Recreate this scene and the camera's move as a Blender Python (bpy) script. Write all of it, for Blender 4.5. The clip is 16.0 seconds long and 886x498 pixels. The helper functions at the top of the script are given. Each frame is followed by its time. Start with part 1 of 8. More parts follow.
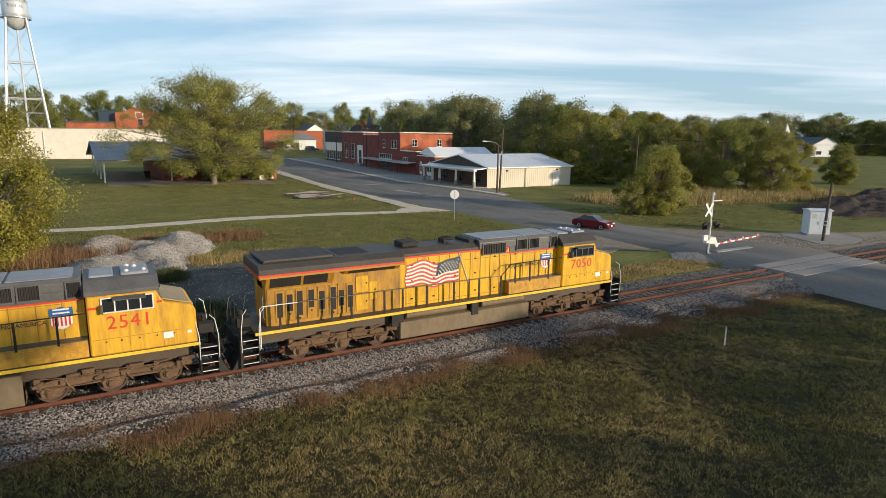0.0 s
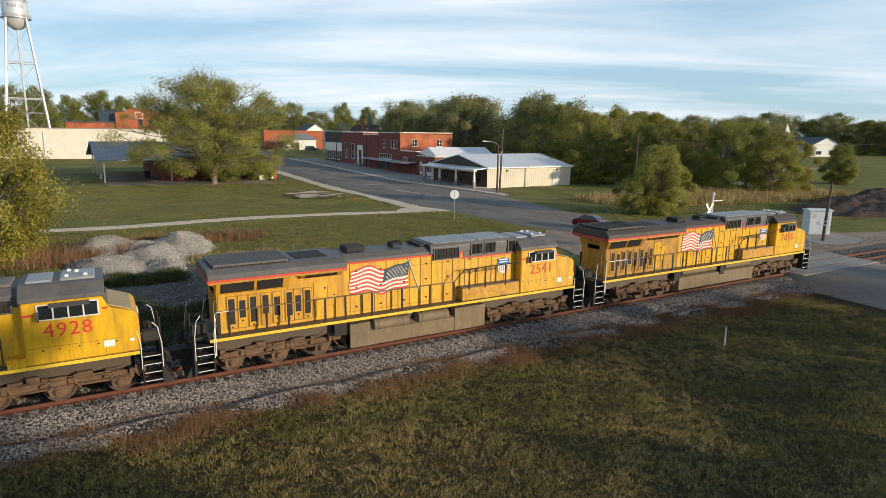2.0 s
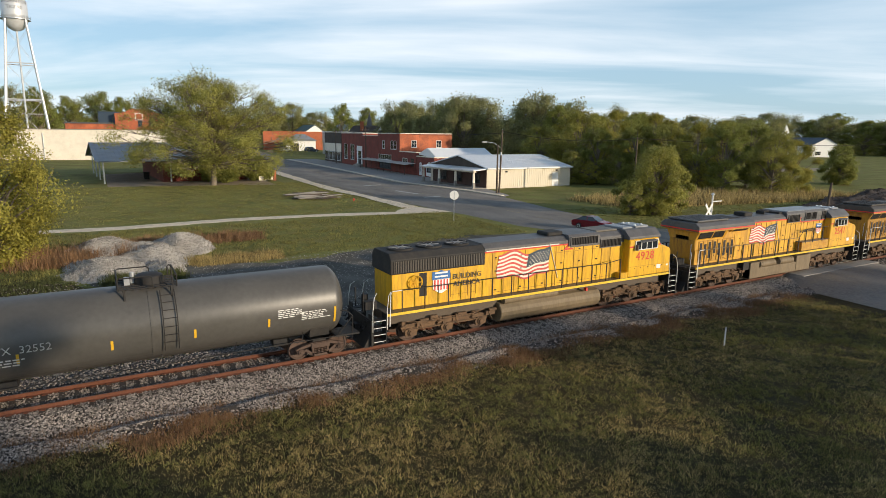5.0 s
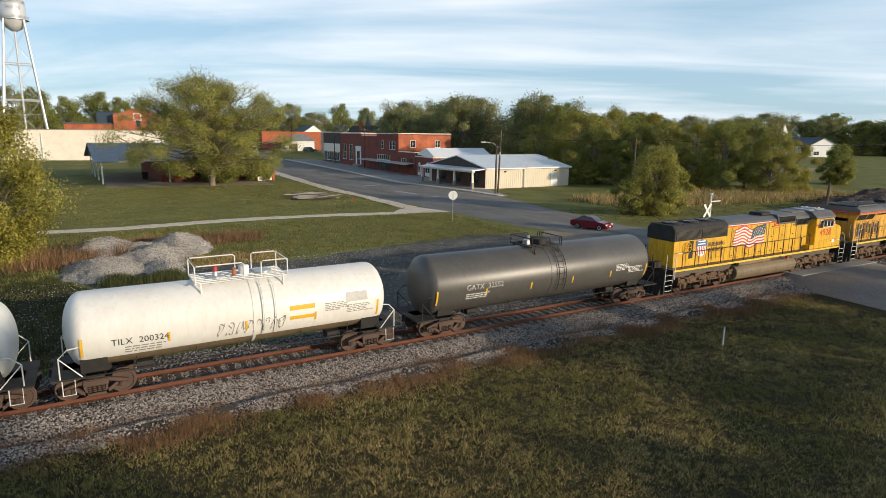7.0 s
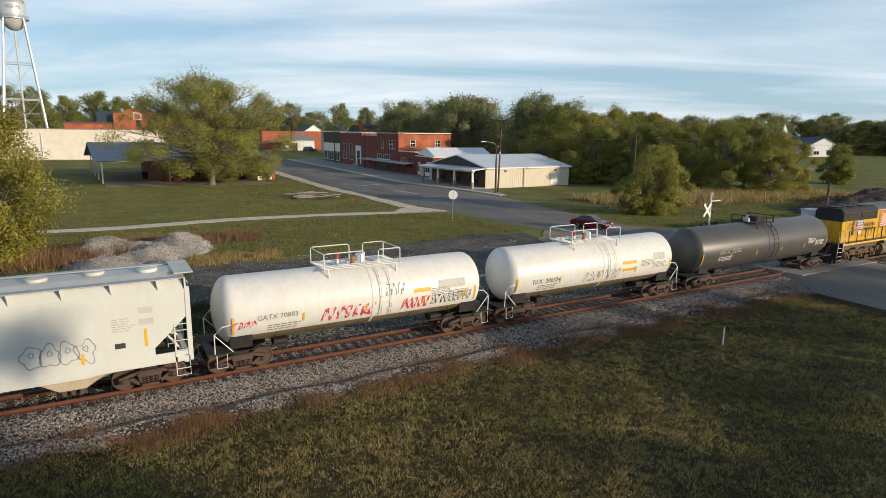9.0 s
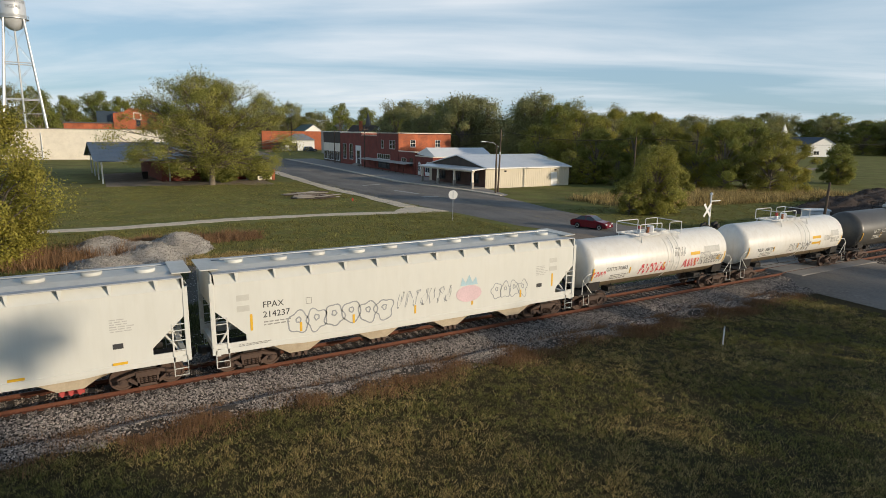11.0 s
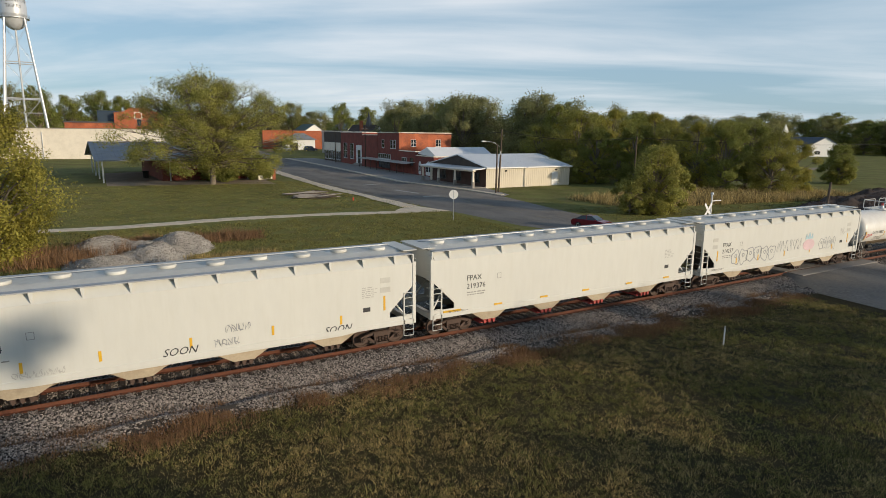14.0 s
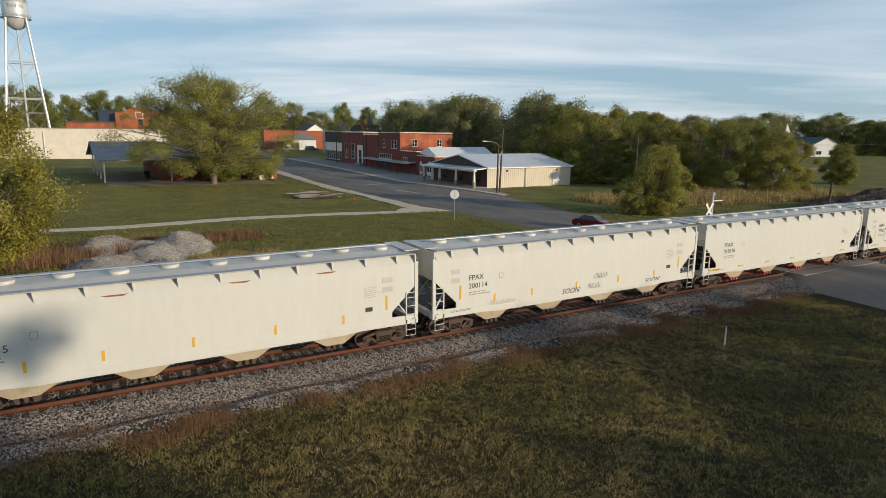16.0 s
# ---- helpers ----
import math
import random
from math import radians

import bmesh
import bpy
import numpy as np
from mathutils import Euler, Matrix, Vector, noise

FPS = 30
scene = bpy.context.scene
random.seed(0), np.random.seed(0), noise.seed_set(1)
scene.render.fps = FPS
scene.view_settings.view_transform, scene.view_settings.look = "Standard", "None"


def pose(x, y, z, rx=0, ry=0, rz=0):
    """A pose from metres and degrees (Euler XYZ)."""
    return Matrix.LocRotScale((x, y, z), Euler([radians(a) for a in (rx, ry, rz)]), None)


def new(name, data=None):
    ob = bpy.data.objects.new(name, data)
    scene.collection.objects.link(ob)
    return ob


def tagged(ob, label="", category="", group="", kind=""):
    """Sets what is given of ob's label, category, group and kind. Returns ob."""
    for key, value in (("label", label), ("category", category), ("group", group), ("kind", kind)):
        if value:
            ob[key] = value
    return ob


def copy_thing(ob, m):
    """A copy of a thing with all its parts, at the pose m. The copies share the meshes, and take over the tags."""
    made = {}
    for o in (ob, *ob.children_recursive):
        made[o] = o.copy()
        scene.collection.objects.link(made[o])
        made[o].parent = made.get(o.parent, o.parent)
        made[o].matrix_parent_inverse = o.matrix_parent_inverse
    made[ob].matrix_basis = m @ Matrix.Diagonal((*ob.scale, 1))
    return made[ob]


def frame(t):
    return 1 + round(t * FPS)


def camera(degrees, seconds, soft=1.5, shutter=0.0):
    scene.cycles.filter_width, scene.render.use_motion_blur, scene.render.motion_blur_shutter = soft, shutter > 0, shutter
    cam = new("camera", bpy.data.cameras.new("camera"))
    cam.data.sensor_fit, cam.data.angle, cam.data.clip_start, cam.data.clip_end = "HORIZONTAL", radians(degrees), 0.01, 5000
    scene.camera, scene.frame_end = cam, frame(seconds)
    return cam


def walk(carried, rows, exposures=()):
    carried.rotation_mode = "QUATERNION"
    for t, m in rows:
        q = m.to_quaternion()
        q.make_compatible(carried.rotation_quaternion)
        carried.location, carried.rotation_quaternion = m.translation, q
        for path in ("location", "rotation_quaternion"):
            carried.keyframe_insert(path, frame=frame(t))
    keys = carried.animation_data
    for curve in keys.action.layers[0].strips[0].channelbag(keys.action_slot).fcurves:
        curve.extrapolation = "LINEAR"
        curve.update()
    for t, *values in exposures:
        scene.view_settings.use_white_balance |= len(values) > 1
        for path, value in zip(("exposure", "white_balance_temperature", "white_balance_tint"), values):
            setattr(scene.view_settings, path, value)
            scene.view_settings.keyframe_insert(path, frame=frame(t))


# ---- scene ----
cam = camera(72.97, 16.0, 0.6)
EYE = (0.0, 0.0, 10.503)
HEADING, TILT, ROLL = 60.087, 10.882, 0.645


def aim(right=0.0, up=0.0, lean=0.0):
    """The camera's pose, turned a little (degrees) by the wind."""
    return pose(*EYE, 90 - TILT + up, 0, HEADING - 90 - right) @ pose(0, 0, 0, 0, 0, ROLL + lean)


walk(cam, [(0, aim()), (2.6, aim()), (4.2, aim(0.01, 0.05, -0.02)), (6.4, aim(0.12, 0.09, -0.07)), (7.4, aim(0.16, 0.08, -0.07)),
           (9.2, aim(0.15, 0.04, -0.05)), (11.4, aim(0.15, 0.04, -0.04)), (12.6, aim(0.10, 0.02, -0.03)),
           (14.6, aim(0.09, 0.0, 0.0)), (15.4, aim(0.02, 0.0, 0.0)), (16, aim())],
     exposures=[(0, 0.0), (7.2, 0.0), (9.0, -0.12), (11.4, -0.30), (12.5, -0.35), (16, -0.32)])

# ---- light ----
SUN_TURN, SUN_HEIGHT = -57.0, 11.5     # where the sun stands: degrees from +x, and above the horizon
sun_data = bpy.data.lights.new("sun", "SUN")
sun_data.energy, sun_data.angle, sun_data.color = 4.6, radians(0.6), (1.0, 0.84, 0.63)
sun = new("sun", sun_data)
sun_way = Vector((math.cos(radians(SUN_TURN)) * math.cos(radians(SUN_HEIGHT)),
                  math.sin(radians(SUN_TURN)) * math.cos(radians(SUN_HEIGHT)), math.sin(radians(SUN_HEIGHT))))
sun.matrix_world = Matrix.Translation((0, 0, 60)) @ sun_way.to_track_quat("Z", "Y").to_matrix().to_4x4()

world = bpy.data.worlds.new("sky")
scene.world = world
world.use_nodes = True
wn, wl = world.node_tree.nodes, world.node_tree.links
sky = wn.new("ShaderNodeTexSky")
sky.sky_type, sky.sun_disc = "NISHITA", False
sky.sun_elevation, sky.sun_rotation = radians(SUN_HEIGHT), radians(90 - SUN_TURN)
sky.air_density, sky.dust_density, sky.ozone_density = 1.0, 0.4, 3.6
where = wn.new("ShaderNodeTexCoord")
split = wn.new("ShaderNodeSeparateXYZ")
wl.new(where.outputs["Generated"], split.inputs[0])


def sky_math(op, a, b=None, c=None):
    n = wn.new("ShaderNodeMath")
    n.operation = op
    for i, v in enumerate((a, b, c)):
        if v is None:
            continue
        if isinstance(v, (int, float)):
            n.inputs[i].default_value = v
        else:
            wl.new(v, n.inputs[i])
    return n.outputs[0]


# cloud streaks on a flat layer high above: the direction divided by its height
lift = sky_math("ADD", sky_math("MAXIMUM", split.outputs["Z"], 0.0), 0.10)
flat = wn.new("ShaderNodeCombineXYZ")
wl.new(sky_math("DIVIDE", split.outputs["X"], lift), flat.inputs[0])
wl.new(sky_math("DIVIDE", split.outputs["Y"], lift), flat.inputs[1])


def along_way(degrees, stretch):
    """The cloud layer's coordinate along one compass way, stretched."""
    n = wn.new("ShaderNodeVectorMath")
    n.operation = "DOT_PRODUCT"
    n.inputs[1].default_value = (math.cos(radians(degrees)) * stretch, math.sin(radians(degrees)) * stretch, 0)
    wl.new(flat.outputs[0], n.inputs[0])
    return n.outputs["Value"]


# the streaks lie across the street's line, long and thin
turned = wn.new("ShaderNodeCombineXYZ")
wl.new(along_way(147, 0.42), turned.inputs[0])
wl.new(along_way(57, 0.95), turned.inputs[1])
turned.inputs[2].default_value = 2.3
wisps = wn.new("ShaderNodeTexNoise")
wisps.inputs["Scale"].default_value, wisps.inputs["Detail"].default_value = 0.8, 7.0
wisps.inputs["Roughness"].default_value, wisps.inputs["Distortion"].default_value = 0.52, 0.35
wl.new(turned.outputs[0], wisps.inputs[0])
cover = wn.new("ShaderNodeMapRange")
cover.inputs["From Min"].default_value, cover.inputs["From Max"].default_value = 0.40, 0.70
cover.inputs["To Min"].default_value, cover.inputs["To Max"].default_value = 0.62, 0.92
wl.new(wisps.outputs[0], cover.inputs[0])
haze = wn.new("ShaderNodeMapRange")
haze.inputs["From Min"].default_value, haze.inputs["From Max"].default_value = 0.0, 0.16
haze.inputs["To Min"].default_value, haze.inputs["To Max"].default_value = 0.55, 0.0
wl.new(split.outputs["Z"], haze.inputs[0])
clear = wn.new("ShaderNodeMapRange")
clear.inputs["From Min"].default_value, clear.inputs["From Max"].default_value = 0.25, 0.75
clear.inputs["To Min"].default_value, clear.inputs["To Max"].default_value = 1.0, 0.15
wl.new(split.outputs["Z"], clear.inputs[0])
both = sky_math("MAXIMUM", sky_math("MULTIPLY", cover.outputs[0], clear.outputs[0]), haze.outputs[0])
mixed = wn.new("ShaderNodeMix")
mixed.data_type = "RGBA"
wl.new(both, mixed.inputs["Factor"])
wl.new(sky.outputs[0], mixed.inputs["A"])
tone = wn.new("ShaderNodeMapRange")
tone.inputs["From Min"].default_value, tone.inputs["From Max"].default_value = 0.40, 0.66
wl.new(wisps.outputs[0], tone.inputs[0])
veil = wn.new("ShaderNodeMix")
veil.data_type = "RGBA"
wl.new(tone.outputs[0], veil.inputs["Factor"])
veil.inputs["A"].default_value = (3.9, 5.5, 6.8, 1)
veil.inputs["B"].default_value = (7.1, 7.6, 8.1, 1)
wl.new(veil.outputs["Result"], mixed.inputs["B"])
ground_of_sky = wn["Background"]
ground_of_sky.inputs["Strength"].default_value = 0.14
wl.new(mixed.outputs["Result"], ground_of_sky.inputs["Color"])


# ---- materials ----
def material(name, color, rough=0.7, metal=0.0, fine=12.0, coarse=0.8, vary=0.25, dirt=None, dirt_amount=0.0, bump=0.0, bump_scale=None, random_tint=0.0, coords="Object", spec=0.5, stretch=(1, 1, 1), streak=None):
    """A procedural surface: a base colour varied by fine grain and coarse patches, dirt in blotches, and relief."""
    m = bpy.data.materials.new(name)
    m.use_nodes = True
    n, l = m.node_tree.nodes, m.node_tree.links
    b = n["Principled BSDF"]
    b.inputs["Roughness"].default_value, b.inputs["Metallic"].default_value = rough, metal
    b.inputs["Specular IOR Level"].default_value = spec
    tc = n.new("ShaderNodeTexCoord")
    mp = n.new("ShaderNodeMapping")
    mp.inputs["Scale"].default_value = stretch
    l.new(tc.outputs[coords], mp.inputs[0])
    a, c = n.new("ShaderNodeTexNoise"), n.new("ShaderNodeTexNoise")
    a.inputs["Scale"].default_value, a.inputs["Detail"].default_value = fine, 4
    c.inputs["Scale"].default_value, c.inputs["Detail"].default_value = coarse, 5
    l.new(mp.outputs[0], a.inputs[0]), l.new(mp.outputs[0], c.inputs[0])
    amount = n.new("ShaderNodeMath")
    amount.operation = "MULTIPLY_ADD"
    amount.inputs[1].default_value, amount.inputs[2].default_value = 0.45, 0.0
    l.new(a.outputs[0], amount.inputs[0])
    total = n.new("ShaderNodeMath")
    total.operation = "MULTIPLY_ADD"
    total.inputs[1].default_value = 0.55
    l.new(c.outputs[0], total.inputs[0]), l.new(amount.outputs[0], total.inputs[2])
    ramp = n.new("ShaderNodeValToRGB")
    e = ramp.color_ramp.elements
    e[0].position, e[1].position = 0.32, 0.68
    e[0].color = (*[x * (1 - vary) for x in color], 1)
    e[1].color = (*[min(1, x * (1 + vary)) for x in color], 1)
    l.new(total.outputs[0], ramp.inputs[0])
    out = ramp.outputs[0]
    if dirt:
        d = n.new("ShaderNodeTexNoise")
        d.inputs["Scale"].default_value, d.inputs["Detail"].default_value, d.inputs["Roughness"].default_value = coarse * 2.3, 8, 0.7
        l.new(mp.outputs[0], d.inputs[0])
        r = n.new("ShaderNodeMapRange")
        r.inputs["From Min"].default_value, r.inputs["From Max"].default_value = 0.45, 0.75
        r.inputs["To Max"].default_value = dirt_amount
        l.new(d.outputs[0], r.inputs[0])
        x = n.new("ShaderNodeMix")
        x.data_type = "RGBA"
        l.new(r.outputs[0], x.inputs["Factor"]), l.new(out, x.inputs["A"])
        x.inputs["B"].default_value = (*dirt, 1)
        out = x.outputs["Result"]
    if streak:
        sm, sn, sr, sx = n.new("ShaderNodeMapping"), n.new("ShaderNodeTexNoise"), n.new("ShaderNodeMapRange"), n.new("ShaderNodeMix")
        sm.inputs["Scale"].default_value = (5.0, 5.0, 0.45)
        sn.inputs["Scale"].default_value, sn.inputs["Detail"].default_value, sn.inputs["Roughness"].default_value = 1.0, 8, 0.75
        sr.inputs["From Min"].default_value, sr.inputs["From Max"].default_value, sr.inputs["To Max"].default_value = 0.5, 0.72, streak[3]
        sx.data_type = "RGBA"
        l.new(tc.outputs[coords], sm.inputs[0]), l.new(sm.outputs[0], sn.inputs[0]), l.new(sn.outputs[0], sr.inputs[0])
        l.new(sr.outputs[0], sx.inputs["Factor"]), l.new(out, sx.inputs["A"])
        sx.inputs["B"].default_value = (*streak[:3], 1)
        out = sx.outputs["Result"]
    if random_tint:
        info = n.new("ShaderNodeNewGeometry") if random_tint > 0 else n.new("ShaderNodeObjectInfo")
        h = n.new("ShaderNodeHueSaturation")
        v = n.new("ShaderNodeMapRange")
        t = abs(random_tint)
        v.inputs["To Min"].default_value, v.inputs["To Max"].default_value = 1 - t, 1 + t
        l.new(info.outputs["Random Per Island" if random_tint > 0 else "Random"], v.inputs[0])
        l.new(v.outputs[0], h.inputs["Value"]), l.new(out, h.inputs["Color"])
        out = h.outputs[0]
    l.new(out, b.inputs["Base Color"])
    if bump:
        bn = n.new("ShaderNodeTexNoise")
        bn.inputs["Scale"].default_value, bn.inputs["Detail"].default_value = bump_scale or fine * 2, 6
        l.new(mp.outputs[0], bn.inputs[0])
        u = n.new("ShaderNodeBump")
        u.inputs["Strength"].default_value, u.inputs["Distance"].default_value = min(1, bump), 0.03
        l.new(bn.outputs[0], u.inputs["Height"]), l.new(u.outputs[0], b.inputs["Normal"])
    return m


def glass(name, color=(0.02, 0.025, 0.03)):
    m = material(name, color, 0.06, 0.0, vary=0.1, spec=0.8)
    return m


YELLOW = material("armour_yellow_paint", (0.74, 0.405, 0.010), 0.42, fine=9, coarse=1.1, vary=0.13, dirt=(0.20, 0.105, 0.025), dirt_amount=0.55, stretch=(1, 1, 0.22), streak=(0.13, 0.075, 0.03, 0.55))
YELLOW_WORN = material("sun_bleached_yellow_paint", (0.70, 0.38, 0.022), 0.55, fine=9, coarse=1.1, vary=0.15, dirt=(0.30, 0.13, 0.03), dirt_amount=0.6, stretch=(1, 1, 0.22), streak=(0.20, 0.085, 0.03, 0.6))
YELLOW_SOOTED = material("soot_stained_yellow_paint", (0.47, 0.235, 0.015), 0.55, fine=9, coarse=1.1, vary=0.2, dirt=(0.13, 0.07, 0.03), dirt_amount=0.8, stretch=(1, 1, 0.3), streak=(0.09, 0.05, 0.025, 0.75))
YELLOW_DUSTY = material("dusty_ochre_yellow_paint", (0.64, 0.33, 0.020), 0.55, fine=9, coarse=1.1, vary=0.17, dirt=(0.26, 0.12, 0.03), dirt_amount=0.65, stretch=(1, 1, 0.22), streak=(0.20, 0.09, 0.03, 0.6))
RUST_OCHRE = material("rust_stained_ochre_paint", (0.58, 0.31, 0.03), 0.6, fine=7, coarse=1.4, vary=0.25, dirt=(0.26, 0.09, 0.03), dirt_amount=0.8, streak=(0.20, 0.07, 0.03, 0.6))
ROOF_GREY = material("dark_grey_loco_paint", (0.105, 0.10, 0.098), 0.5, fine=8, coarse=0.8, vary=0.2, dirt=(0.05, 0.045, 0.04), dirt_amount=0.6)
ROOF_SOOTY = material("soot_stained_brown_roof", (0.052, 0.044, 0.038), 0.55, fine=8, coarse=0.8, vary=0.3, dirt=(0.10, 0.075, 0.05), dirt_amount=0.5)
# shadow lines at door and panel joints, drawn as a darker ochre
SEAM = material("shadowed_ochre_seam", (0.33, 0.17, 0.012), 0.6, vary=0.25)
ROOF_PALE = material("pale_grey_roof_panels", (0.28, 0.29, 0.30), 0.42, fine=8, coarse=0.8, vary=0.15, dirt=(0.12, 0.11, 0.10), dirt_amount=0.5)
SOOT = material("sooty_black_steel", (0.016, 0.0145, 0.0135), 0.75, vary=0.3, dirt=(0.07, 0.055, 0.04), dirt_amount=0.5)
RED = material("red_stripe_paint", (0.62, 0.045, 0.025), 0.5, vary=0.12)
WHITE_PAINT = material("white_paint", (0.80, 0.79, 0.76), 0.5, vary=0.05, dirt=(0.5, 0.45, 0.38), dirt_amount=0.2)
BLUE = material("blue_paint", (0.025, 0.13, 0.36), 0.5, vary=0.1)
NAVY = material("dark_navy_paint", (0.03, 0.05, 0.075), 0.55, vary=0.15)
FLAG_RED = material("faded_flag_red", (0.55, 0.075, 0.06), 0.55, vary=0.15)
FLAG_WHITE = material("faded_flag_white", (0.72, 0.68, 0.58), 0.55, vary=0.1)
GRIME = material("dusty_brown_truck_steel", (0.150, 0.086, 0.044), 0.85, fine=14, coarse=2.0, vary=0.4, dirt=(0.045, 0.035, 0.027), dirt_amount=0.7, bump=0.25)
TANK_TAN = material("dusty_tan_fuel_tank", (0.19, 0.14, 0.08), 0.7, fine=10, coarse=1.2, vary=0.2, dirt=(0.09, 0.065, 0.04), dirt_amount=0.6, stretch=(1, 1, 0.4))
WHEEL_RUST = material("rusty_wheel_steel", (0.080, 0.048, 0.034), 0.75, fine=20, vary=0.3)
RAIL_RUST = material("rusty_rail_web", (0.125, 0.042, 0.02), 0.85, fine=10, coarse=1.5, vary=0.3)
RAIL_TOP = material("worn_rail_head", (0.15, 0.065, 0.038), 0.5, 0.3, vary=0.15)
WINDOW = glass("dark_window_glass")
GRILLE = material("black_grille_mesh", (0.025, 0.022, 0.02), 0.8, vary=0.3)
HANDRAIL_WHITE = material("white_handrail_paint", (0.74, 0.72, 0.67), 0.5, vary=0.08, dirt=(0.4, 0.33, 0.25), dirt_amount=0.3)
TANK_WHITE = material("white_tank_car_paint", (0.76, 0.74, 0.69), 0.38, fine=5, coarse=0.5, vary=0.05, dirt=(0.55, 0.48, 0.38), dirt_amount=0.30, stretch=(1, 1, 0.5), streak=(0.55, 0.47, 0.36, 0.35))
TANK_BLACK = material("black_tank_car_paint", (0.085, 0.080, 0.072), 0.40, fine=5, coarse=0.5, vary=0.2, dirt=(0.09, 0.085, 0.078), dirt_amount=0.5)
HOPPER = material("pale_grey_hopper_paint", (0.64, 0.635, 0.585), 0.45, fine=3, coarse=0.35, vary=0.04, dirt=(0.56, 0.54, 0.46), dirt_amount=0.2, stretch=(1, 1, 0.3), streak=(0.54, 0.52, 0.44, 0.2))
BOARD_GREY = material("galvanised_running_board", (0.40, 0.41, 0.42), 0.5, 0.1, fine=14, coarse=1.0, vary=0.15, bump=0.5, bump_scale=40)
HOPPER_ROOF = material("galvanised_roof_paint", (0.56, 0.55, 0.50), 0.42, fine=5, coarse=0.5, vary=0.08, dirt=(0.36, 0.33, 0.28), dirt_amount=0.4)
# hopper end sheets: the shade behind the notches is put into this darker colour
SLOPE_SHADE = material("shaded_slope_sheet_paint", (0.20, 0.18, 0.155), 0.8, vary=0.3, dirt=(0.09, 0.07, 0.055), dirt_amount=0.7)
CHUTE = material("dusty_beige_hopper_chute", (0.44, 0.36, 0.25), 0.7, vary=0.15, dirt=(0.22, 0.16, 0.1), dirt_amount=0.5)
GATE_RED = material("red_outlet_gate", (0.42, 0.06, 0.05), 0.6, vary=0.25)
REFLECT = material("yellow_reflective_strip", (0.72, 0.42, 0.03), 0.4, vary=0.1)
LETTER_BLACK = material("black_lettering", (0.04, 0.04, 0.042), 0.6, vary=0.2)
LETTER_FADED = material("faded_grey_lettering", (0.27, 0.26, 0.24), 0.6, vary=0.2)
PALE_PRINT = material("pale_grey_print", (0.50, 0.485, 0.45), 0.6, vary=0.2)
LETTER_WHITE = material("white_lettering", (0.70, 0.69, 0.65), 0.6, vary=0.1)
SPRAY_RED = material("red_spray_paint", (0.62, 0.05, 0.06), 0.6, vary=0.2)
SPRAY_GREY = material("grey_spray_paint", (0.30, 0.31, 0.32), 0.6, vary=0.25)
SPRAY_PINK = material("pink_spray_paint", (0.66, 0.48, 0.50), 0.6, vary=0.15)
SPRAY_CYAN = material("pale_blue_spray_paint", (0.40, 0.56, 0.62), 0.6, vary=0.15)
# bed near-black: the shade in the gaps between stones is put into the colour
BALLAST_GAPS = material("gap_dark_limestone_ballast", (0.045, 0.038, 0.032), 0.9, fine=16, coarse=1.2, vary=0.45, bump=1.0, bump_scale=18, random_tint=0.0)
STONE = material("loose_ballast_stone", (0.25, 0.215, 0.188), 0.9, vary=0.15, random_tint=0.95)
TIE = material("weathered_oak_tie", (0.052, 0.038, 0.028), 0.9, fine=20, vary=0.4, bump=0.4, random_tint=-0.25)
ASPHALT = material("worn_grey_asphalt", (0.20, 0.182, 0.162), 0.92, fine=14, coarse=0.30, vary=0.42, dirt=(0.27, 0.235, 0.19), dirt_amount=0.75, bump=0.5, bump_scale=40, stretch=(1, 0.3, 1), spec=0.2)
CONCRETE = material("weathered_concrete", (0.29, 0.265, 0.235), 0.85, fine=12, coarse=0.8, vary=0.15, dirt=(0.22, 0.19, 0.16), dirt_amount=0.5)
DUST_PATH = material("pale_caliche_path", (0.68, 0.57, 0.43), 0.95, fine=8, coarse=0.6, vary=0.18, dirt=(0.25, 0.22, 0.12), dirt_amount=0.5)
GRAVEL_YARD = material("grey_gravel_yard", (0.125, 0.115, 0.10), 0.95, fine=9, coarse=0.35, vary=0.55, dirt=(0.05, 0.055, 0.025), dirt_amount=0.6, bump=1.0, bump_scale=10, spec=0.1)
BRICK = material("red_brick", (0.215, 0.046, 0.03), 0.85, fine=5, coarse=0.45, vary=0.4, dirt=(0.12, 0.045, 0.035), dirt_amount=0.8, bump=0.3, streak=(0.30, 0.13, 0.09, 0.35))
BRICK_DARK = material("dark_brown_brick", (0.10, 0.055, 0.042), 0.9, fine=9, coarse=0.6, vary=0.3, bump=0.3)
BRICK_BRIGHT = material("orange_red_brick", (0.45, 0.125, 0.052), 0.85, fine=4, coarse=0.3, vary=0.4, dirt=(0.20, 0.075, 0.05), dirt_amount=0.85, bump=0.3, streak=(0.25, 0.09, 0.06, 0.5))
CREAM = material("cream_stucco", (0.84, 0.76, 0.63), 0.85, fine=4, coarse=0.25, vary=0.07, dirt=(0.5, 0.43, 0.33), dirt_amount=0.35)
METAL_SIDING = material("beige_metal_siding", (0.62, 0.55, 0.42), 0.5, vary=0.05, fine=3, coarse=0.4)
METAL_ROOF = material("white_metal_roof", (0.82, 0.82, 0.81), 0.32, 0.0, vary=0.05)
RUSTY_ROOF = material("grey_tin_roof", (0.25, 0.27, 0.29), 0.5, 0.2, fine=6, coarse=0.5, vary=0.15, dirt=(0.26, 0.16, 0.10), dirt_amount=0.4)
DARK_WOOD = material("dark_weathered_wood", (0.075, 0.058, 0.045), 0.9, fine=10, vary=0.35)
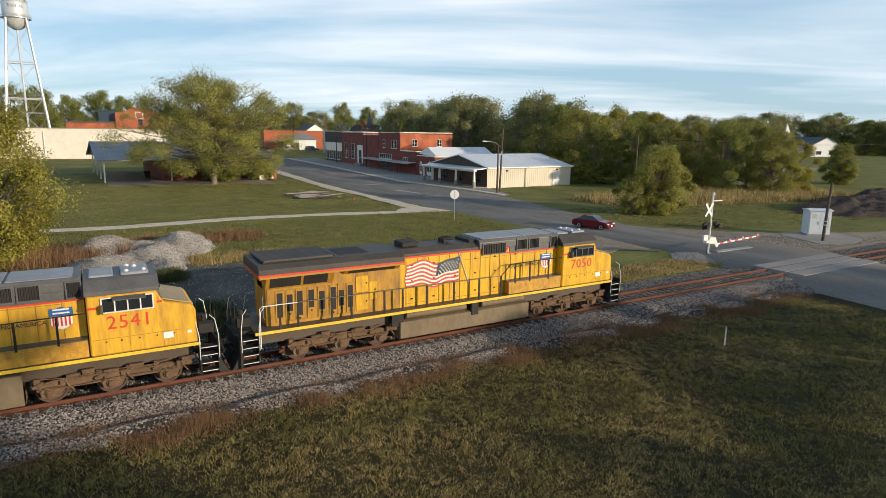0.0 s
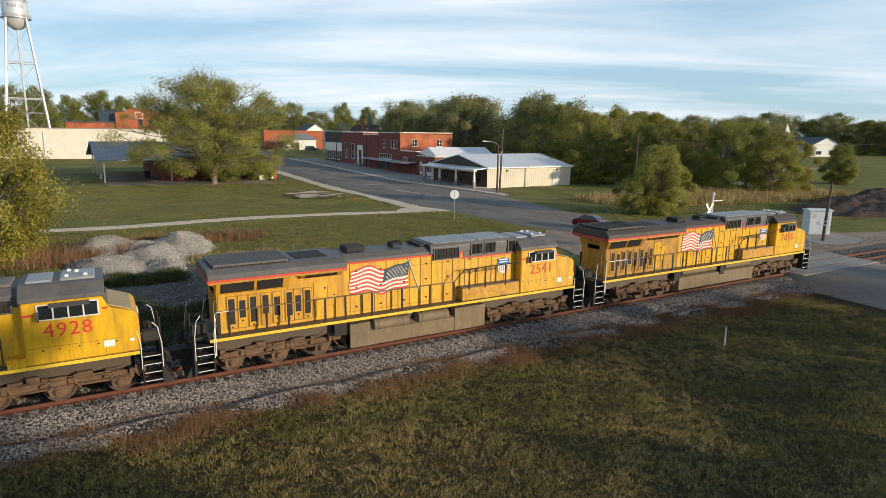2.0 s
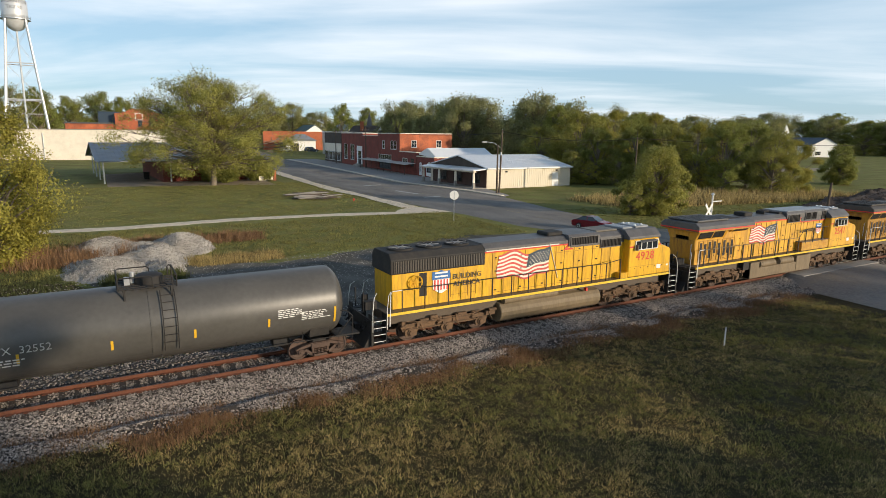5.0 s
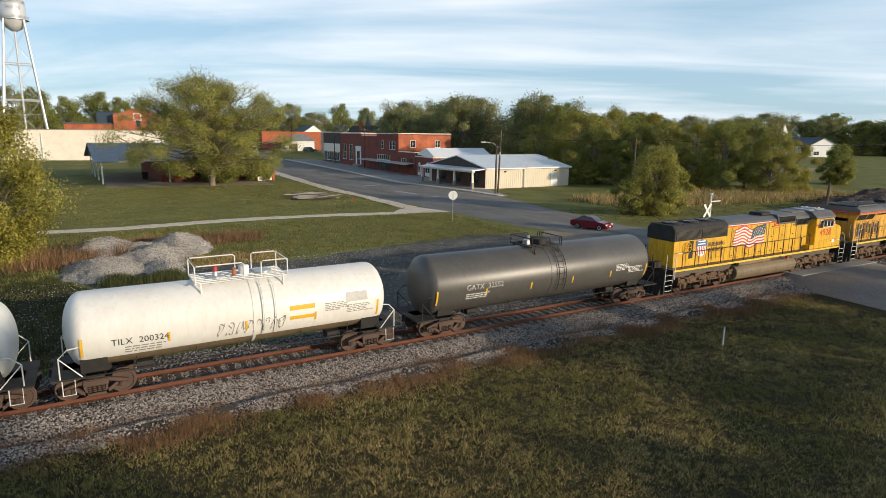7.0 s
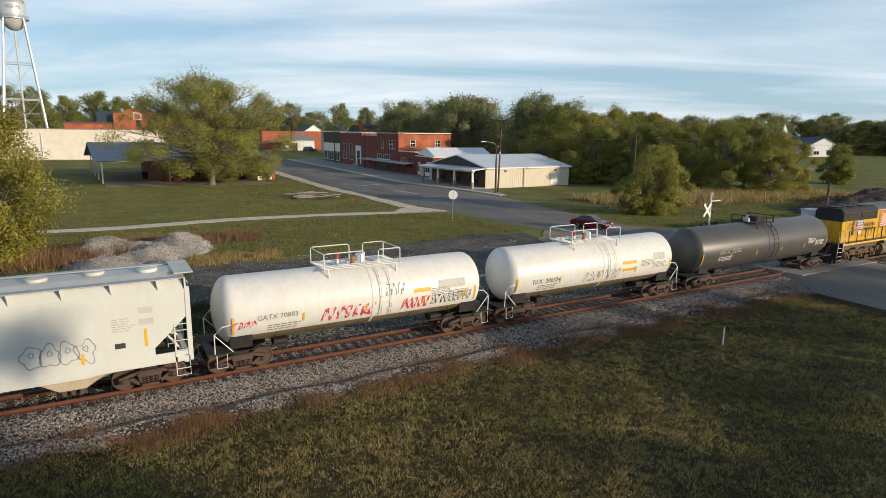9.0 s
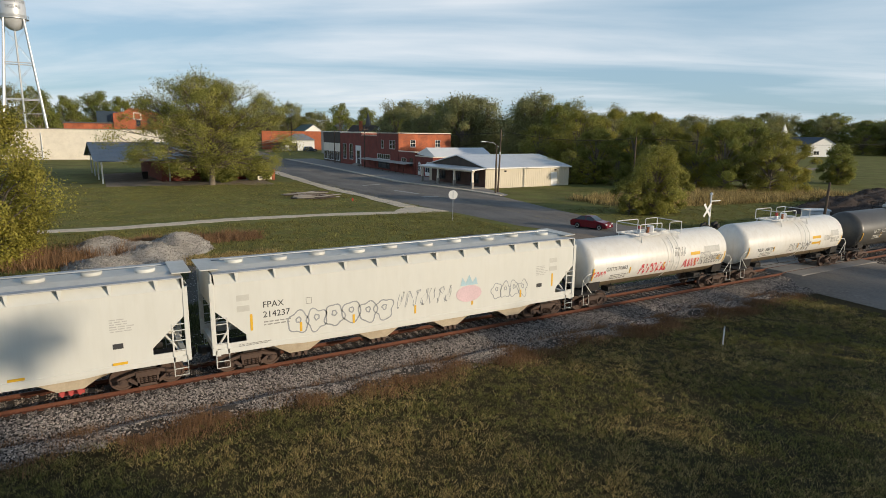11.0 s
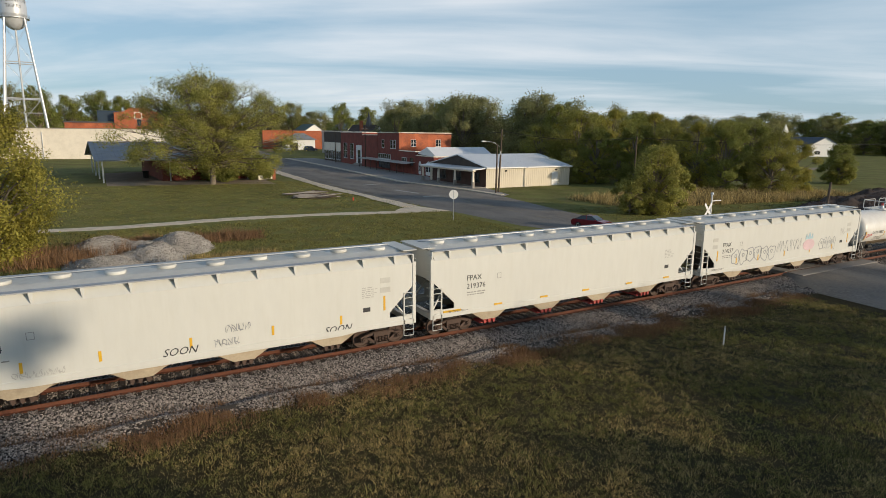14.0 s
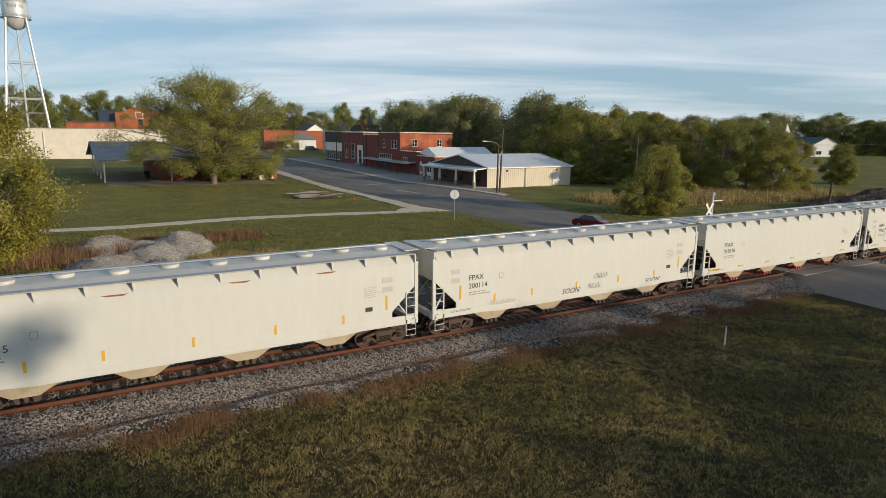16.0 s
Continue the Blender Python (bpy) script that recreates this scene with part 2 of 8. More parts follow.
WOOD_POLE = material("creosoted_pole_wood", (0.10, 0.072, 0.05), 0.9, fine=10, vary=0.3)
STEEL = material("galvanised_steel", (0.52, 0.53, 0.54), 0.38, 0.6, vary=0.1)
SILVER = material("aluminium_tower_paint", (0.62, 0.63, 0.64), 0.38, 0.35, fine=3, coarse=0.3, vary=0.08, dirt=(0.4, 0.36, 0.33), dirt_amount=0.3)
CABINET = material("pale_blue_grey_cabinet", (0.62, 0.66, 0.69), 0.45, vary=0.04)
BARK = material("grey_brown_bark", (0.19, 0.155, 0.12), 0.95, fine=8, vary=0.35, bump=0.6)
THATCH = material("dark_thatch_soil", (0.048, 0.040, 0.019), 0.95, fine=5, coarse=0.4, vary=0.45, bump=1.0, bump_scale=12, spec=0.1)
DIRT = material("brown_gravelly_dirt", (0.28, 0.215, 0.155), 0.95, fine=8, coarse=0.5, vary=0.3, dirt=(0.12, 0.11, 0.05), dirt_amount=0.6, bump=0.5)
EARTH = material("dark_ploughed_earth", (0.062, 0.043, 0.033), 0.95, fine=3, coarse=0.3, vary=0.4, bump=0.8, bump_scale=4)
CAR_RED = material("dark_red_car_paint", (0.17, 0.012, 0.022), 0.2, 0.2, vary=0.05)
TYRE = material("tyre_rubber", (0.02, 0.02, 0.02), 0.85, vary=0.2)
CHROME = material("bright_rim_metal", (0.6, 0.6, 0.6), 0.3, 0.9, vary=0.05)
LAMP_GLASS = material("clear_lamp_glass", (0.75, 0.74, 0.7), 0.15, vary=0.05)


def leaf_material(name, color, sub=0.25, tint=0.35):
    m = material(name, color, 0.6, fine=0.35, coarse=0.12, vary=0.28, random_tint=tint, spec=0.25)
    n, l = m.node_tree.nodes, m.node_tree.links
    b = n["Principled BSDF"]
    t = n.new("ShaderNodeBsdfTranslucent")
    l.new(b.inputs["Base Color"].links[0].from_socket, t.inputs[0])
    x = n.new("ShaderNodeMixShader")
    x.inputs[0].default_value = sub
    l.new(b.outputs[0], x.inputs[1]), l.new(t.outputs[0], x.inputs[2])
    l.new(x.outputs[0], n["Material Output"].inputs[0])
    return m


LEAF = leaf_material("olive_green_leaves", (0.335, 0.32, 0.080), 0.48)
LEAF_DARK = leaf_material("dark_green_leaves", (0.26, 0.275, 0.068), 0.48)
LEAF_YELLOW = leaf_material("yellowing_leaves", (0.36, 0.325, 0.066), 0.48)
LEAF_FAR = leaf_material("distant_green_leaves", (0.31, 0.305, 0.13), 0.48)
GRASS_BLADE = leaf_material("mixed_grass_blades", (0.195, 0.182, 0.056), 0.25, 0.75)
WEED_DARK = leaf_material("dark_green_weeds", (0.085, 0.095, 0.032), 0.2, 0.5)
GRASS_DRY = leaf_material("dry_russet_grass", (0.25, 0.145, 0.075), 0.2, 0.5)
GRASS_TALL = leaf_material("tall_golden_grass", (0.385, 0.29, 0.12), 0.25, 0.85)


def ground_material():
    """Mown grass: green and straw patches at several scales."""
    m = material("mown_grass_ground", (0.165, 0.168, 0.048), 0.95, fine=2.4, coarse=0.14, vary=0.45, dirt=(0.25, 0.19, 0.08), dirt_amount=0.75, bump=1.0, bump_scale=9, spec=0.1)
    return m


GRASS = ground_material()


# ---- mesh building ----
class Shape:
    """Collects vertices and faces of one mesh."""

    def __init__(self):
        self.v, self.f = [], []

    def add(self, verts, faces):
        k = len(self.v)
        self.v += [tuple(p) for p in verts]
        self.f += [tuple(i + k for i in f) for f in faces]
        return self

    def box(self, x0, y0, z0, x1, y1, z1):
        return self.add([(x, y, z) for x in (x0, x1) for y in (y0, y1) for z in (z0, z1)],
                        [(0, 1, 3, 2), (4, 6, 7, 5), (0, 4, 5, 1), (2, 3, 7, 6), (0, 2, 6, 4), (1, 5, 7, 3)])

    def prism(self, profile, axis, a, b):
        """A profile of two coordinates (the axes other than axis, in order), drawn from a to b."""
        k = "xyz".index(axis)

        def at(p, s):
            q = list(p)
            q.insert(k, s)
            return q
        n = len(profile)
        return self.add([at(p, a) for p in profile] + [at(p, b) for p in profile],
                        [tuple(range(n))[::-1], tuple(range(n, 2 * n))] + [(i, (i + 1) % n, n + (i + 1) % n, n + i) for i in range(n)])

    def cyl(self, a, b, r, n=10, r2=None):
        a, b = Vector(a), Vector(b)
        q = (b - a).to_track_quat("Z", "Y")
        r2 = r if r2 is None else r2
        ring = [q @ Vector((math.cos(2 * math.pi * i / n), math.sin(2 * math.pi * i / n), 0)) for i in range(n)]
        return self.add([a + d * r for d in ring] + [b + d * r2 for d in ring],
                        [tuple(range(n))[::-1], tuple(range(n, 2 * n))] + [(i, (i + 1) % n, n + (i + 1) % n, n + i) for i in range(n)])

    def tube(self, points, r, n=6):
        pts = [Vector(p) for p in points]
        rings = []
        for i, p in enumerate(pts):
            d = (pts[min(i + 1, len(pts) - 1)] - pts[max(i - 1, 0)]).normalized()
            side = d.cross(Vector((0, 0, 1))) if abs(d.z) < 0.9 else d.cross(Vector((1, 0, 0)))
            side.normalize()
            up = side.cross(d)
            rr = r[i] if isinstance(r, (list, tuple)) else r
            rings.append([p + (side * math.cos(2 * math.pi * k / n) + up * math.sin(2 * math.pi * k / n)) * rr for k in range(n)])
        faces = [tuple(range(n))[::-1], tuple(range((len(pts) - 1) * n, len(pts) * n))]
        for i in range(len(pts) - 1):
            faces += [(i * n + k, i * n + (k + 1) % n, (i + 1) * n + (k + 1) % n, (i + 1) * n + k) for k in range(n)]
        return self.add([q for ring in rings for q in ring], faces)

    def lathe(self, profile, centre, axis, n=24):
        """profile: (distance along the axis, radius)."""
        k = "xyz".index(axis)
        verts, faces = [], []
        for h, r in profile:
            for i in range(n):
                a = 2 * math.pi * i / n
                q = [math.cos(a) * r, math.sin(a) * r]
                q.insert(k, h)
                verts.append([q[j] + centre[j] for j in range(3)])
        for j in range(len(profile) - 1):
            faces += [(j * n + i, j * n + (i + 1) % n, (j + 1) * n + (i + 1) % n, (j + 1) * n + i) for i in range(n)]
        faces += [tuple(range(n))[::-1], tuple(range((len(profile) - 1) * n, len(profile) * n))]
        return self.add(verts, faces)


def mesh_of(shape, mat, bevel=0.0, smooth=0.0, normals=True):
    me = bpy.data.meshes.new(mat.name)
    me.from_pydata(shape.v, [], shape.f)
    if normals:
        bm = bmesh.new()
        bm.from_mesh(me)
        bmesh.ops.recalc_face_normals(bm, faces=bm.faces)
        if bevel:
            edges = [e for e in bm.edges if len(e.link_faces) == 2 and e.calc_face_angle(0) > 0.6]
            bmesh.ops.bevel(bm, geom=edges, offset=bevel, segments=1, affect="EDGES", clamp_overlap=True)
        bm.to_mesh(me)
        bm.free()
    me.materials.append(mat)
    if smooth:
        me.shade_smooth()
        me.set_sharp_from_angle(angle=radians(smooth))
    return me


def part(name, shape, mat, parent=None, label="", bevel=0.0, smooth=0.0, at=None, normals=True):
    ob = new(name, mesh_of(shape, mat, bevel, smooth, normals))
    if parent:
        ob.parent = parent
    if at is not None:
        ob.location = at
    if label:
        tagged(ob, label)
    return ob


def thing(name, label, category, at=(0, 0, 0), turn=0, group="", kind=""):
    ob = new(name)
    ob.empty_display_size = 0.2
    ob.location, ob.rotation_euler = at, (0, 0, radians(turn))
    return tagged(ob, label, category, group, kind)


def text_shape(words, height, at, along=(1, 0, 0), up=(0, 0, 1), slant=0.0, spread=1.0):
    """Letters as thin flat mesh, lower left corner at a place, running along one way."""
    cu = bpy.data.curves.new("letters", "FONT")
    cu.body, cu.size, cu.shear, cu.space_character = words, 1.0, slant, spread
    cu.resolution_u = 2
    cu.extrude = 0.004
    ob = bpy.data.objects.new("letters", cu)
    scene.collection.objects.link(ob)
    me = bpy.data.meshes.new_from_object(ob.evaluated_get(bpy.context.evaluated_depsgraph_get()))
    bpy.data.objects.remove(ob)
    s = Shape()
    k = height / 0.69
    a, u = Vector(along), Vector(up)
    w = a.cross(u)
    s.add([Vector(at) + a * (v.co.x * k) + u * (v.co.y * k) + w * v.co.z for v in me.vertices], [tuple(p.vertices) for p in me.polygons])
    bpy.data.meshes.remove(me)
    return s


# ---- ground, road and track ----
LINE_WHITE = material('worn_white_road_paint', (0.42, 0.41, 0.38), 0.8, vary=0.25, dirt=(0.2, 0.19, 0.17), dirt_amount=0.8)
LINE_YELLOW = material('worn_yellow_road_paint', (0.30, 0.24, 0.11), 0.8, vary=0.25, dirt=(0.18, 0.17, 0.15), dirt_amount=0.9)
RAIL_Z, TRACK_Y, GAUGE = 0.6, 25.873, 1.505
rng = np.random.default_rng(7)


def patch(name, outline, z, mat, label, category, kind="structure", thick=0.03):
    """A flat piece of ground with an outline of (x, y) corners, a few centimetres thick."""
    s = Shape().prism(outline, "z", z - thick, z)
    return tagged(part(name, s, mat), label, category, kind=kind)


def ragged(line_a, line_b, wobble=0.3, step=1.5, seed=3):
    """An outline between two polylines with slightly uneven edges."""
    r = random.Random(seed)

    def walk_line(line):
        out = []
        for (x0, y0), (x1, y1) in zip(line, line[1:]):
            n = max(1, int(math.dist((x0, y0), (x1, y1)) / step))
            out += [(x0 + (x1 - x0) * i / n + r.uniform(-wobble, wobble), y0 + (y1 - y0) * i / n + r.uniform(-wobble, wobble)) for i in range(n)]
        return out + [line[-1]]
    return walk_line(line_a) + walk_line(line_b)[::-1]


ground_shape = Shape()
ground_shape.add([(-2600, -2600, 0), (2600, -2600, 0), (2600, 2600, 0), (-2600, 2600, 0)], [(0, 1, 2, 3)])
tagged(part("ground", ground_shape, GRASS), "mown green and straw-coloured grass beside the railway", "grass", kind="structure")


def ribbon(rows, lift):
    """A road between left and right edges: rows of (left x, right x, y, z), with sloping shoulders down to the ground."""
    s = Shape()
    v, f = [], []
    for xl, xr, y, z in rows:
        v += [(xl - 0.2 - z * 1.6, y, -0.01), (xl, y, z), ((xl + xr) / 2, y, z + lift), (xr, y, z), (xr + 0.2 + z * 1.6, y, -0.01)]
    for i in range(len(rows) - 1):
        f += [(i * 5 + k, i * 5 + k + 1, i * 5 + k + 6, i * 5 + k + 5) for k in range(4)]
    return s.add(v, f)


ROAD = [(40.0, 52.0, -60, 0.05), (41.2, 52.4, 4, 0.10), (42.8, 53.2, 18, 0.38), (43.5, 54.4, 22.8, 0.545), (44.7, 56.2, 29.0, 0.545),
        (46.0, 56.4, 34.4, 0.32), (45.9, 55.4, 40, 0.14), (45.4, 53.9, 49, 0.06), (43.0, 55.4, 56, 0.05), (42.6, 57.2, 68, 0.05),
        (41.0, 60.4, 84, 0.05), (40.0, 60.2, 97, 0.05), (40.4, 57.2, 120, 0.05), (42.4, 59.6, 150, 0.05), (44.6, 62.0, 174, 0.05),
        (50.5, 66.5, 244, 0.05), (75.0, 91.0, 420, 0.05)]
tagged(part("road", ribbon(ROAD, 0.05), ASPHALT, smooth=40), "worn grey asphalt road with faint lane markings", "road", kind="structure")

patch("near_verge", [(-40, -30), (40.4, -30), (41.0, 4), (42.4, 18), (43.0, 22.3), (-40, 22.3)], 0.008, THATCH, "dark thatch and soil under the trackside grass", "ground")
# ballast bed with sloping shoulders
bed = [(21.9, -0.02), (22.6, 0.20), (23.1, 0.05), (24.3, 0.39), (27.5, 0.39), (29.8, 0.02), (29.8, -0.1), (21.9, -0.1)]
ballast = part("ballast_bed", Shape().prism(bed, "x", -260, 44.2).prism(bed, "x", 55.4, 420), BALLAST_GAPS)
tagged(ballast, "crushed limestone ballast under the rails, darkened for the gaps between stones", "ballast", kind="structure")


def rail_shape(a, b):
    prof = [(-0.075, 0), (0.075, 0), (0.075, 0.012), (0.012, 0.035), (0.010, 0.125), (0.036, 0.138), (0.036, 0.172), (-0.036, 0.172),
            (-0.036, 0.138), (-0.010, 0.125), (-0.012, 0.035), (-0.075, 0.012)]
    return Shape().prism(prof, "x", a, b)


track = thing("railway_track", "rusty steel rails spiked to dark wooden ties in ballast", "railway track", (0, TRACK_Y, RAIL_Z - 0.174), kind="structure")
for side in (-1, 1):
    r = part("rail", rail_shape(-260, 420), RAIL_RUST, track, "rusty brown steel rail")
    r.location = (0, side * GAUGE / 2, 0)
    head = part("rail_head", Shape().box(-260, -0.03, 0.1725, 420, 0.03, 0.1745), RAIL_TOP, r, "worn brown running surface")

# crossing panels between the rails
crossing = thing("level_crossing", "grey concrete level crossing panels set round the rails", "level crossing", kind="structure")
for y0, y1 in ((TRACK_Y - 2.0, TRACK_Y - 0.80), (TRACK_Y - 0.66, TRACK_Y + 0.66), (TRACK_Y + 0.80, TRACK_Y + 2.0)):
    for i in range(4):
        x0 = 44.3 + i * 2.7
        p = part("crossing_panel", Shape().box(x0, y0, 0.36, x0 + 2.68, y1, 0.605 if y0 > 24 and y1 < 27.5 else 0.6), CONCRETE, crossing, "grey concrete crossing panel", bevel=0.02)

# worn yard of gravel beyond the track, and the pale path
patch("gravel_yard", ragged([(7, 31.5), (12, 30.2), (20, 29.8), (27, 31.5), (34, 39.5), (39, 46)], [(-1.5, 47.5), (2, 52), (8, 50.5), (12, 48), (24, 51.5), (34, 53.3), (40, 51.6)], 0.5, 2.0), 0.018, GRAVEL_YARD,
      "trampled grey gravel yard beside the track", "gravel")
# ground darker than the field grass around it
patch("ditch_ground", ragged([(-34, 29.8), (-10, 29.8), (6.5, 31.5)], [(-34, 53), (-14, 53), (-5, 51), (-2, 47.5)], 0.5, 2.0), 0.012, THATCH, "dark soil between the track and the weeds", "ground")
patch("dirt_apron", ragged([(36.0, 37.0), (41.5, 39.6), (44.6, 37.4)], [(38.5, 47), (43, 52), (45.6, 47.4)], 0.4, 1.2), 0.05, DIRT,
      "pale gravelly apron beside the road", "gravel")
patch("dirt_path", ragged([(-60, 73), (-6, 73.6), (1.5, 72.9), (13, 74.5), (24, 74.3), (34, 72.1), (42.4, 71)], [(-60, 75.4), (-6, 76), (1.5, 75.4), (13.2, 76.9), (24.6, 76.4), (35, 74.3), (40.2, 79.5)], 0.25, 1.2), 0.022, DUST_PATH,
      "pale caliche footpath across the grass", "path")
patch("pavement_west", ragged([(38.0, 78), (38.4, 96), (37.4, 108), (40.2, 160), (52, 330)], [(40.6, 78), (40.2, 97), (40.2, 120), (44.2, 174), (56, 330)], 0.2, 3.0), 0.075, DUST_PATH,
      "pale dusty pavement along the road", "pavement")
patch("pavement_east", [(60.5, 84), (60.3, 97), (57.3, 120), (59.7, 150), (62.1, 174), (66.6, 244), (79, 244), (74.2, 174), (72.5, 150), (70.4, 120), (66.4, 98), (63, 86)], 0.11, CONCRETE,
      "pale concrete pavement before the shops", "pavement")
patch("kerb", [(60.6, 85), (60.4, 97), (57.4, 120), (59.8, 150), (62.2, 174), (66.7, 244), (68.3, 244), (63.6, 174), (61.2, 150), (58.8, 120), (61.8, 97), (62.0, 86)], 0.19, DUST_PATH, "pale concrete kerb before the shops", "kerb", thick=0.18)
patch("gravel_pad", ragged([(62.4, 32.2), (66, 31.2), (69.5, 32.0)], [(63.6, 37.2), (66.5, 38.6), (70.6, 36.0)], 0.35, 0.9), 0.115, CONCRETE, "pale gravel pad round the signal cabinet", "gravel", thick=0.1)
patch("dirt_shoulder", ragged([(54.6, 30.4), (66, 29.8), (86, 29.8)], [(53.6, 51), (56.5, 46.5), (62, 40.5), (74, 35.0), (86, 32.0)], 0.4, 1.5), 0.06, DIRT,
      "bare gravelly ground by the signal cabinet", "gravel")

# worn road paint
for outline in (((47.4, 33.2), (52.3, 33.1), (52.5, 33.75), (47.9, 33.85)), ((46.8, 113.4), (51.2, 114.8), (51.3, 115.7), (46.9, 114.3)), ((47.9, 101.4), (49.0, 93.9), (49.6, 94.2), (48.5, 102.0)), ((47.5, 88.7), (50.5, 88.4), (50.5, 89.3), (47.5, 89.6))):
    m = part("road_marking", Shape().prism(outline, "z", 0.09 if outline[0][1] > 40 else 0.36, 0.112 if outline[0][1] > 40 else 0.44), LINE_WHITE)
    tagged(m, "worn white painted line on the asphalt", "road marking", "painted road markings", "structure")
for k in range(26):
    y = 58 + k * 7.0
    x = float(np.interp(y, [r[2] for r in ROAD], [(r[0] + r[1]) / 2 for r in ROAD]))
    m = part("road_marking", Shape().box(x - 0.07, y, 0.10, x + 0.07, y + 3.2, 0.108), LINE_YELLOW)
    tagged(m, "faded yellow centre dash on the asphalt", "road marking", "painted road markings", "structure")
patch("ploughed_strip", [(181, 113), (230, 112), (250, 122), (190, 122)], 0.012, DIRT, "brown ploughed strip beyond the church field", "field")


# ---- the train ----
def bogie(parent, x, axles, r, loco=True):
    """A truck at x with its side frames, springs and wheelsets; returns the wheelsets."""
    bx = new("bogie")
    bx.parent, bx.location = parent, (x, 0, 0)
    tagged(bx, "dusty brown cast steel bogie" if loco else "rust-brown cast steel bogie")
    half = axles[-1] + 0.45
    for s in (-1, 1):
        y0, y1 = s * 1.0, s * 1.16
        f = Shape()
        if loco:
            prof = [(-half, 0.62), (-half, 0.86), (-half + 0.5, 0.95), (half - 0.5, 0.95), (half, 0.86), (half, 0.62)]
            low = []
            for a in reversed(axles):
                low += [(a + 0.42, 0.60), (a + 0.22, 0.34), (a - 0.22, 0.34), (a - 0.42, 0.60)]
            f.prism(prof + low, "y", y0, y1)
            for a in axles:
                f.cyl((a, s * 1.12, 0.53), (a, s * 1.30, 0.53), 0.19, 12)
                f.cyl((a, s * 1.28, 0.53), (a, s * 1.36, 0.53), 0.09, 8)
                for k in (-0.32, 0.32):
                    for i in range(4):
                        f.cyl((a + k, s * 1.1, 0.62 + i * 0.07), (a + k, s * 1.1, 0.655 + i * 0.07), 0.10, 8)
                f.box(a + 0.30, s * 1.13, 0.78, a + 0.85, s * 1.28, 0.98)
                f.cyl((a - 0.55, s * 1.24, 0.80), (a - 0.2, s * 1.24, 0.95), 0.07, 8)
            f.cyl((axles[0], s * 1.32, 1.0), (axles[-1], s * 1.32, 0.93), 0.022, 6)
            f.box(-0.25, s * 1.12, 0.66, 0.25, s * 1.26, 1.08)
            for a in axles:
                f.cyl((a, s * 1.34, 0.53), (a, s * 1.37, 0.53), 0.13, 12)
                f.prism([(a - 0.3, 0.36), (a - 0.34, 0.60), (a - 0.2, 0.74), (a + 0.2, 0.74), (a + 0.34, 0.60), (a + 0.3, 0.36)], "y", s * 1.12, s * 1.24)
                f.box(a - 0.5, s * 1.12, 0.90, a - 0.3, s * 1.22, 1.10)
                f.tube([(a + 0.45, s * 1.28, 0.98), (a + 0.55, s * 1.3, 0.75), (a + 0.7, s * 1.26, 0.55)], 0.03)
                f.cyl((a + 0.5, s * 1.2, 1.02), (a + 0.95, s * 1.2, 1.04), 0.09, 10)
            f.tube([(axles[0] - 0.4, s * 1.36, 0.74), (axles[0] + 0.9, s * 1.37, 0.70), (0.3, s * 1.37, 0.78), (axles[-1] + 0.3, s * 1.36, 0.72)], 0.014)
            f.box(-0.95, s * 1.14, 0.98, -0.55, s * 1.27, 1.22).box(0.6, s * 1.14, 0.92, 1.1, s * 1.3, 1.15)
            f.tube([(axles[0] - 0.3, s * 1.3, 1.12), (axles[0] + 0.6, s * 1.34, 1.02), (0, s * 1.34, 1.1), (axles[-1] - 0.6, s * 1.34, 1.03), (axles[-1] + 0.2, s * 1.3, 1.15)], 0.018)
        else:
            a = axles[-1]
            f.prism([(-a - 0.20, 0.60), (-a + 0.05, 0.69), (-0.42, 0.79), (0.42, 0.79), (a - 0.05, 0.69), (a + 0.20, 0.60), (a + 0.20, 0.50), (a - 0.05, 0.56), (0.40, 0.67), (-0.40, 0.67), (-a + 0.05, 0.56), (-a - 0.20, 0.50)], "y", y0, y1)
            f.prism([(-a + 0.12, 0.50), (-0.32, 0.16), (0.32, 0.16), (a - 0.12, 0.50), (a - 0.24, 0.56), (0.26, 0.26), (-0.26, 0.26), (-a + 0.24, 0.56)], "y", y0, y1)
            for e in (-1, 1):
                f.box(min(e * 0.30, e * 0.38), min(y0, y1), 0.2, max(e * 0.30, e * 0.38), max(y0, y1), 0.72)
                f.box(e * a - 0.17, min(y0, y1), 0.34, e * a + 0.17, max(y0, y1), 0.54)
            for k in (-0.24, -0.08, 0.08, 0.24):
                for i in range(5):
                    f.cyl((k, s * 1.07, 0.22 + i * 0.075), (k, s * 1.07, 0.26 + i * 0.075), 0.075, 8)
            f.box(-0.42, s * 1.0, 0.56, 0.42, s * 1.20, 0.76)
            for q in (-a, a):
                f.cyl((q, s * 1.0, 0.46), (q, s * 1.22, 0.46), 0.12, 10)
                f.cyl((q, s * 1.22, 0.46), (q, s * 1.25, 0.46), 0.06, 8)
        part("side_frame", f, GRIME if loco else WHEEL_RUST, bx)
    part("bolster", Shape().box(-0.3, -1.0, 0.5, 0.3, 1.0, 0.85).box(-half + 0.3, -0.35, 0.45, half - 0.3, 0.35, 0.7), SOOT, bx)
    sets = []
    for a in axles:
        w = Shape()
        for s in (-1, 1):
            w.lathe([(s * 0.68, r + 0.028), (s * 0.71, r + 0.028), (s * 0.72, r), (s * 0.82, r - 0.005), (s * 0.82, r - 0.07), (s * 0.785, r - 0.09), (s * 0.77, 0.17), (s * 0.83, 0.13), (s * 0.83, 0.04)], (0, 0, 0), "y", 24)
        w.cyl((0, -1.0, 0), (0, 1.0, 0), 0.085, 10)
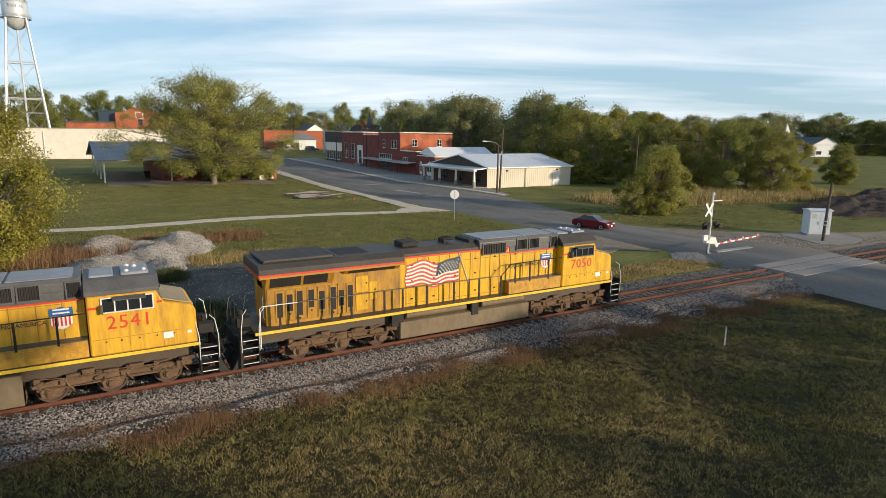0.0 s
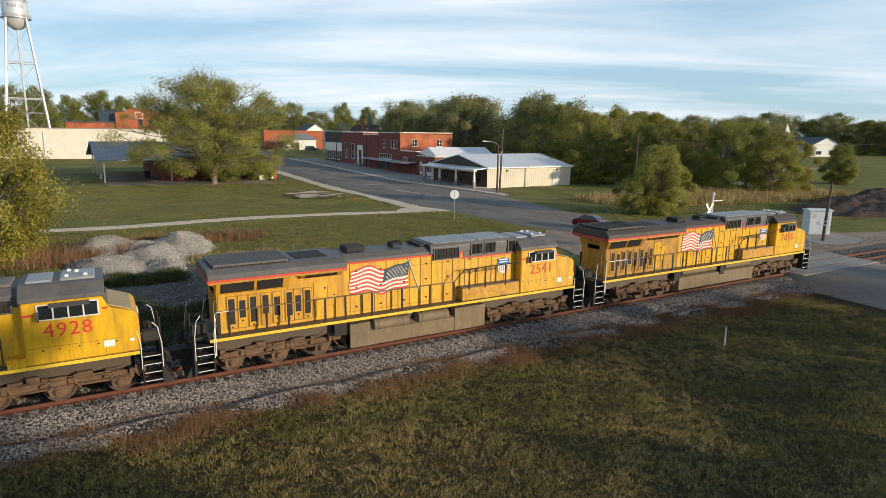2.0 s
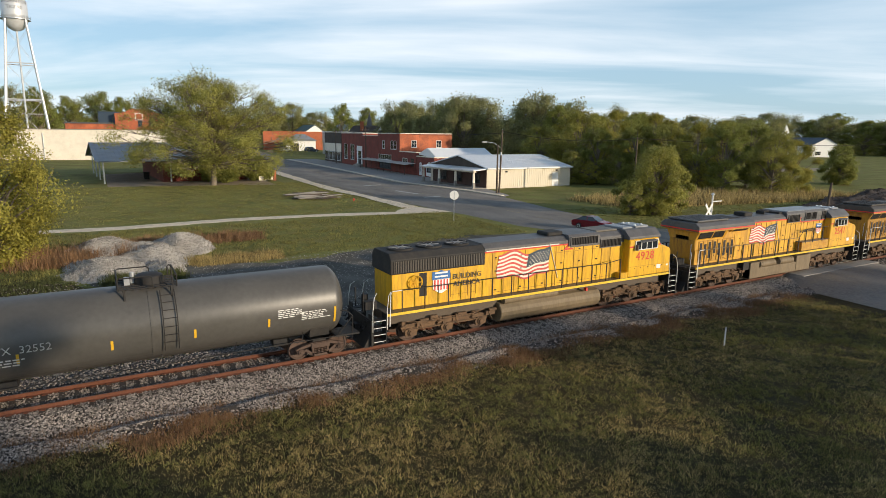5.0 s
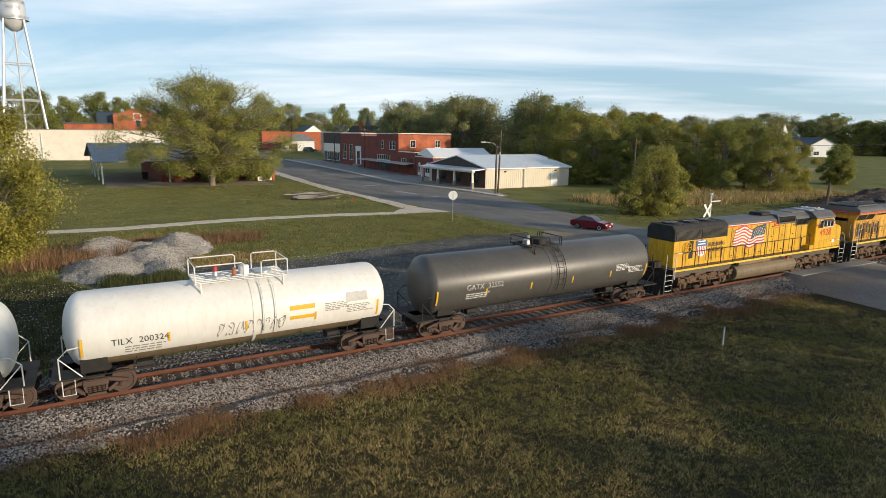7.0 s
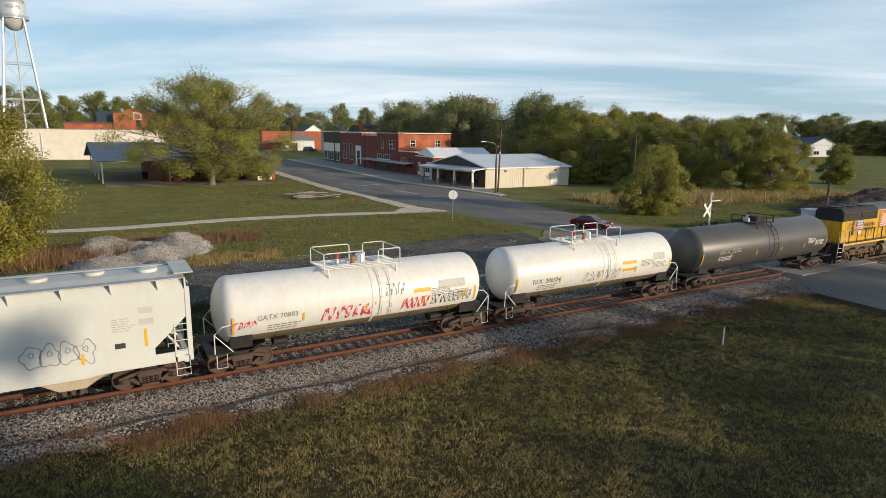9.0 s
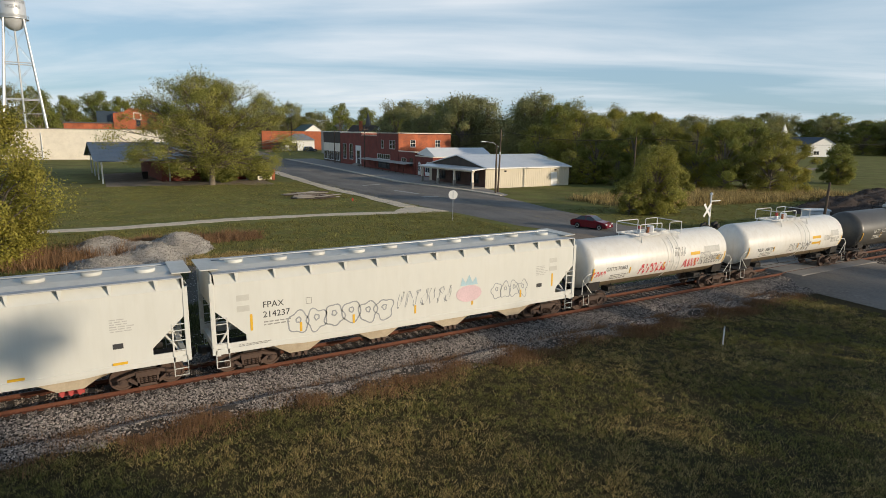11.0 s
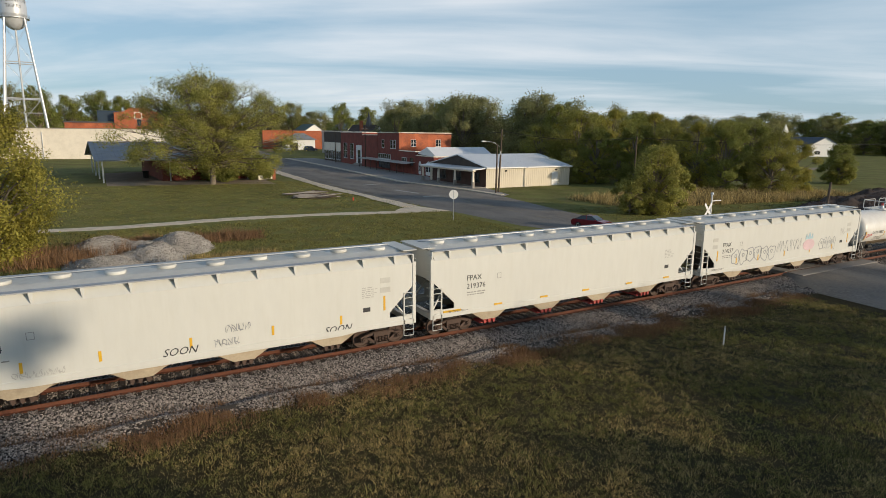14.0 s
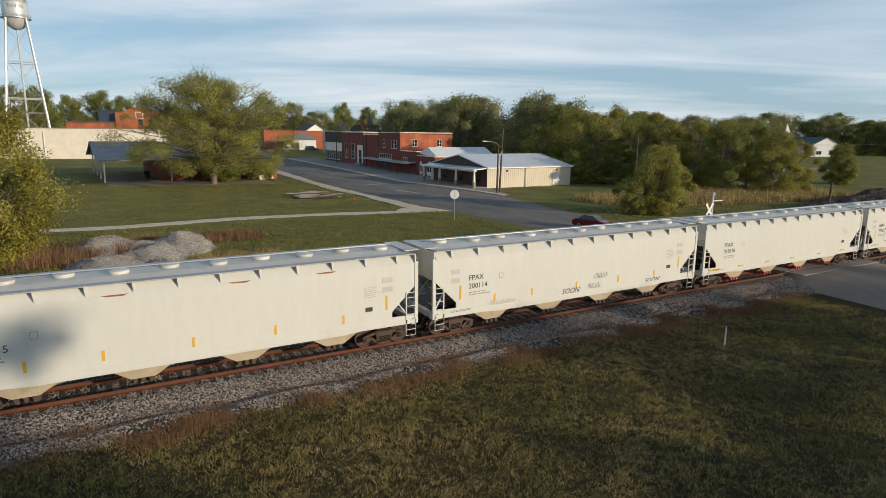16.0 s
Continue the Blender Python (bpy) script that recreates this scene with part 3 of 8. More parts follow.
        for k in range(3):
            an = k * 2.1
            w.box(math.cos(an) * r * 0.6 - 0.02, -0.80, math.sin(an) * r * 0.6 - 0.02, math.cos(an) * r * 0.6 + 0.02, -0.775, math.sin(an) * r * 0.6 + 0.02)
        ws = part("wheelset", w, WHEEL_RUST, bx, smooth=35, at=(a, 0, r))
        sets.append((ws, r))
    return sets


def coupler(parent, x, way, mat=None):
    c = Shape().box(min(x - way * 0.9, x - way * 0.25), -0.11, 0.75, max(x - way * 0.9, x - way * 0.25), 0.11, 0.97)
    c.prism([(x - way * 0.30, -0.2), (x - way * 0.30, 0.2), (x - way * 0.05, 0.2), (x + way * 0.02, 0.05), (x - way * 0.12, -0.02), (x - way * 0.1, -0.2)], "z", 0.70, 1.02)
    c.tube([(x - way * 0.55, -0.35, 0.75), (x - way * 0.3, -0.36, 0.45), (x - way * 0.05, -0.3, 0.33), (x + way * 0.03, -0.2, 0.42)], 0.03)
    return part("coupler", c, mat or SOOT, parent, "rusty knuckle coupler with air hose")


def flag_parts(parent, x0, z0, w, h, y, pole=True):
    """A waving striped flag with a starred canton, laid on the hood side: the pole at the front end."""
    def wave(u):
        return 0.10 * h * math.sin(u * 7.0 + 0.6) * (1 - u * 0.35) + 0.14 * h * u - 0.05 * h * math.sin(u * 15)

    def place(u, v):
        # u from the fly end to the pole, v from bottom to top
        drop = 0.16 * h * (1 - u) * (0.5 - v)
        return (x0 + u * w - 0.02 * w * math.sin(v * 5), y, z0 + wave(u) * 0.85 + v * h * (0.92 + 0.06 * math.sin(u * 6)) + drop)
    n = 18
    for name, mat, rows in (("red_stripes", FLAG_RED, range(0, 13, 2)), ("white_stripes", FLAG_WHITE, range(1, 13, 2))):
        s = Shape()
        for k in rows:
            end = n if k < 6 else int(n * 0.58)
            v = []
            for i in range(end + 1):
                v += [place(i / n, k / 13), place(i / n, (k + 1) / 13)]
            s.add(v, [(2 * i, 2 * i + 2, 2 * i + 3, 2 * i + 1) for i in range(end)])
        part(name, s, mat, parent, "faded waving flag stripes", normals=False)
    s, st = Shape(), Shape()
    a = int(n * 0.58)
    v = []
    for i in range(a, n + 1):
        v += [place(i / n, 6 / 13), place(i / n, 1)]
    s.add(v, [(2 * i, 2 * i + 2, 2 * i + 3, 2 * i + 1) for i in range(n - a)])
    part("flag_canton", s, NAVY, parent, "dark blue flag canton", normals=False)
    for r in range(6):
        for c in range(7):
            u, q = 0.61 + 0.37 * (c + 0.5 * (r % 2)) / 7, 0.50 + 0.46 * r / 6
            x, yy, z = place(u, q)
            st.add([(x + math.cos(k * math.pi / 5 + math.pi / 2) * (0.045 if k % 2 == 0 else 0.02), y - 0.004, z + math.sin(k * math.pi / 5 + math.pi / 2) * (0.045 if k % 2 == 0 else 0.02)) for k in range(10)], [tuple(range(10))])
    part("flag_stars", st, FLAG_WHITE, parent, "white flag stars", normals=False)["kind"] = "stuff"
    if pole:
        x, yy, z = place(1, 1)
        part("flag_pole_decal", Shape().tube([(x - 0.1, y, z + 0.12), (x + 0.55, y, z - h * 1.15)], 0.02), FLAG_WHITE, parent, "pale painted flag pole")


def shield(parent, x, z, w, y):
    """A plain shield emblem: blue head over red and white bars."""
    hd = Shape().prism([(x - w / 2, z + 0.52 * w), (x - w * 0.52, z + 0.12 * w), (x + w * 0.52, z + 0.12 * w), (x + w / 2, z + 0.52 * w), (x + w * 0.2, z + 0.50 * w), (x, z + 0.58 * w), (x - w * 0.2, z + 0.50 * w)], "y", y, y + 0.006)
    part("emblem_head", hd, BLUE, parent, "blue emblem field")
    fl = Shape().prism([(x - w * 0.46, z + 0.11 * w), (x - w * 0.46, z - 0.35 * w), (x - w * 0.2, z - 0.52 * w), (x, z - 0.6 * w), (x + w * 0.2, z - 0.52 * w), (x + w * 0.46, z - 0.35 * w), (x + w * 0.46, z + 0.11 * w)], "y", y + 0.001, y + 0.006)
    part("emblem_field", fl, WHITE_PAINT, parent, "white emblem field")
    st = Shape()
    for i in range(5):
        a = x - w * 0.40 + i * w * 0.175
        st.prism([(a, z + 0.10 * w), (a, z - 0.42 * w), (a + w * 0.08, z - 0.42 * w), (a + w * 0.08, z + 0.10 * w)], "y", y - 0.004, y + 0.001)
    part("emblem_bars", st, RED, parent, "red emblem bars")
    bars = Shape()
    for i, (a, b) in enumerate(((0.40, 0.48), (0.22, 0.30))):
        bars.prism([(x - w * 0.36, z + a * w), (x - w * 0.36, z + b * w), (x + w * 0.36, z + b * w), (x + w * 0.36, z + a * w)], "y", y - 0.004, y + 0.001)
    part("emblem_lettering", bars, WHITE_PAINT, parent, "white lettering bars")


def louvre(parent, x0, z0, x1, z1, y, n=7, mat=None, frame_mat=None, name="louvre_panel", upright=False):
    """A dark louvred opening with slats and a frame, facing -y."""
    s = Shape().box(x0, y - 0.004, z0, x1, y + 0.03, z1)
    ob = part(name, s, GRILLE, parent, "black louvred vent")
    sl = Shape()
    for i in range(n):
        if upright:
            x = x0 + (x1 - x0) * (i + 0.5) / n
            sl.box(x - 0.012, y - 0.035, z0, x + 0.012, y - 0.004, z1)
        else:
            z = z0 + (z1 - z0) * (i + 0.5) / n
            sl.prism([(y - 0.035, z - 0.02), (y - 0.03, z - 0.02), (y - 0.004, z + 0.02), (y - 0.009, z + 0.02)], "x", x0, x1)
    tagged(part("slat_set", sl, mat or SOOT, ob), kind="stuff")
    if frame_mat:
        fr = Shape()
        for a, b, c, d in ((x0 - 0.05, z0 - 0.05, x0, z1 + 0.05), (x1, z0 - 0.05, x1 + 0.05, z1 + 0.05), (x0, z0 - 0.05, x1, z0), (x0, z1, x1, z1 + 0.05)):
            fr.box(a, y - 0.045, b, c, y + 0.01, d)
        part("vent_frame", fr, frame_mat, ob)
    return ob


def seams(parent, xs, z0, z1, y, mat, w=0.012):
    s = Shape()
    for x in xs:
        s.box(x - w, y - 0.022, z0, x + w, y + 0.01, z1)
    for z in (z0 + 0.12, z1 - 0.35):
        s.box(xs[0], y - 0.018, z - 0.008, xs[-1], y + 0.01, z + 0.008)
    tagged(part("door_seams", s, SEAM, parent, "shadowed door edges of the hood"), kind="stuff")


def hinges(parent, spots, y, mat):
    s = Shape()
    for x, z in spots:
        s.box(x - 0.05, y - 0.035, z - 0.03, x + 0.05, y + 0.005, z + 0.03)
    part("latch_set", s, mat, parent, "small dark door latches")["kind"] = "stuff"


def handrail(parent, posts, top, y, deck, mat, post_mat, r=0.022, thick=0.045):
    for x in posts:
        z = top(x)
        part("handrail_post", Shape().box(x - thick, y - 0.02, deck - 0.12, x + thick, y + 0.02, z), post_mat, parent, "dark handrail post")
    xs = sorted(posts)
    rail = Shape().tube([(x, y, top(x)) for x in xs], r)
    part("handrail", rail, mat, parent, "thin walkway handrail")


def end_steps(parent, x, way, mat, rail_mat):
    """Corner steps and grab irons at an end of a locomotive, both sides."""
    for s in (-1, 1):
        for i in range(4):
            z = 0.42 + i * 0.33
            step = part("step", Shape().box(x - 0.32, s * 1.05, z, x + 0.32, s * 1.5, z + 0.03), SOOT, parent, "black steel corner step")
            part("step_edge", Shape().box(x - 0.30, s * 1.5 - 0.012, z + 0.008, x + 0.30, s * 1.5 + 0.012, z + 0.034), rail_mat, step, "white step edge")
        sd = Shape().box(x - 0.36, s * 1.0, 0.35, x - 0.32, s * 1.5, 1.72).box(x + 0.32, s * 1.0, 0.35, x + 0.36, s * 1.5, 1.72)
        part("step_side", sd, mat, parent)
        for e in (-0.36, 0.36):
            part("grab_iron", Shape().tube([(x + e, s * 1.52, 0.95), (x + e, s * 1.54, 1.9), (x + e - way * 0.1, s * 1.48, 2.55), (x + e - way * 0.28, s * 1.35, 2.72)], 0.018), rail_mat, parent, "white grab iron")
    part("pilot", Shape().prism([(-1.5, 0.25), (1.5, 0.25), (1.5, 1.5), (-1.5, 1.5)], "x", x + way * 0.36, x + way * 0.42).prism([(x + way * 0.42, 0.2), (x + way * 0.42, 0.8), (x + way * 0.75, 0.2)], "y", -1.35, 1.35), SOOT, parent, "black end plate and plough")
    ch = Shape()
    for z in (2.35, 2.05):
        ch.tube([(x + way * 0.4, -0.5, z), (x + way * 0.42, 0, z - 0.16), (x + way * 0.4, 0.5, z)], 0.014)
    for y in (-0.5, 0.5):
        ch.cyl((x + way * 0.4, y, 1.7), (x + way * 0.4, y, 2.65), 0.03, 6)
    part("end_railing", ch, SOOT, parent, "black end railing with chains")
    for y, sag in ((-1.15, 0.35), (-0.95, 0.5), (-0.78, 0.42), (0.8, 0.4), (1.0, 0.5), (1.2, 0.36)):
        part("air_hose", Shape().tube([(x + way * 0.40, y, 1.42), (x + way * 0.52, y, 1.36), (x + way * 0.58, y + 0.03, 1.36 - sag * 0.6), (x + way * 0.62, y + 0.12, 1.36 - sag), (x + way * 0.7, y + 0.22, 1.40 - sag)], 0.026), SOOT, parent, "black rubber air hose")
    part("end_box", Shape().box(min(x - way * 0.25, x + way * 0.35), -0.62, 1.74, max(x - way * 0.25, x + way * 0.35), -0.2, 2.15), SOOT, parent, "dark equipment box on the end deck", bevel=0.02)
    part("end_drum", Shape().cyl((x, 0.3, 1.74), (x, 0.3, 2.3), 0.16, 12), SOOT, parent, "dark drum on the end deck", bevel=0.02)


def cab_windows(parent, x0, x1, z0, z1, y, visor=True, frame_mat=None):
    w = (x1 - x0) / 4
    fr = Shape().box(x0 - 0.03, y - 0.05, z0 - 0.04, x1 + 0.03, y - 0.005, z0).box(x0 - 0.03, y - 0.05, z1, x1 + 0.03, y - 0.005, z1 + 0.04)
    for i in range(5):
        fr.box(x0 + i * w - 0.024, y - 0.05, z0, x0 + i * w + 0.024, y - 0.005, z1)
    win = part("cab_window", Shape().box(x0, y - 0.012, z0, x1, y + 0.02, z1), WINDOW, parent, "dark cab side windows in metal frames")
    part("window_frame", fr, frame_mat or HANDRAIL_WHITE, win)
    if visor:
        part("sun_visor", Shape().prism([(y - 0.005, z1 + 0.06), (y - 0.26, z1 - 0.02), (y - 0.26, z1 - 0.05), (y - 0.005, z1 + 0.02)], "x", x0 + 0.35, x1 - 0.25), ROOF_GREY, parent, "grey sun visor")
    part("mirror", Shape().box(x0 - 0.02, y - 0.24, z0 - 0.02, x0 + 0.04, y - 0.05, z0 + 0.3), ROOF_GREY, parent, "small wing mirror")


def loco_deck(parent, rear, front, gap=None, edge=1.52):
    d = Shape().prism([(-edge, 1.60), (edge, 1.60), (edge, 1.72), (-edge, 1.72)], "x", rear, front)
    part("walkway", d, material_cache("deck", (0.10, 0.082, 0.062)), parent, "dusty dark walkway deck", bevel=0.01)
    part("frame_sill", Shape().box(rear + 0.3, -1.0, 1.02, front - 0.3, 1.0, 1.6), material_cache("sill_brown", (0.09, 0.064, 0.042)), parent, "dark main frame")
    for s in (-1, 1):
        part("sill_stripe", Shape().box(rear, min(s * edge, s * (edge + 0.012)), 1.59, front, max(s * edge, s * (edge + 0.012)), 1.715), material_cache("stripe", (0.75, 0.50, 0.03)), parent, "yellow reflective sill stripe")


CACHE = {}


def material_cache(key, color):
    if key not in CACHE:
        CACHE[key] = material(key + "_paint", color, 0.6, vary=0.2, dirt=tuple(c * 0.5 for c in color), dirt_amount=0.4)
    return CACHE[key]


def wide_cab(parent, number, paint, y=1.5, rear=6.55, front=8.85, nose=10.2, roof_mat=None):
    """A wide-nosed cab with windows, red number, side panels and roof."""
    roof_mat = roof_mat or ROOF_GREY
    side = [(rear, 1.72), (rear, 3.98), (front, 3.98), (front + 0.22, 3.50), (nose - 0.18, 3.28), (nose, 3.1), (nose + 0.02, 1.72)]
    part("cab_body", Shape().prism(side, "y", -y, y), paint, parent, "yellow wide-nosed cab", bevel=0.05)
    rf = [(-y - 0.01, 3.985), (-y - 0.01, 4.12), (-y + 0.42, 4.52), (y - 0.42, 4.52), (y + 0.01, 4.12), (y + 0.01, 3.985)]
    part("cab_roof", Shape().prism(rf, "x", rear - 0.05, front + 0.12), roof_mat, parent, "dark grey bevelled cab roof", bevel=0.02)
    part("windscreen", Shape().add([(front + 0.03, -1.2, 3.93), (front + 0.03, 1.2, 3.93), (front + 0.245, 1.2, 3.52), (front + 0.245, -1.2, 3.52)], [(0, 1, 2, 3)]), WINDOW, parent, "dark windscreen")
    part("nose_top", Shape().prism([(front + 0.20, 3.56), (front + 0.20, 3.60), (nose - 0.2, 3.33), (nose - 0.2, 3.29)], "y", -y + 0.25, y - 0.25), material_cache("nose_beige", (0.44, 0.34, 0.19)), parent, "faded beige nose top")
    cab_windows(parent, rear + 0.48, front - 0.12, 3.36, 3.86, -y, frame_mat=ROOF_GREY if roof_mat is not None and roof_mat is ROOF_SOOTY else None)
    for x0, x1 in ((rear, rear + 0.35), (front, front + 0.18)):
        part("cab_stripe", Shape().box(x0, -y - 0.008, 3.50, x1, -y, 3.58), RED, parent, "red stripe")
    part("cab_number", text_shape(number, 0.50, (rear + 0.58, -y - 0.012, 2.70), spread=1.08), RED, parent, "red cab number")
    ln = Shape().box(rear + 0.1, -y - 0.006, 2.33, nose - 0.5, -y + 0.01, 2.345).box(rear + 1.3, -y - 0.006, 1.76, rear + 1.315, -y + 0.01, 2.33).box(rear + 2.45, -y - 0.006, 1.76, rear + 2.465, -y + 0.01, 2.33)
    tagged(part("panel_seams", ln, SEAM, parent, "shadowed cab panel edges"), kind="stuff")
    for x0 in (rear + 0.5, rear + 1.0, rear + 1.6, rear + 2.2, rear + 2.8):
        part("panel_latch", Shape().box(x0, -y - 0.015, 2.20, x0 + 0.06, -y + 0.01, 2.25), SOOT, parent)
    for x0, x1, z in ((nose - 1.2, nose - 0.85, 2.05), (nose - 0.35, nose - 0.2, 2.15)):
        part("notice", Shape().box(x0, -y - 0.008, z, x1, -y, z + (x1 - x0) * 0.7), WHITE_PAINT, parent, "small white notice")
    roof = Shape()
    for x0, x1, z in ((rear + 0.15, rear + 0.95, 4.60), (rear + 1.2, front - 0.15, 4.62)):
        roof.box(x0, -0.75, 4.5, x1, 0.75, z)
    part("roof_unit", roof, ROOF_PALE, parent, "pale rooftop air conditioner", bevel=0.03)
    for x, yy in ((rear + 1.4, -0.5), (rear + 1.7, 0.3), (rear + 2.0, -0.45), (rear + 1.45, 0.5)):
        part("antenna_dome", Shape().lathe([(0, 0.08), (0.04, 0.08), (0.07, 0.05), (0.085, 0.01)], (x, yy, 4.62), "z", 10), WHITE_PAINT, parent, "white antenna dome", smooth=40)
    for s in (-1, 1):
        part("number_board", Shape().box(front + 0.02, s * 1.05 - 0.3, 4.05, front + 0.16, s * 1.05 + 0.3, 4.22), SOOT, parent, "dark number board")
    for yy in (-0.2, 0.2):
        part("headlight", Shape().cyl((nose - 0.02, yy, 2.9), (nose + 0.05, yy, 2.9), 0.1, 12), LAMP_GLASS, parent, "clear headlight")


def ge_loco(number, paint, skirt, roof=None, rear=-8.75, step_x=-9.05, rear_paint=None):
    """A long yellow six-axle diesel locomotive with a flared radiator at the rear."""
    t = thing("locomotive", "yellow diesel freight locomotive with grey roof and painted flag", "locomotive", group="locomotives of the train")
    roof = roof or ROOF_GREY
    loco_deck(t, step_x + 0.2, 10.3)
    part("end_deck", Shape().box(step_x - 0.36, -1.0, 1.60, step_x + 0.2, 1.0, 1.715).box(-10.4, -0.3, 0.7, step_x + 0.6, 0.3, 1.1), SOOT, t, "black end platform and drawbar")
    rear_paint = rear_paint or paint
    # engine hood
    part("engine_hood", Shape().prism([(-1.0, 1.72), (-1.0, 4.10), (1.0, 4.10), (1.0, 1.72)], "x", -3.05, 6.5), paint, t, "yellow engine hood", bevel=0.02)
    part("hood_roof", Shape().prism([(-1.004, 4.18), (-1.004, 4.30), (-0.72, 4.52), (0.72, 4.52), (1.004, 4.30), (1.004, 4.18)], "x", -3.05, 1.4), roof, t, "grey hood roof", bevel=0.01)
    part("hood_stripe", Shape().box(-3.05, -1.012, 4.10, 6.5, 1.012, 4.18), RED, t, "thin red roof stripe")
    # dynamic brake and cab-end box, higher and wider
    part("blower_housing", Shape().prism([(-1.06, 4.18), (-1.06, 4.50), (-0.95, 4.66), (0.95, 4.66), (1.06, 4.50), (1.06, 4.18)], "x", 1.4, 6.45), ROOF_GREY, t, "dark grey blower housing", bevel=0.02)
    part("blower_lid", Shape().box(1.6, -0.93, 4.66, 4.1, 0.93, 4.70).box(4.2, -0.93, 4.66, 6.2, 0.93, 4.69), ROOF_PALE, t, "pale roof panels", bevel=0.01)
    louvre(t, 1.62, 3.92, 2.98, 4.42, -1.062, 9, frame_mat=ROOF_GREY, upright=True)
    for x0 in (3.75, 4.55, 6.0):
        louvre(t, x0, 4.0 if x0 < 6 else 3.95, x0 + 0.62 if x0 < 6 else x0 + 0.42, 4.50, -1.062, 8, frame_mat=ROOF_GREY, upright=True)
    part("equipment_panel", Shape().prism([(3.3, 4.19), (3.3, 3.86), (6.5, 3.86), (6.5, 4.19)], "y", -1.03, -0.98), ROOF_GREY, t, "grey upper panel")
    part("zigzag_stripe", Shape().prism([(3.0, 4.18), (3.3, 4.18), (3.05, 3.92), (3.35, 3.92), (3.35, 3.84), (2.9, 3.84), (3.15, 4.10), (3.0, 4.10)], "y", -1.045, -1.03).box(3.3, -1.045, 3.80, 6.5, -1.03, 3.86), RED, t, "red lightning stripe")
    # radiator section
    fr = -3.0
    part("rear_hood", Shape().prism([(-1.0, 1.72), (-1.0, 3.37), (1.0, 3.37), (1.0, 1.72)], "x", rear + 0.35, rear + 3.2).prism([(-1.0, 1.72), (-1.0, 3.98), (1.0, 3.98), (1.0, 1.72)], "x", rear + 3.2, fr), rear_paint, t, "dirty yellow rear hood", bevel=0.02)
    part("hood_end", Shape().box(rear + 0.30, -0.98, 1.75, rear + 0.352, 0.98, 3.36), YELLOW_SOOTED, t, "sooty hood end", bevel=0.02)
    part("radiator_throat", Shape().prism([(-1.0, 3.36), (-1.3, 3.98), (1.3, 3.98), (1.0, 3.36)], "x", rear + 0.3, rear + 3.28), rear_paint, t, "yellow flared radiator throat")
    part("radiator_wing", Shape().prism([(-1.5, 3.98), (-1.5, 4.30), (-1.2, 4.52), (1.2, 4.52), (1.5, 4.30), (1.5, 3.98)], "x", rear - 0.05, fr), roof, t, "dark overhanging radiator housing", bevel=0.03)
    part("radiator_stripe", Shape().box(rear - 0.06, -1.512, 4.02, fr, 1.512, 4.10), RED, t, "red stripe on the radiator")
    part("radiator_lip", Shape().box(rear - 0.02, -1.505, 3.93, fr, 1.505, 4.015), material_cache("ochre", (0.42, 0.21, 0.02)), t)
    mx0, mx1 = rear + 0.25, rear + 3.25
    # solid black block in place of the shaded gap under the mesh
    part("radiator_plenum", Shape().box(mx0 + 0.04, -1.1, 4.46, mx1 - 0.04, 1.1, 4.60), GRILLE, t, "black block for the shaded gap below the roof mesh")
    m = part("radiator_mesh", Shape().box(mx0, -1.12, 4.61, mx1, 1.12, 4.635), material_cache("mesh_brown", (0.095, 0.082, 0.066)), t, "brown-grey rooftop radiator mesh")
    bars = Shape()
    for i in range(25):
        x = mx0 + 0.05 + i * (mx1 - mx0 - 0.1) / 24
        bars.box(x - 0.014, -1.1, 4.635, x + 0.014, 1.1, 4.652)
    for i in range(9):
        y = -1.05 + i * 0.2625
        bars.box(mx0, y - 0.012, 4.635, mx1, y + 0.012, 4.648)
    part("mesh_grid", bars, roof, m)
    for k in range(4):
        x = mx0 + k * (mx1 - mx0 - 0.05) / 3
        part("mesh_post", Shape().box(x, -1.13, 4.48, x + 0.05, -1.09, 4.66), roof, m)
    part("mesh_frame", Shape().box(mx0 - 0.05, -1.17, 4.575, mx1 + 0.05, -1.115, 4.655).box(mx0 - 0.05, 1.115, 4.575, mx1 + 0.05, 1.17, 4.655).box(mx0 - 0.06, -1.17, 4.575, mx0, 1.17, 4.655).box(mx1, -1.17, 4.575, mx1 + 0.06, 1.17, 4.655), roof, m)
    part("fan_lid", Shape().box(rear + 3.7, -0.75, 4.51, rear + 5.1, 0.75, 4.545), GRILLE, t, "black rooftop fan opening")
    part("exhaust_stack", Shape().box(fr + 0.35, -0.45, 4.5, fr + 1.25, 0.45, 4.78), SOOT, t, "sooty exhaust stack", bevel=0.05)
    # dark intake openings under the flare
    def slope(z):
        return -1.0 - (z - 3.36) * 0.3 / 0.62
    for x0, x1 in ((rear + 0.47, rear + 1.80), (rear + 1.92, rear + 3.0)):
        z0, z1 = 3.43, 3.90
        g = part("intake_grille", Shape().prism([(slope(z0) - 0.012, z0), (slope(z1) - 0.012, z1), (slope(z1) + 0.03, z1), (slope(z0) + 0.03, z0)], "x", x0, x1), GRILLE, t, "dark sloping intake grille")
        sl = Shape()
        for k in range(12):
            x = x0 + 0.05 + k * (x1 - x0 - 0.1) / 11
            sl.prism([(slope(z0) - 0.022, z0), (slope(z1) - 0.022, z1), (slope(z1) - 0.010, z1), (slope(z0) - 0.010, z0)], "x", x - 0.012, x + 0.012)
        tagged(part("grille_bars", sl, SOOT, g), kind="stuff")
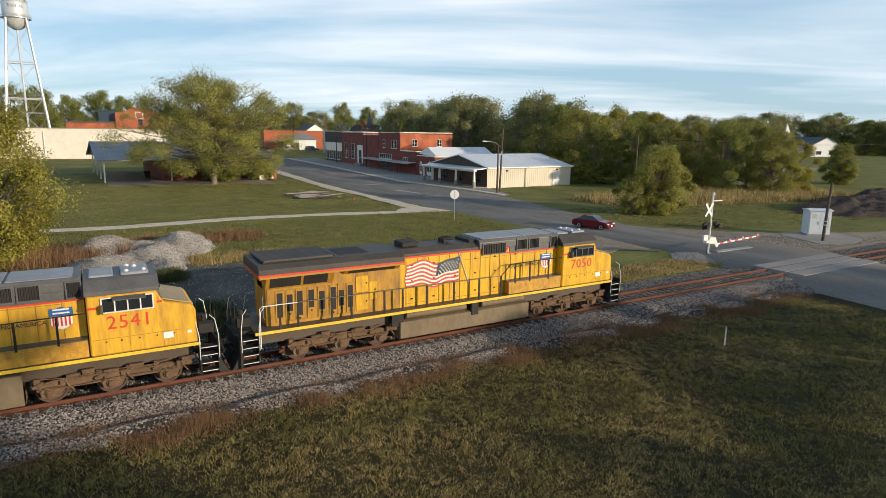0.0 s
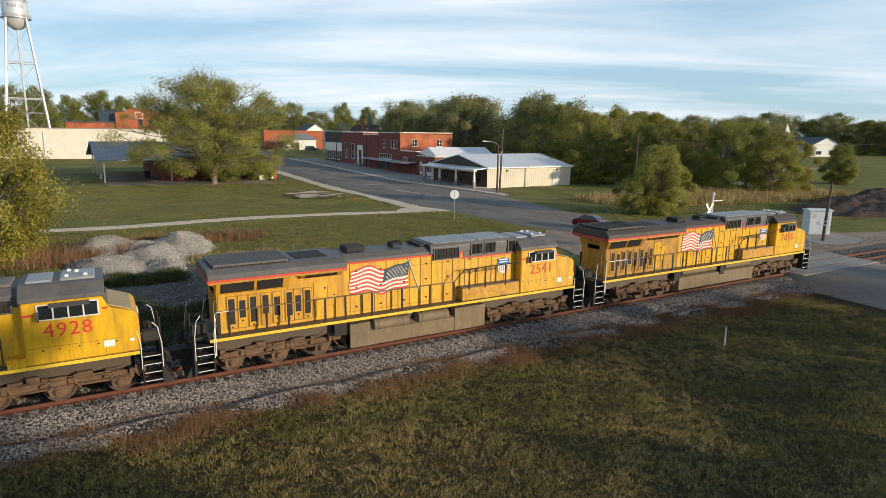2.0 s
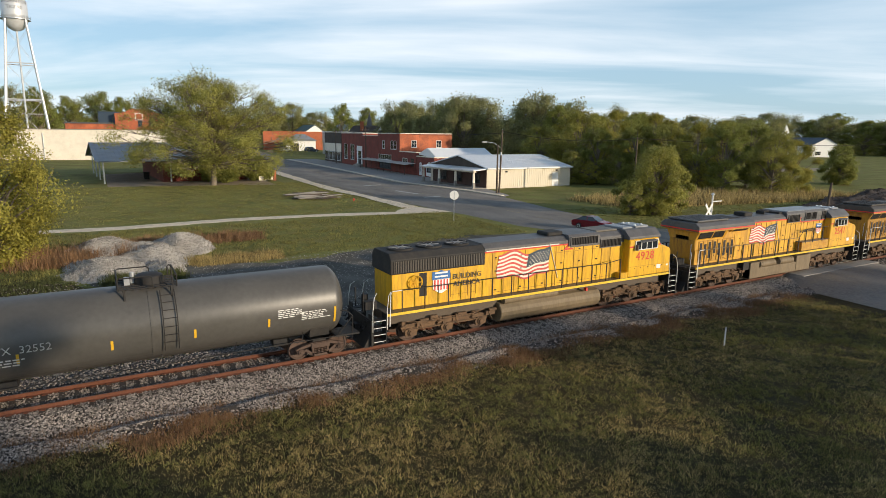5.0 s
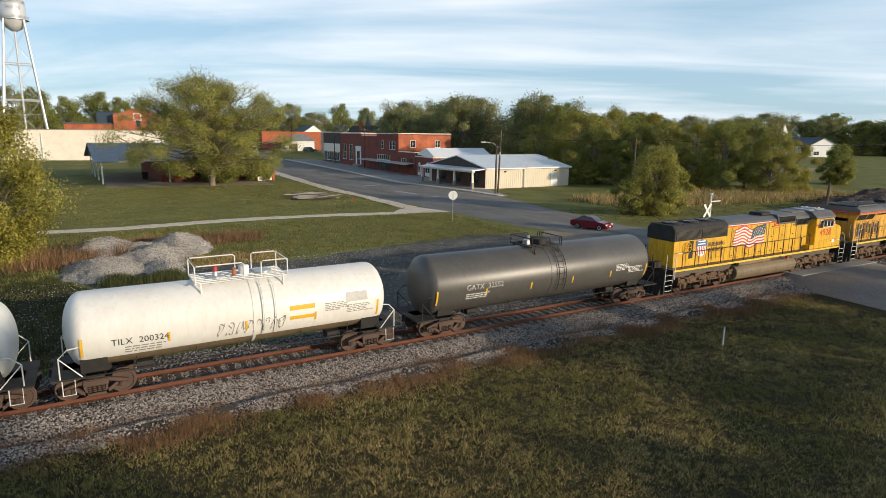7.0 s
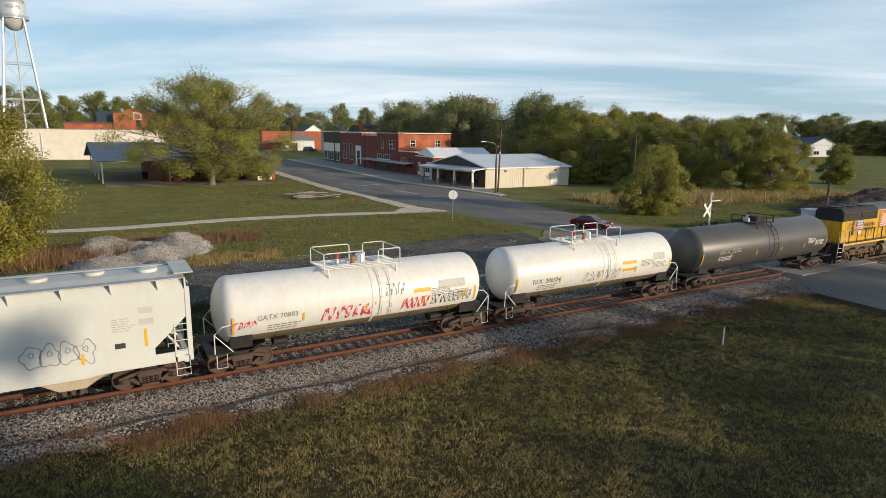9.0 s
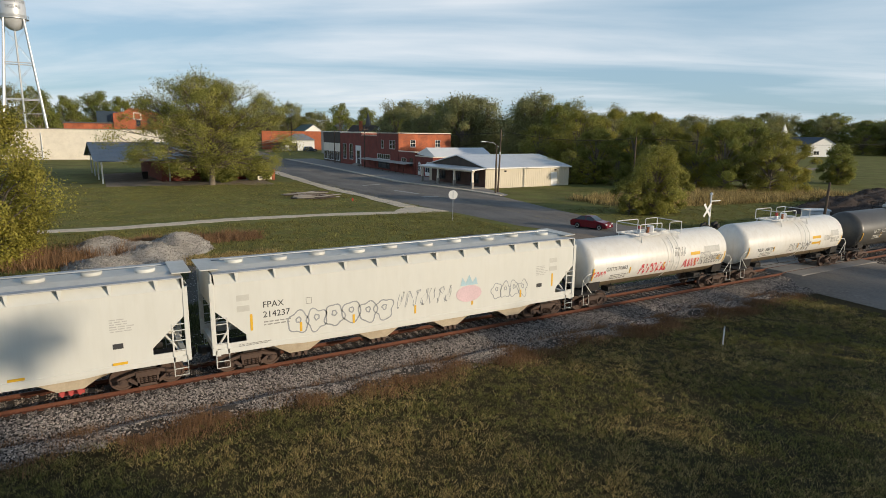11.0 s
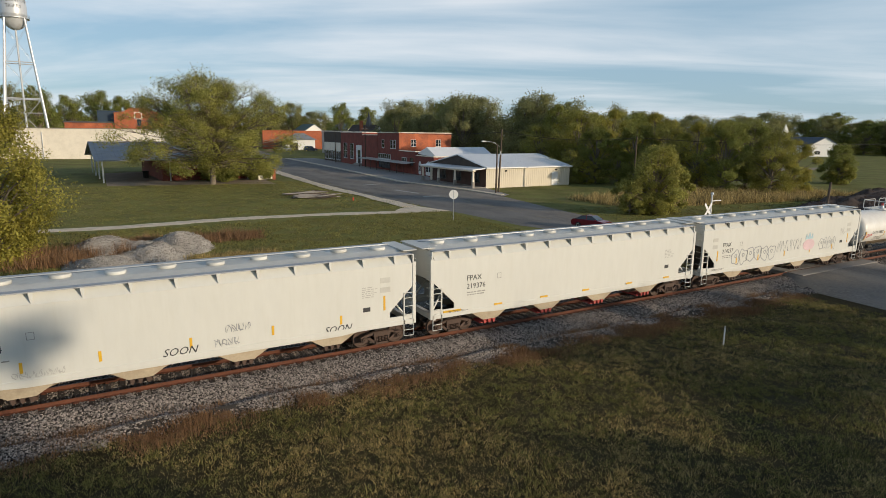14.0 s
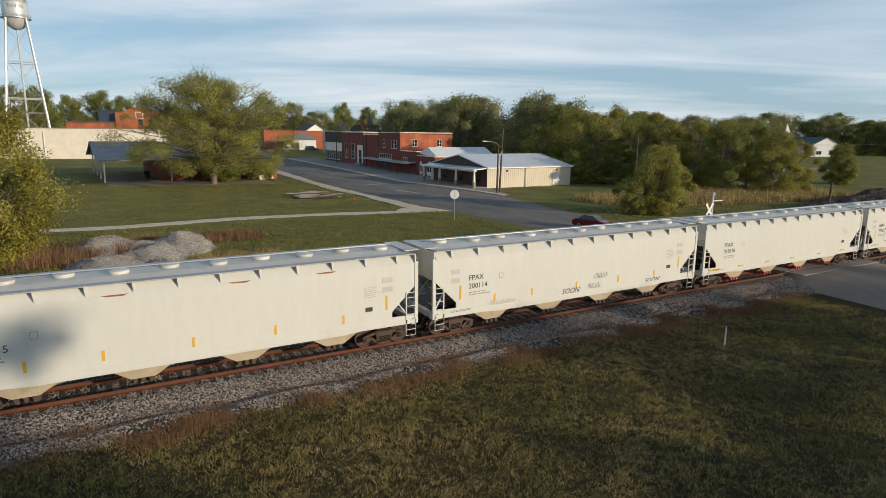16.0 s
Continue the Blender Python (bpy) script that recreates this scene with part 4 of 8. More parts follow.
    part("intake_hood", Shape().prism([(-0.99, 3.66), (-1.36, 3.95), (-0.99, 3.95)], "x", rear + 3.75, fr - 0.12), rear_paint, t, "yellow sloping intake hood")
    part("side_intake", Shape().prism([(-1.068, 3.70), (-1.33, 3.912), (-1.31, 3.93), (-1.05, 3.72)], "x", rear + 3.95, fr - 0.35), GRILLE, t, "dark side intake")
    for i, (dx, low, high) in enumerate(((0.53, 2.08, 3.16), (0.96, 2.32, 3.06), (1.40, 2.08, 3.16), (1.91, 2.36, 3.16), (2.39, 2.22, 3.04), (2.92, 2.12, 3.16), (3.30, 2.26, 2.98), (3.72, 2.12, 3.16))):
        x = rear + 0.35 + dx
        part("door_frame", Shape().box(x - 0.215, -1.016, 1.86, x + 0.215, -0.98, 3.28), SEAM, t, "dark ochre door frame")
        d = part("hood_door", Shape().box(x - 0.18, -1.045, 1.90, x + 0.18, -0.99, 3.245), rear_paint, t, "yellow hood door with black louvre", bevel=0.01)
        part("door_louvre", Shape().box(x - 0.125, -1.05, low, x + 0.125, -1.03, high), GRILLE, d, "black louvre")
        sl = Shape()
        for k in range(12):
            z = low + 0.04 + k * (high - low - 0.08) / 11
            sl.box(x - 0.12, -1.058, z - 0.012, x + 0.12, -1.046, z + 0.006)
        tagged(part("louvre_bars", sl, SOOT, d), kind="stuff")
        part("door_latch", Shape().box(x - 0.03, -1.07, low - 0.16, x + 0.03, -1.04, low - 0.09), SOOT, d)
    for x0, x1, z0, z1 in ((4.35, 4.95, 2.75, 3.5), (5.0, 5.38, 2.35, 3.2), (4.35, 4.95, 1.9, 2.65)):
        part("access_panel", Shape().box(rear + x0, -1.03, z0, rear + x1, -0.99, z1), paint, t, "yellow access panel", bevel=0.012)
        part("panel_latch", Shape().box(rear + x1 - 0.12, -1.05, (z0 + z1) / 2, rear + x1 - 0.06, -1.02, (z0 + z1) / 2 + 0.07), SOOT, t)
    seams(t, [-2.7, -2.1, -1.5, -0.9, -0.3, 0.3, 0.9, 1.5, 2.1, 2.7, 3.4, 4.2, 5.0, 5.8], 1.76, 4.08, -1.0, paint)
    hinges(t, [(x, z) for x in (-2.4, -1.2, 0.0, 1.2, 2.4, 3.7) for z in (2.1, 3.0, 3.75)], -1.0, SOOT)
    flag_parts(t, -2.7, 2.52, 2.95, 1.42, -1.028)
    shield(t, 5.75, 3.22, 0.72, -1.034)
    part("hood_motto", text_shape("BUILDING AMERICA", 0.155, (3.27, -1.034, 3.04)), LETTER_BLACK, t, "black hood lettering")
    part("battery_box", Shape().box(3.0, -1.46, 1.74, 6.5, -1.0, 2.38), RUST_OCHRE, t, "yellow battery box below the cab walk", bevel=0.02)
    part("battery_lid", Shape().box(2.95, -1.48, 2.385, 6.5, -1.0, 2.42), ROOF_GREY, t, "grey walkway lid")
    for x0 in (3.4, 4.6, 5.6):
        g = Shape()
        for i in range(5):
            g.box(x0, -1.475, 2.0 + i * 0.055, x0 + 0.45, -1.45, 2.022 + i * 0.055)
        part("battery_vent", g, material_cache("grille_ochre", (0.50, 0.25, 0.02)), t)
    wide_cab(t, number, paint, roof_mat=roof)
    # roof clutter
    horn = Shape()
    for i, y in enumerate((-0.25, -0.1, 0.1, 0.25)):
        horn.cyl((-0.2, y, 4.72), (0.25, y, 4.72), 0.035, 8, 0.10)
    horn.box(-0.25, -0.3, 4.5, -0.15, 0.3, 4.72)
    part("air_horn", horn, SOOT, t, "black roof air horns")
    part("roof_tray", Shape().box(1.0, -0.7, 4.5, 1.4, 0.7, 4.64), SOOT, t)
    # tanks under the deck
    if skirt:
        part("fuel_tank", Shape().prism([(-1.42, 0.32), (-1.42, 1.12), (-1.1, 1.18), (1.1, 1.18), (1.42, 1.12), (1.42, 0.32), (1.1, 0.22), (-1.1, 0.22)], "x", -3.2, 4.4), TANK_TAN, t, "dusty grey-tan fuel tank", bevel=0.03)
        for x0, x1 in ((-2.9, 0.6), (1.4, 4.2)):
            part("air_reservoir", Shape().lathe([(x0, 0.05), (x0 + 0.08, 0.17), (x1 - 0.08, 0.17), (x1, 0.05)], (0, -1.18, 1.38), "x", 14), TANK_TAN, t, "tan air reservoir", smooth=50)
        part("filler_box", Shape().box(0.75, -1.46, 0.95, 1.15, -1.0, 1.55), SOOT, t)
    else:
        part("fuel_tank", Shape().prism([(-1.40, 0.28), (-1.40, 0.95), (-0.6, 1.3), (0.6, 1.3), (1.40, 0.95), (1.40, 0.28), (1.1, 0.2), (-1.1, 0.2)], "x", -2.9, 4.4), TANK_TAN, t, "dusty tan fuel tank", bevel=0.03)
        for x0, x1 in ((-2.9, -1.9), (2.6, 4.4)):
            part("tank_cabinet", Shape().box(x0, -1.43, 0.28, x1, -0.9, 1.42), TANK_TAN, t, "tan underframe cabinet", bevel=0.02)
        for x0, x1 in ((-1.8, 0.2), (0.5, 2.4)):
            part("air_reservoir", Shape().lathe([(x0, 0.08), (x0 + 0.12, 0.28), (x1 - 0.12, 0.28), (x1, 0.08)], (0, -1.16, 1.16), "x", 16).lathe([(x0 + 0.3, 0.295), (x0 + 0.36, 0.295)], (0, -1.16, 1.16), "x", 16).lathe([(x1 - 0.4, 0.295), (x1 - 0.34, 0.295)], (0, -1.16, 1.16), "x", 16), TANK_TAN, t, "tan air reservoir", smooth=50)
    part("cable_box", Shape().box(-3.6, -1.35, 0.95, -3.0, -0.9, 1.55), SOOT, t)
    # rails
    def top(x):
        return 2.78 if x < 2.4 else (2.78 + min(1, (x - 2.4) / 0.7) * 0.55)
    posts = [max(-8.85, step_x + 0.6), -8.08, -6.58, -5.66, -4.05, -3.12, -1.84, -0.33, 1.14, 2.48]
    handrail(t, posts, lambda x: 2.80, -1.5, 1.72, TANK_TAN, SOOT, r=0.02)
    part("cab_handrail", Shape().tube([(2.48, -1.5, 2.80), (3.1, -1.46, 3.32), (4.7, -1.46, 3.36), (6.5, -1.46, 3.40)], 0.022), SOOT, t, "sloping cab handrail")
    for x in (3.4, 4.35, 5.6):
        part("handrail_post", Shape().box(x - 0.04, -1.48, 2.3, x + 0.04, -1.44, 3.35), SOOT, t)
    handrail(t, posts, lambda x: 2.80, 1.5, 1.72, SOOT, SOOT)
    part("rear_rail", Shape().tube([(step_x + 0.42, -1.52, 1.0), (step_x + 0.42, -1.52, 2.72), (step_x + 0.52, -1.5, 2.8), (-8.08, -1.5, 2.8)], 0.024), HANDRAIL_WHITE, t, "white rear handrail")
    end_steps(t, 10.62, 1, SOOT, HANDRAIL_WHITE)
    end_steps(t, step_x, -1, SOOT, HANDRAIL_WHITE)
    part("rear_lights", Shape().box(rear + 0.30, -0.5, 3.3, rear + 0.36, 0.5, 3.55), SOOT, t)
    part("rear_grab", Shape().tube([(rear + 0.3, -0.8, 2.0), (rear + 0.22, -0.8, 2.1), (rear + 0.22, -0.8, 3.0), (rear + 0.3, -0.8, 3.1)], 0.02), HANDRAIL_WHITE, t)
    coupler(t, 11.15, 1)
    coupler(t, -11.15, -1)
    part("rear_number_box", Shape().box(step_x - 0.5, -0.75, 0.6, step_x - 0.42, 0.75, 1.5), SOOT, t)
    sets = bogie(t, -6.05, (-1.9, 0, 1.9), 0.53) + bogie(t, 7.15, (-1.95, 0, 1.95), 0.53)
    return t, sets


def emd_loco(number, paint):
    """A yellow six-axle locomotive with black radiator grilles along the rear roof."""
    t = thing("locomotive", "yellow diesel locomotive with black side radiators and large flag", "locomotive", group="locomotives of the train")
    loco_deck(t, -9.4, 9.7)
    part("long_hood", Shape().prism([(-1.02, 1.72), (-1.02, 3.98), (1.02, 3.98), (1.02, 1.72)], "x", -8.9, 6.2), paint, t, "yellow long hood", bevel=0.02)
    part("hood_roof", Shape().prism([(-1.025, 4.05), (-1.025, 4.22), (-0.72, 4.45), (0.72, 4.45), (1.025, 4.22), (1.025, 4.05)], "x", -3.7, 6.2), ROOF_GREY, t, "dark grey hood roof", bevel=0.01)
    part("hood_stripe", Shape().box(-3.7, -1.03, 3.98, 2.0, 1.03, 4.05), RED, t, "red roof stripe")
    part("faded_stripe", Shape().box(-3.6, -1.034, 4.05, 1.2, -1.0, 4.10), FLAG_WHITE, t, "worn pale paint along the roof edge")
    part("roof_band", Shape().box(2.0, -1.03, 3.80, 6.2, 1.03, 4.06), ROOF_GREY, t)
    part("zigzag_stripe", Shape().prism([(1.5, 4.05), (2.05, 4.05), (1.75, 3.78), (2.2, 3.78), (2.2, 3.70), (1.5, 3.70), (1.82, 3.97), (1.5, 3.97)], "y", -1.045, -1.02), RED, t, "red lightning stripe")
    part("radiator_housing", Shape().prism([(-1.10, 3.42), (-1.10, 4.12), (-0.85, 4.42), (0.85, 4.42), (1.10, 4.12), (1.10, 3.42)], "x", -9.0, -3.72), SOOT, t, "black radiator housing", bevel=0.03)
    for x0, x1 in ((-8.85, -6.55), (-6.4, -3.85)):
        g = part("radiator_grille", Shape().box(x0, -1.115, 3.50, x1, -1.09, 4.05), GRILLE, t, "black corrugated radiator grille")
        bars = Shape()
        for i in range(26):
            x = x0 + (x1 - x0) * (i + 0.5) / 26
            bars.box(x - 0.018, -1.145, 3.50, x + 0.018, -1.11, 4.05)
        tagged(part("grille_bars", bars, material_cache("mesh_brown", (0.11, 0.095, 0.075)), g), kind="stuff")
    for x in (-8.0, -6.4, -4.8):
        fan = part("cooling_fan", Shape().lathe([(4.40, 0.66), (4.50, 0.66), (4.52, 0.60), (4.48, 0.57), (4.45, 0.1)], (x, 0, 0), "z", 24), SOOT, t, "round rooftop fan housing", smooth=40)
        part("fan_hub", Shape().cyl((x, 0, 4.44), (x, 0, 4.51), 0.2, 14), ROOF_GREY, fan, "pale fan hub")
        for k in range(4):
            part("guard_bar", Shape().cyl((x - 0.6 * math.cos(k * 0.785), -0.6 * math.sin(k * 0.785), 4.515), (x + 0.6 * math.cos(k * 0.785), 0.6 * math.sin(k * 0.785), 4.515), 0.012, 5), ROOF_PALE, fan)
    part("exhaust_stack", Shape().box(0.8, -0.5, 4.42, 1.9, 0.5, 4.66), SOOT, t, "sooty exhaust silencer", bevel=0.06)
    part("dynamic_brake", Shape().prism([(-1.10, 3.88), (-1.10, 4.38), (-0.95, 4.52), (0.95, 4.52), (1.10, 4.38), (1.10, 3.88)], "x", 1.85, 4.15), ROOF_GREY, t, "grey brake grid housing", bevel=0.02)
    louvre(t, 2.0, 3.95, 3.95, 4.36, -1.105, 16, frame_mat=ROOF_GREY, upright=True)
    louvre(t, 4.3, 3.64, 5.85, 4.06, -1.04, 14, frame_mat=ROOF_GREY, upright=True)
    part("roof_hatch", Shape().box(4.2, -0.7, 4.45, 5.9, 0.7, 4.56), material_cache("hatch_brown", (0.16, 0.14, 0.11)), t, "brown roof hatch", bevel=0.04)
    # a broader cab
    wide_cab(t, number, paint, rear=6.15, front=8.6, nose=9.75)
    part("cab_stair_well", Shape().box(5.6, -1.48, 1.72, 6.15, -1.0, 2.05), paint, t)
    seams(t, [-3.2, -2.5, -1.8, -1.1, -0.4, 0.3, 1.0, 1.6, 2.3, 3.0, 3.7, 4.4, 5.1], 1.76, 3.95, -1.02, paint)
    seams(t, [-5.7, -5.2, -4.7, -4.2], 1.95, 3.2, -1.02, paint)
    hinges(t, [(x, z) for x in (-3.0, -1.4, 0.1, 1.4, 2.7, 4.0) for z in (2.0, 3.0, 3.7)], -1.02, SOOT)
    flag_parts(t, -2.9, 2.35, 3.45, 1.62, -1.05)
    shield(t, -6.25, 2.82, 1.0, -1.05)
    part("hood_motto", text_shape("BUILDING", 0.26, (-5.6, -1.05, 2.86)).add(*(lambda s: (s.v, s.f))(text_shape("AMERICA", 0.26, (-5.55, -1.05, 2.48)))), LETTER_BLACK, t, "black hood lettering")
    wheel = Shape().tube([(-7.7 + 0.34 * math.cos(a), -1.14, 2.95 + 0.34 * math.sin(a)) for a in np.linspace(0, 2 * math.pi, 17)], 0.03)
    for a in range(6):
        wheel.cyl((-7.7, -1.14, 2.95), (-7.7 + 0.34 * math.cos(a), -1.14, 2.95 + 0.34 * math.sin(a)), 0.02, 6)
    part("hand_brake_wheel", wheel, YELLOW, t, "yellow hand brake wheel")
    part("brake_recess", Shape().box(-7.45, -1.03, 2.2, -7.05, -1.0, 3.35), SOOT, t)
    part("fuel_tank", Shape().prism([(-1.15, 0.28), (-1.36, 0.42), (-1.48, 0.66), (-1.50, 0.86), (-1.44, 1.06), (-1.28, 1.24), (-1.0, 1.32), (1.0, 1.32), (1.28, 1.24), (1.44, 1.06), (1.5, 0.86), (1.48, 0.66), (1.36, 0.42), (1.15, 0.28)], "x", -2.9, 4.1), TANK_TAN, t, "large smooth tan fuel tank", bevel=0.04)
    part("air_reservoir", Shape().lathe([(-2.7, 0.06), (-2.6, 0.2), (1.0, 0.2), (1.1, 0.06)], (0, -1.18, 1.40), "x", 14), TANK_TAN, t, smooth=50)
    part("filler_cap", Shape().box(2.95, -1.46, 1.3, 3.07, -1.3, 1.48), RED, t, "red filler cap")
    posts = [-8.6, -7.4, -6.1, -4.8, -3.5, -2.3, -1.2, 0.0, 1.1, 2.2, 3.3, 4.4, 5.5]
    handrail(t, posts, lambda x: 2.76 if x < 5 else 2.9, -1.5, 1.72, SOOT, SOOT, thick=0.022)
    handrail(t, posts, lambda x: 2.76, 1.5, 1.72, SOOT, SOOT, thick=0.022)
    part("rear_rail", Shape().tube([(-9.25, -1.52, 1.1), (-9.2, -1.52, 2.66), (-9.1, -1.5, 2.76), (-8.6, -1.5, 2.76)], 0.024), HANDRAIL_WHITE, t, "white rear handrail")
    end_steps(t, 10.1, 1, SOOT, HANDRAIL_WHITE)
    end_steps(t, -9.75, -1, SOOT, HANDRAIL_WHITE)
    coupler(t, 10.65, 1)
    coupler(t, -10.55, -1)
    sets = bogie(t, -6.0, (-2.0, 0, 2.0), 0.53) + bogie(t, 7.0, (-2.0, 0, 2.0), 0.53)
    return t, sets


def scribble(seed, x0, x1, z0, z1, y, n=9, r=0.025, loops=2.5):
    """Looping spray-paint strokes on a side."""
    q = random.Random(seed)
    s = Shape()
    for i in range(n):
        cx, w = x0 + (x1 - x0) * (i + 0.5) / n, (x1 - x0) / n
        h, ph = (z1 - z0), q.uniform(0, 6)
        pts = []
        for k in range(14):
            u = k / 13
            pts.append((cx + w * 0.55 * math.sin(ph + u * 2 * math.pi * q.uniform(0.8, 1.2)) * (0.6 + 0.4 * u), z0 + h * (0.5 + 0.48 * math.sin(u * math.pi * loops + ph * 0.7))))
        v = []
        for k, (a, b) in enumerate(pts):
            v += [(a - r, y, b - r), (a + r, y, b + r)]
        s.add(v, [(2 * k, 2 * k + 2, 2 * k + 3, 2 * k + 1) for k in range(13)])
    return s


def bubble(seed, x0, x1, z0, z1, y, n, r=0.03):
    """Outlined bubble letters: rounded closed strokes with a small inner loop."""
    q = random.Random(seed)
    s = Shape()
    w = (x1 - x0) / n
    for i in range(n):
        cx, cz = x0 + w * (i + 0.5), (z0 + z1) / 2 + q.uniform(-0.06, 0.06)
        a1, a2, p1, p2 = q.uniform(0.05, 0.22), q.uniform(0.04, 0.16), q.uniform(0, 6), q.uniform(0, 6)
        for k, (sx, sz) in enumerate(((0.56, 0.5), (0.13, 0.12))):
            v = []
            m = 30
            for j in range(m + 1):
                t = 2 * math.pi * j / m
                g = 1 + a1 * math.sin(3 * t + p1) + a2 * math.sin(5 * t + p2)
                for e in (-r, r):
                    v.append((cx + (w * sx * g + e) * math.cos(t), y, cz + ((z1 - z0) * sz * g + e) * math.sin(t) + (0.1 if k else 0)))
            s.add(v, [(2 * j, 2 * j + 2, 2 * j + 3, 2 * j + 1) for j in range(m)])
    return s


def curved(shape, radius, zc, lift=0.012):
    """Lay a flat side drawing (its x and z) on the -y side of a lying cylinder."""
    out = Shape()
    for x, y, z in shape.v:
        d = max(-0.999, min(0.999, (z - zc) / radius))
        out.v.append((x, -math.sqrt(1 - d * d) * (radius + lift) + 0.0, z))
    out.f = list(shape.f)
    return out


def bar_rows(x, z, w, rows, h=0.05, gap=0.10, y=-1.6, seed=1):
    q = random.Random(seed)
    s = Shape()
    for i in range(rows):
        a = x
        while a < x + w * q.uniform(0.7, 1.0):
            b = a + q.uniform(0.08, 0.26)
            s.add([(a, y, z - i * gap), (b, y, z - i * gap), (b, y, z - i * gap + h), (a, y, z - i * gap + h)], [(0, 1, 2, 3)])
            a = b + 0.05
    return s


def freight_end(t, x, way):
    part("draft_sill", Shape().box(min(x, x - way * 1.6), -0.35, 0.72, max(x, x - way * 1.6), 0.35, 1.05), SOOT, t, "dark stub sill")
    coupler(t, x + way * 0.45, way)


def tank_car(label, paint, half, radius, words, marks, dark=False):
    """A tank car: shell with domed ends, saddle, platform with valves, ladder and sill."""
    t = thing("tank_car", label, "tank car", group="tank cars of the train")
    zc = 2.48 if not dark else 2.45
    prof = [(-half, 0.02)]
    for k in range(1, 9):
        a = k / 8 * math.pi / 2
        prof.append((-half + 0.75 * (1 - math.cos(a)) * 0.9, radius * math.sin(a)))
    prof += [(-h, r) for h, r in reversed([(q, w) for q, w in prof])]
    part("tank_shell", Shape().lathe(prof, (0, 0, zc), "x", 48), paint, t, "cylindrical tank with domed ends", smooth=35)
    part("shell_band", Shape().lathe([(-0.06, radius + 0.004), (-0.06, radius + 0.018), (0.06, radius + 0.018), (0.06, radius + 0.004)], (0.3 if not dark else -0.1, 0, zc), "x", 48), paint, t)
    rail = HANDRAIL_WHITE if not dark else SOOT
    # platform
    px0, px1 = (-1.85, 1.85) if not dark else (-1.15, 0.9)
    rh = 0.74 if not dark else 0.5      # height of the railing
    top = zc + radius
    pl = Shape()
    for i in range(7):
        pl.box(px0, -0.95 + i * 0.30, top + 0.02, px1, -0.95 + i * 0.30 + 0.10, top + 0.06)
    for x in np.linspace(px0, px1, 9):
        pl.box(x - 0.03, -0.95, top, x + 0.03, 0.95, top + 0.04)
    part("platform_grating", pl, HANDRAIL_WHITE if not dark else SOOT, t, "grated top platform")
    for sx in (px0 + 0.2, px1 - 0.2):
        for s in (-1, 1):
            part("platform_bracket", Shape().cyl((sx, s * 0.9, top + 0.02), (sx, s * 0.98, zc + radius * 0.75), 0.04, 6), rail, t)
    for y in (-0.95, 0.95):
        gap = 0.35
        for a, b in ((px0, -gap + 0.4), (gap + 0.4, px1)):
            hr = Shape().tube([(a, y, top + 0.05), (a, y, top + rh - 0.07), (a + 0.08, y, top + rh), (b - 0.08, y, top + rh), (b, y, top + rh - 0.07), (b, y, top + 0.05)], 0.027)
            part("platform_railing", hr, rail, t, "white tube railing" if not dark else "black tube railing")
    for x in (px0, px1):
        part("end_rail", Shape().tube([(x, -0.95, top + rh - 0.02), (x, 0.95, top + rh - 0.02)], 0.027), rail, t)
        for y in (-0.95, 0.95):
            part("rail_post", Shape().cyl((x, y, top), (x, y, top + rh - 0.02), 0.027, 6), rail, t)
    if dark:
        part("manway_bonnet", Shape().lathe([(0, 0.5), (0.35, 0.5), (0.4, 0.42), (0.42, 0.05)], (0.0, 0, top), "z", 18), SOOT, t, "black manway bonnet", smooth=40)
        part("valve", Shape().cyl((-0.6, 0.1, top), (-0.6, 0.1, top + 0.5), 0.08, 8).box(-0.9, -0.2, top, -0.7, 0.2, top + 0.3), STEEL, t)
    else:
        part("manway", Shape().lathe([(0, 0.32), (0.12, 0.32), (0.12, 0.38), (0.17, 0.38), (0.18, 0.05)], (1.0, 0, top), "z", 16), STEEL, t, "bolted steel manway", smooth=40)
        part("valve_flange", Shape().lathe([(0, 0.3), (0.1, 0.3), (0.12, 0.12), (0.3, 0.1)], (-0.95, -0.1, top), "z", 14), STEEL, t, "round valve flange", smooth=40)
        part("relief_valve", Shape().lathe([(0.25, 0.09), (0.5, 0.11), (0.55, 0.05)], (-0.95, -0.1, top), "z", 10), GATE_RED, t, "red relief valve", smooth=40)
        part("valve_can", Shape().lathe([(0, 0.22), (0.38, 0.22), (0.42, 0.18), (0.43, 0.03)], (0.25, 0.1, top), "z", 14), WHITE_PAINT, t, "white valve cover", smooth=40)
        part("small_valve", Shape().lathe([(0, 0.1), (0.3, 0.08), (0.35, 0.12), (0.4, 0.03)], (-0.2, -0.1, top), "z", 10), RUST_ORANGE, t, "rusty small valve")
    # ladder, bent round the shell
    lad = Shape()
    lx = 0.66 if not dark else 0.28
    for x in (lx, lx + 0.5):
        lad.tube([(x, -math.sin(a) * (radius + 0.10), zc + math.cos(a) * (radius + 0.10)) for a in np.linspace(0.55, 2.15, 10)], 0.02)
    for a in np.linspace(0.7, 1.9, 7):
        lad.cyl((lx, -math.sin(a) * (radius + 0.10), zc + math.cos(a) * (radius + 0.10)), (lx + 0.5, -math.sin(a) * (radius + 0.10), zc + math.cos(a) * (radius + 0.10)), 0.016, 6)
    part("ladder", lad, rail if not dark else SOOT, t, "curved side ladder")
    # saddle, sill and running gear
    tx = half - (0.95 if not dark else 1.3)
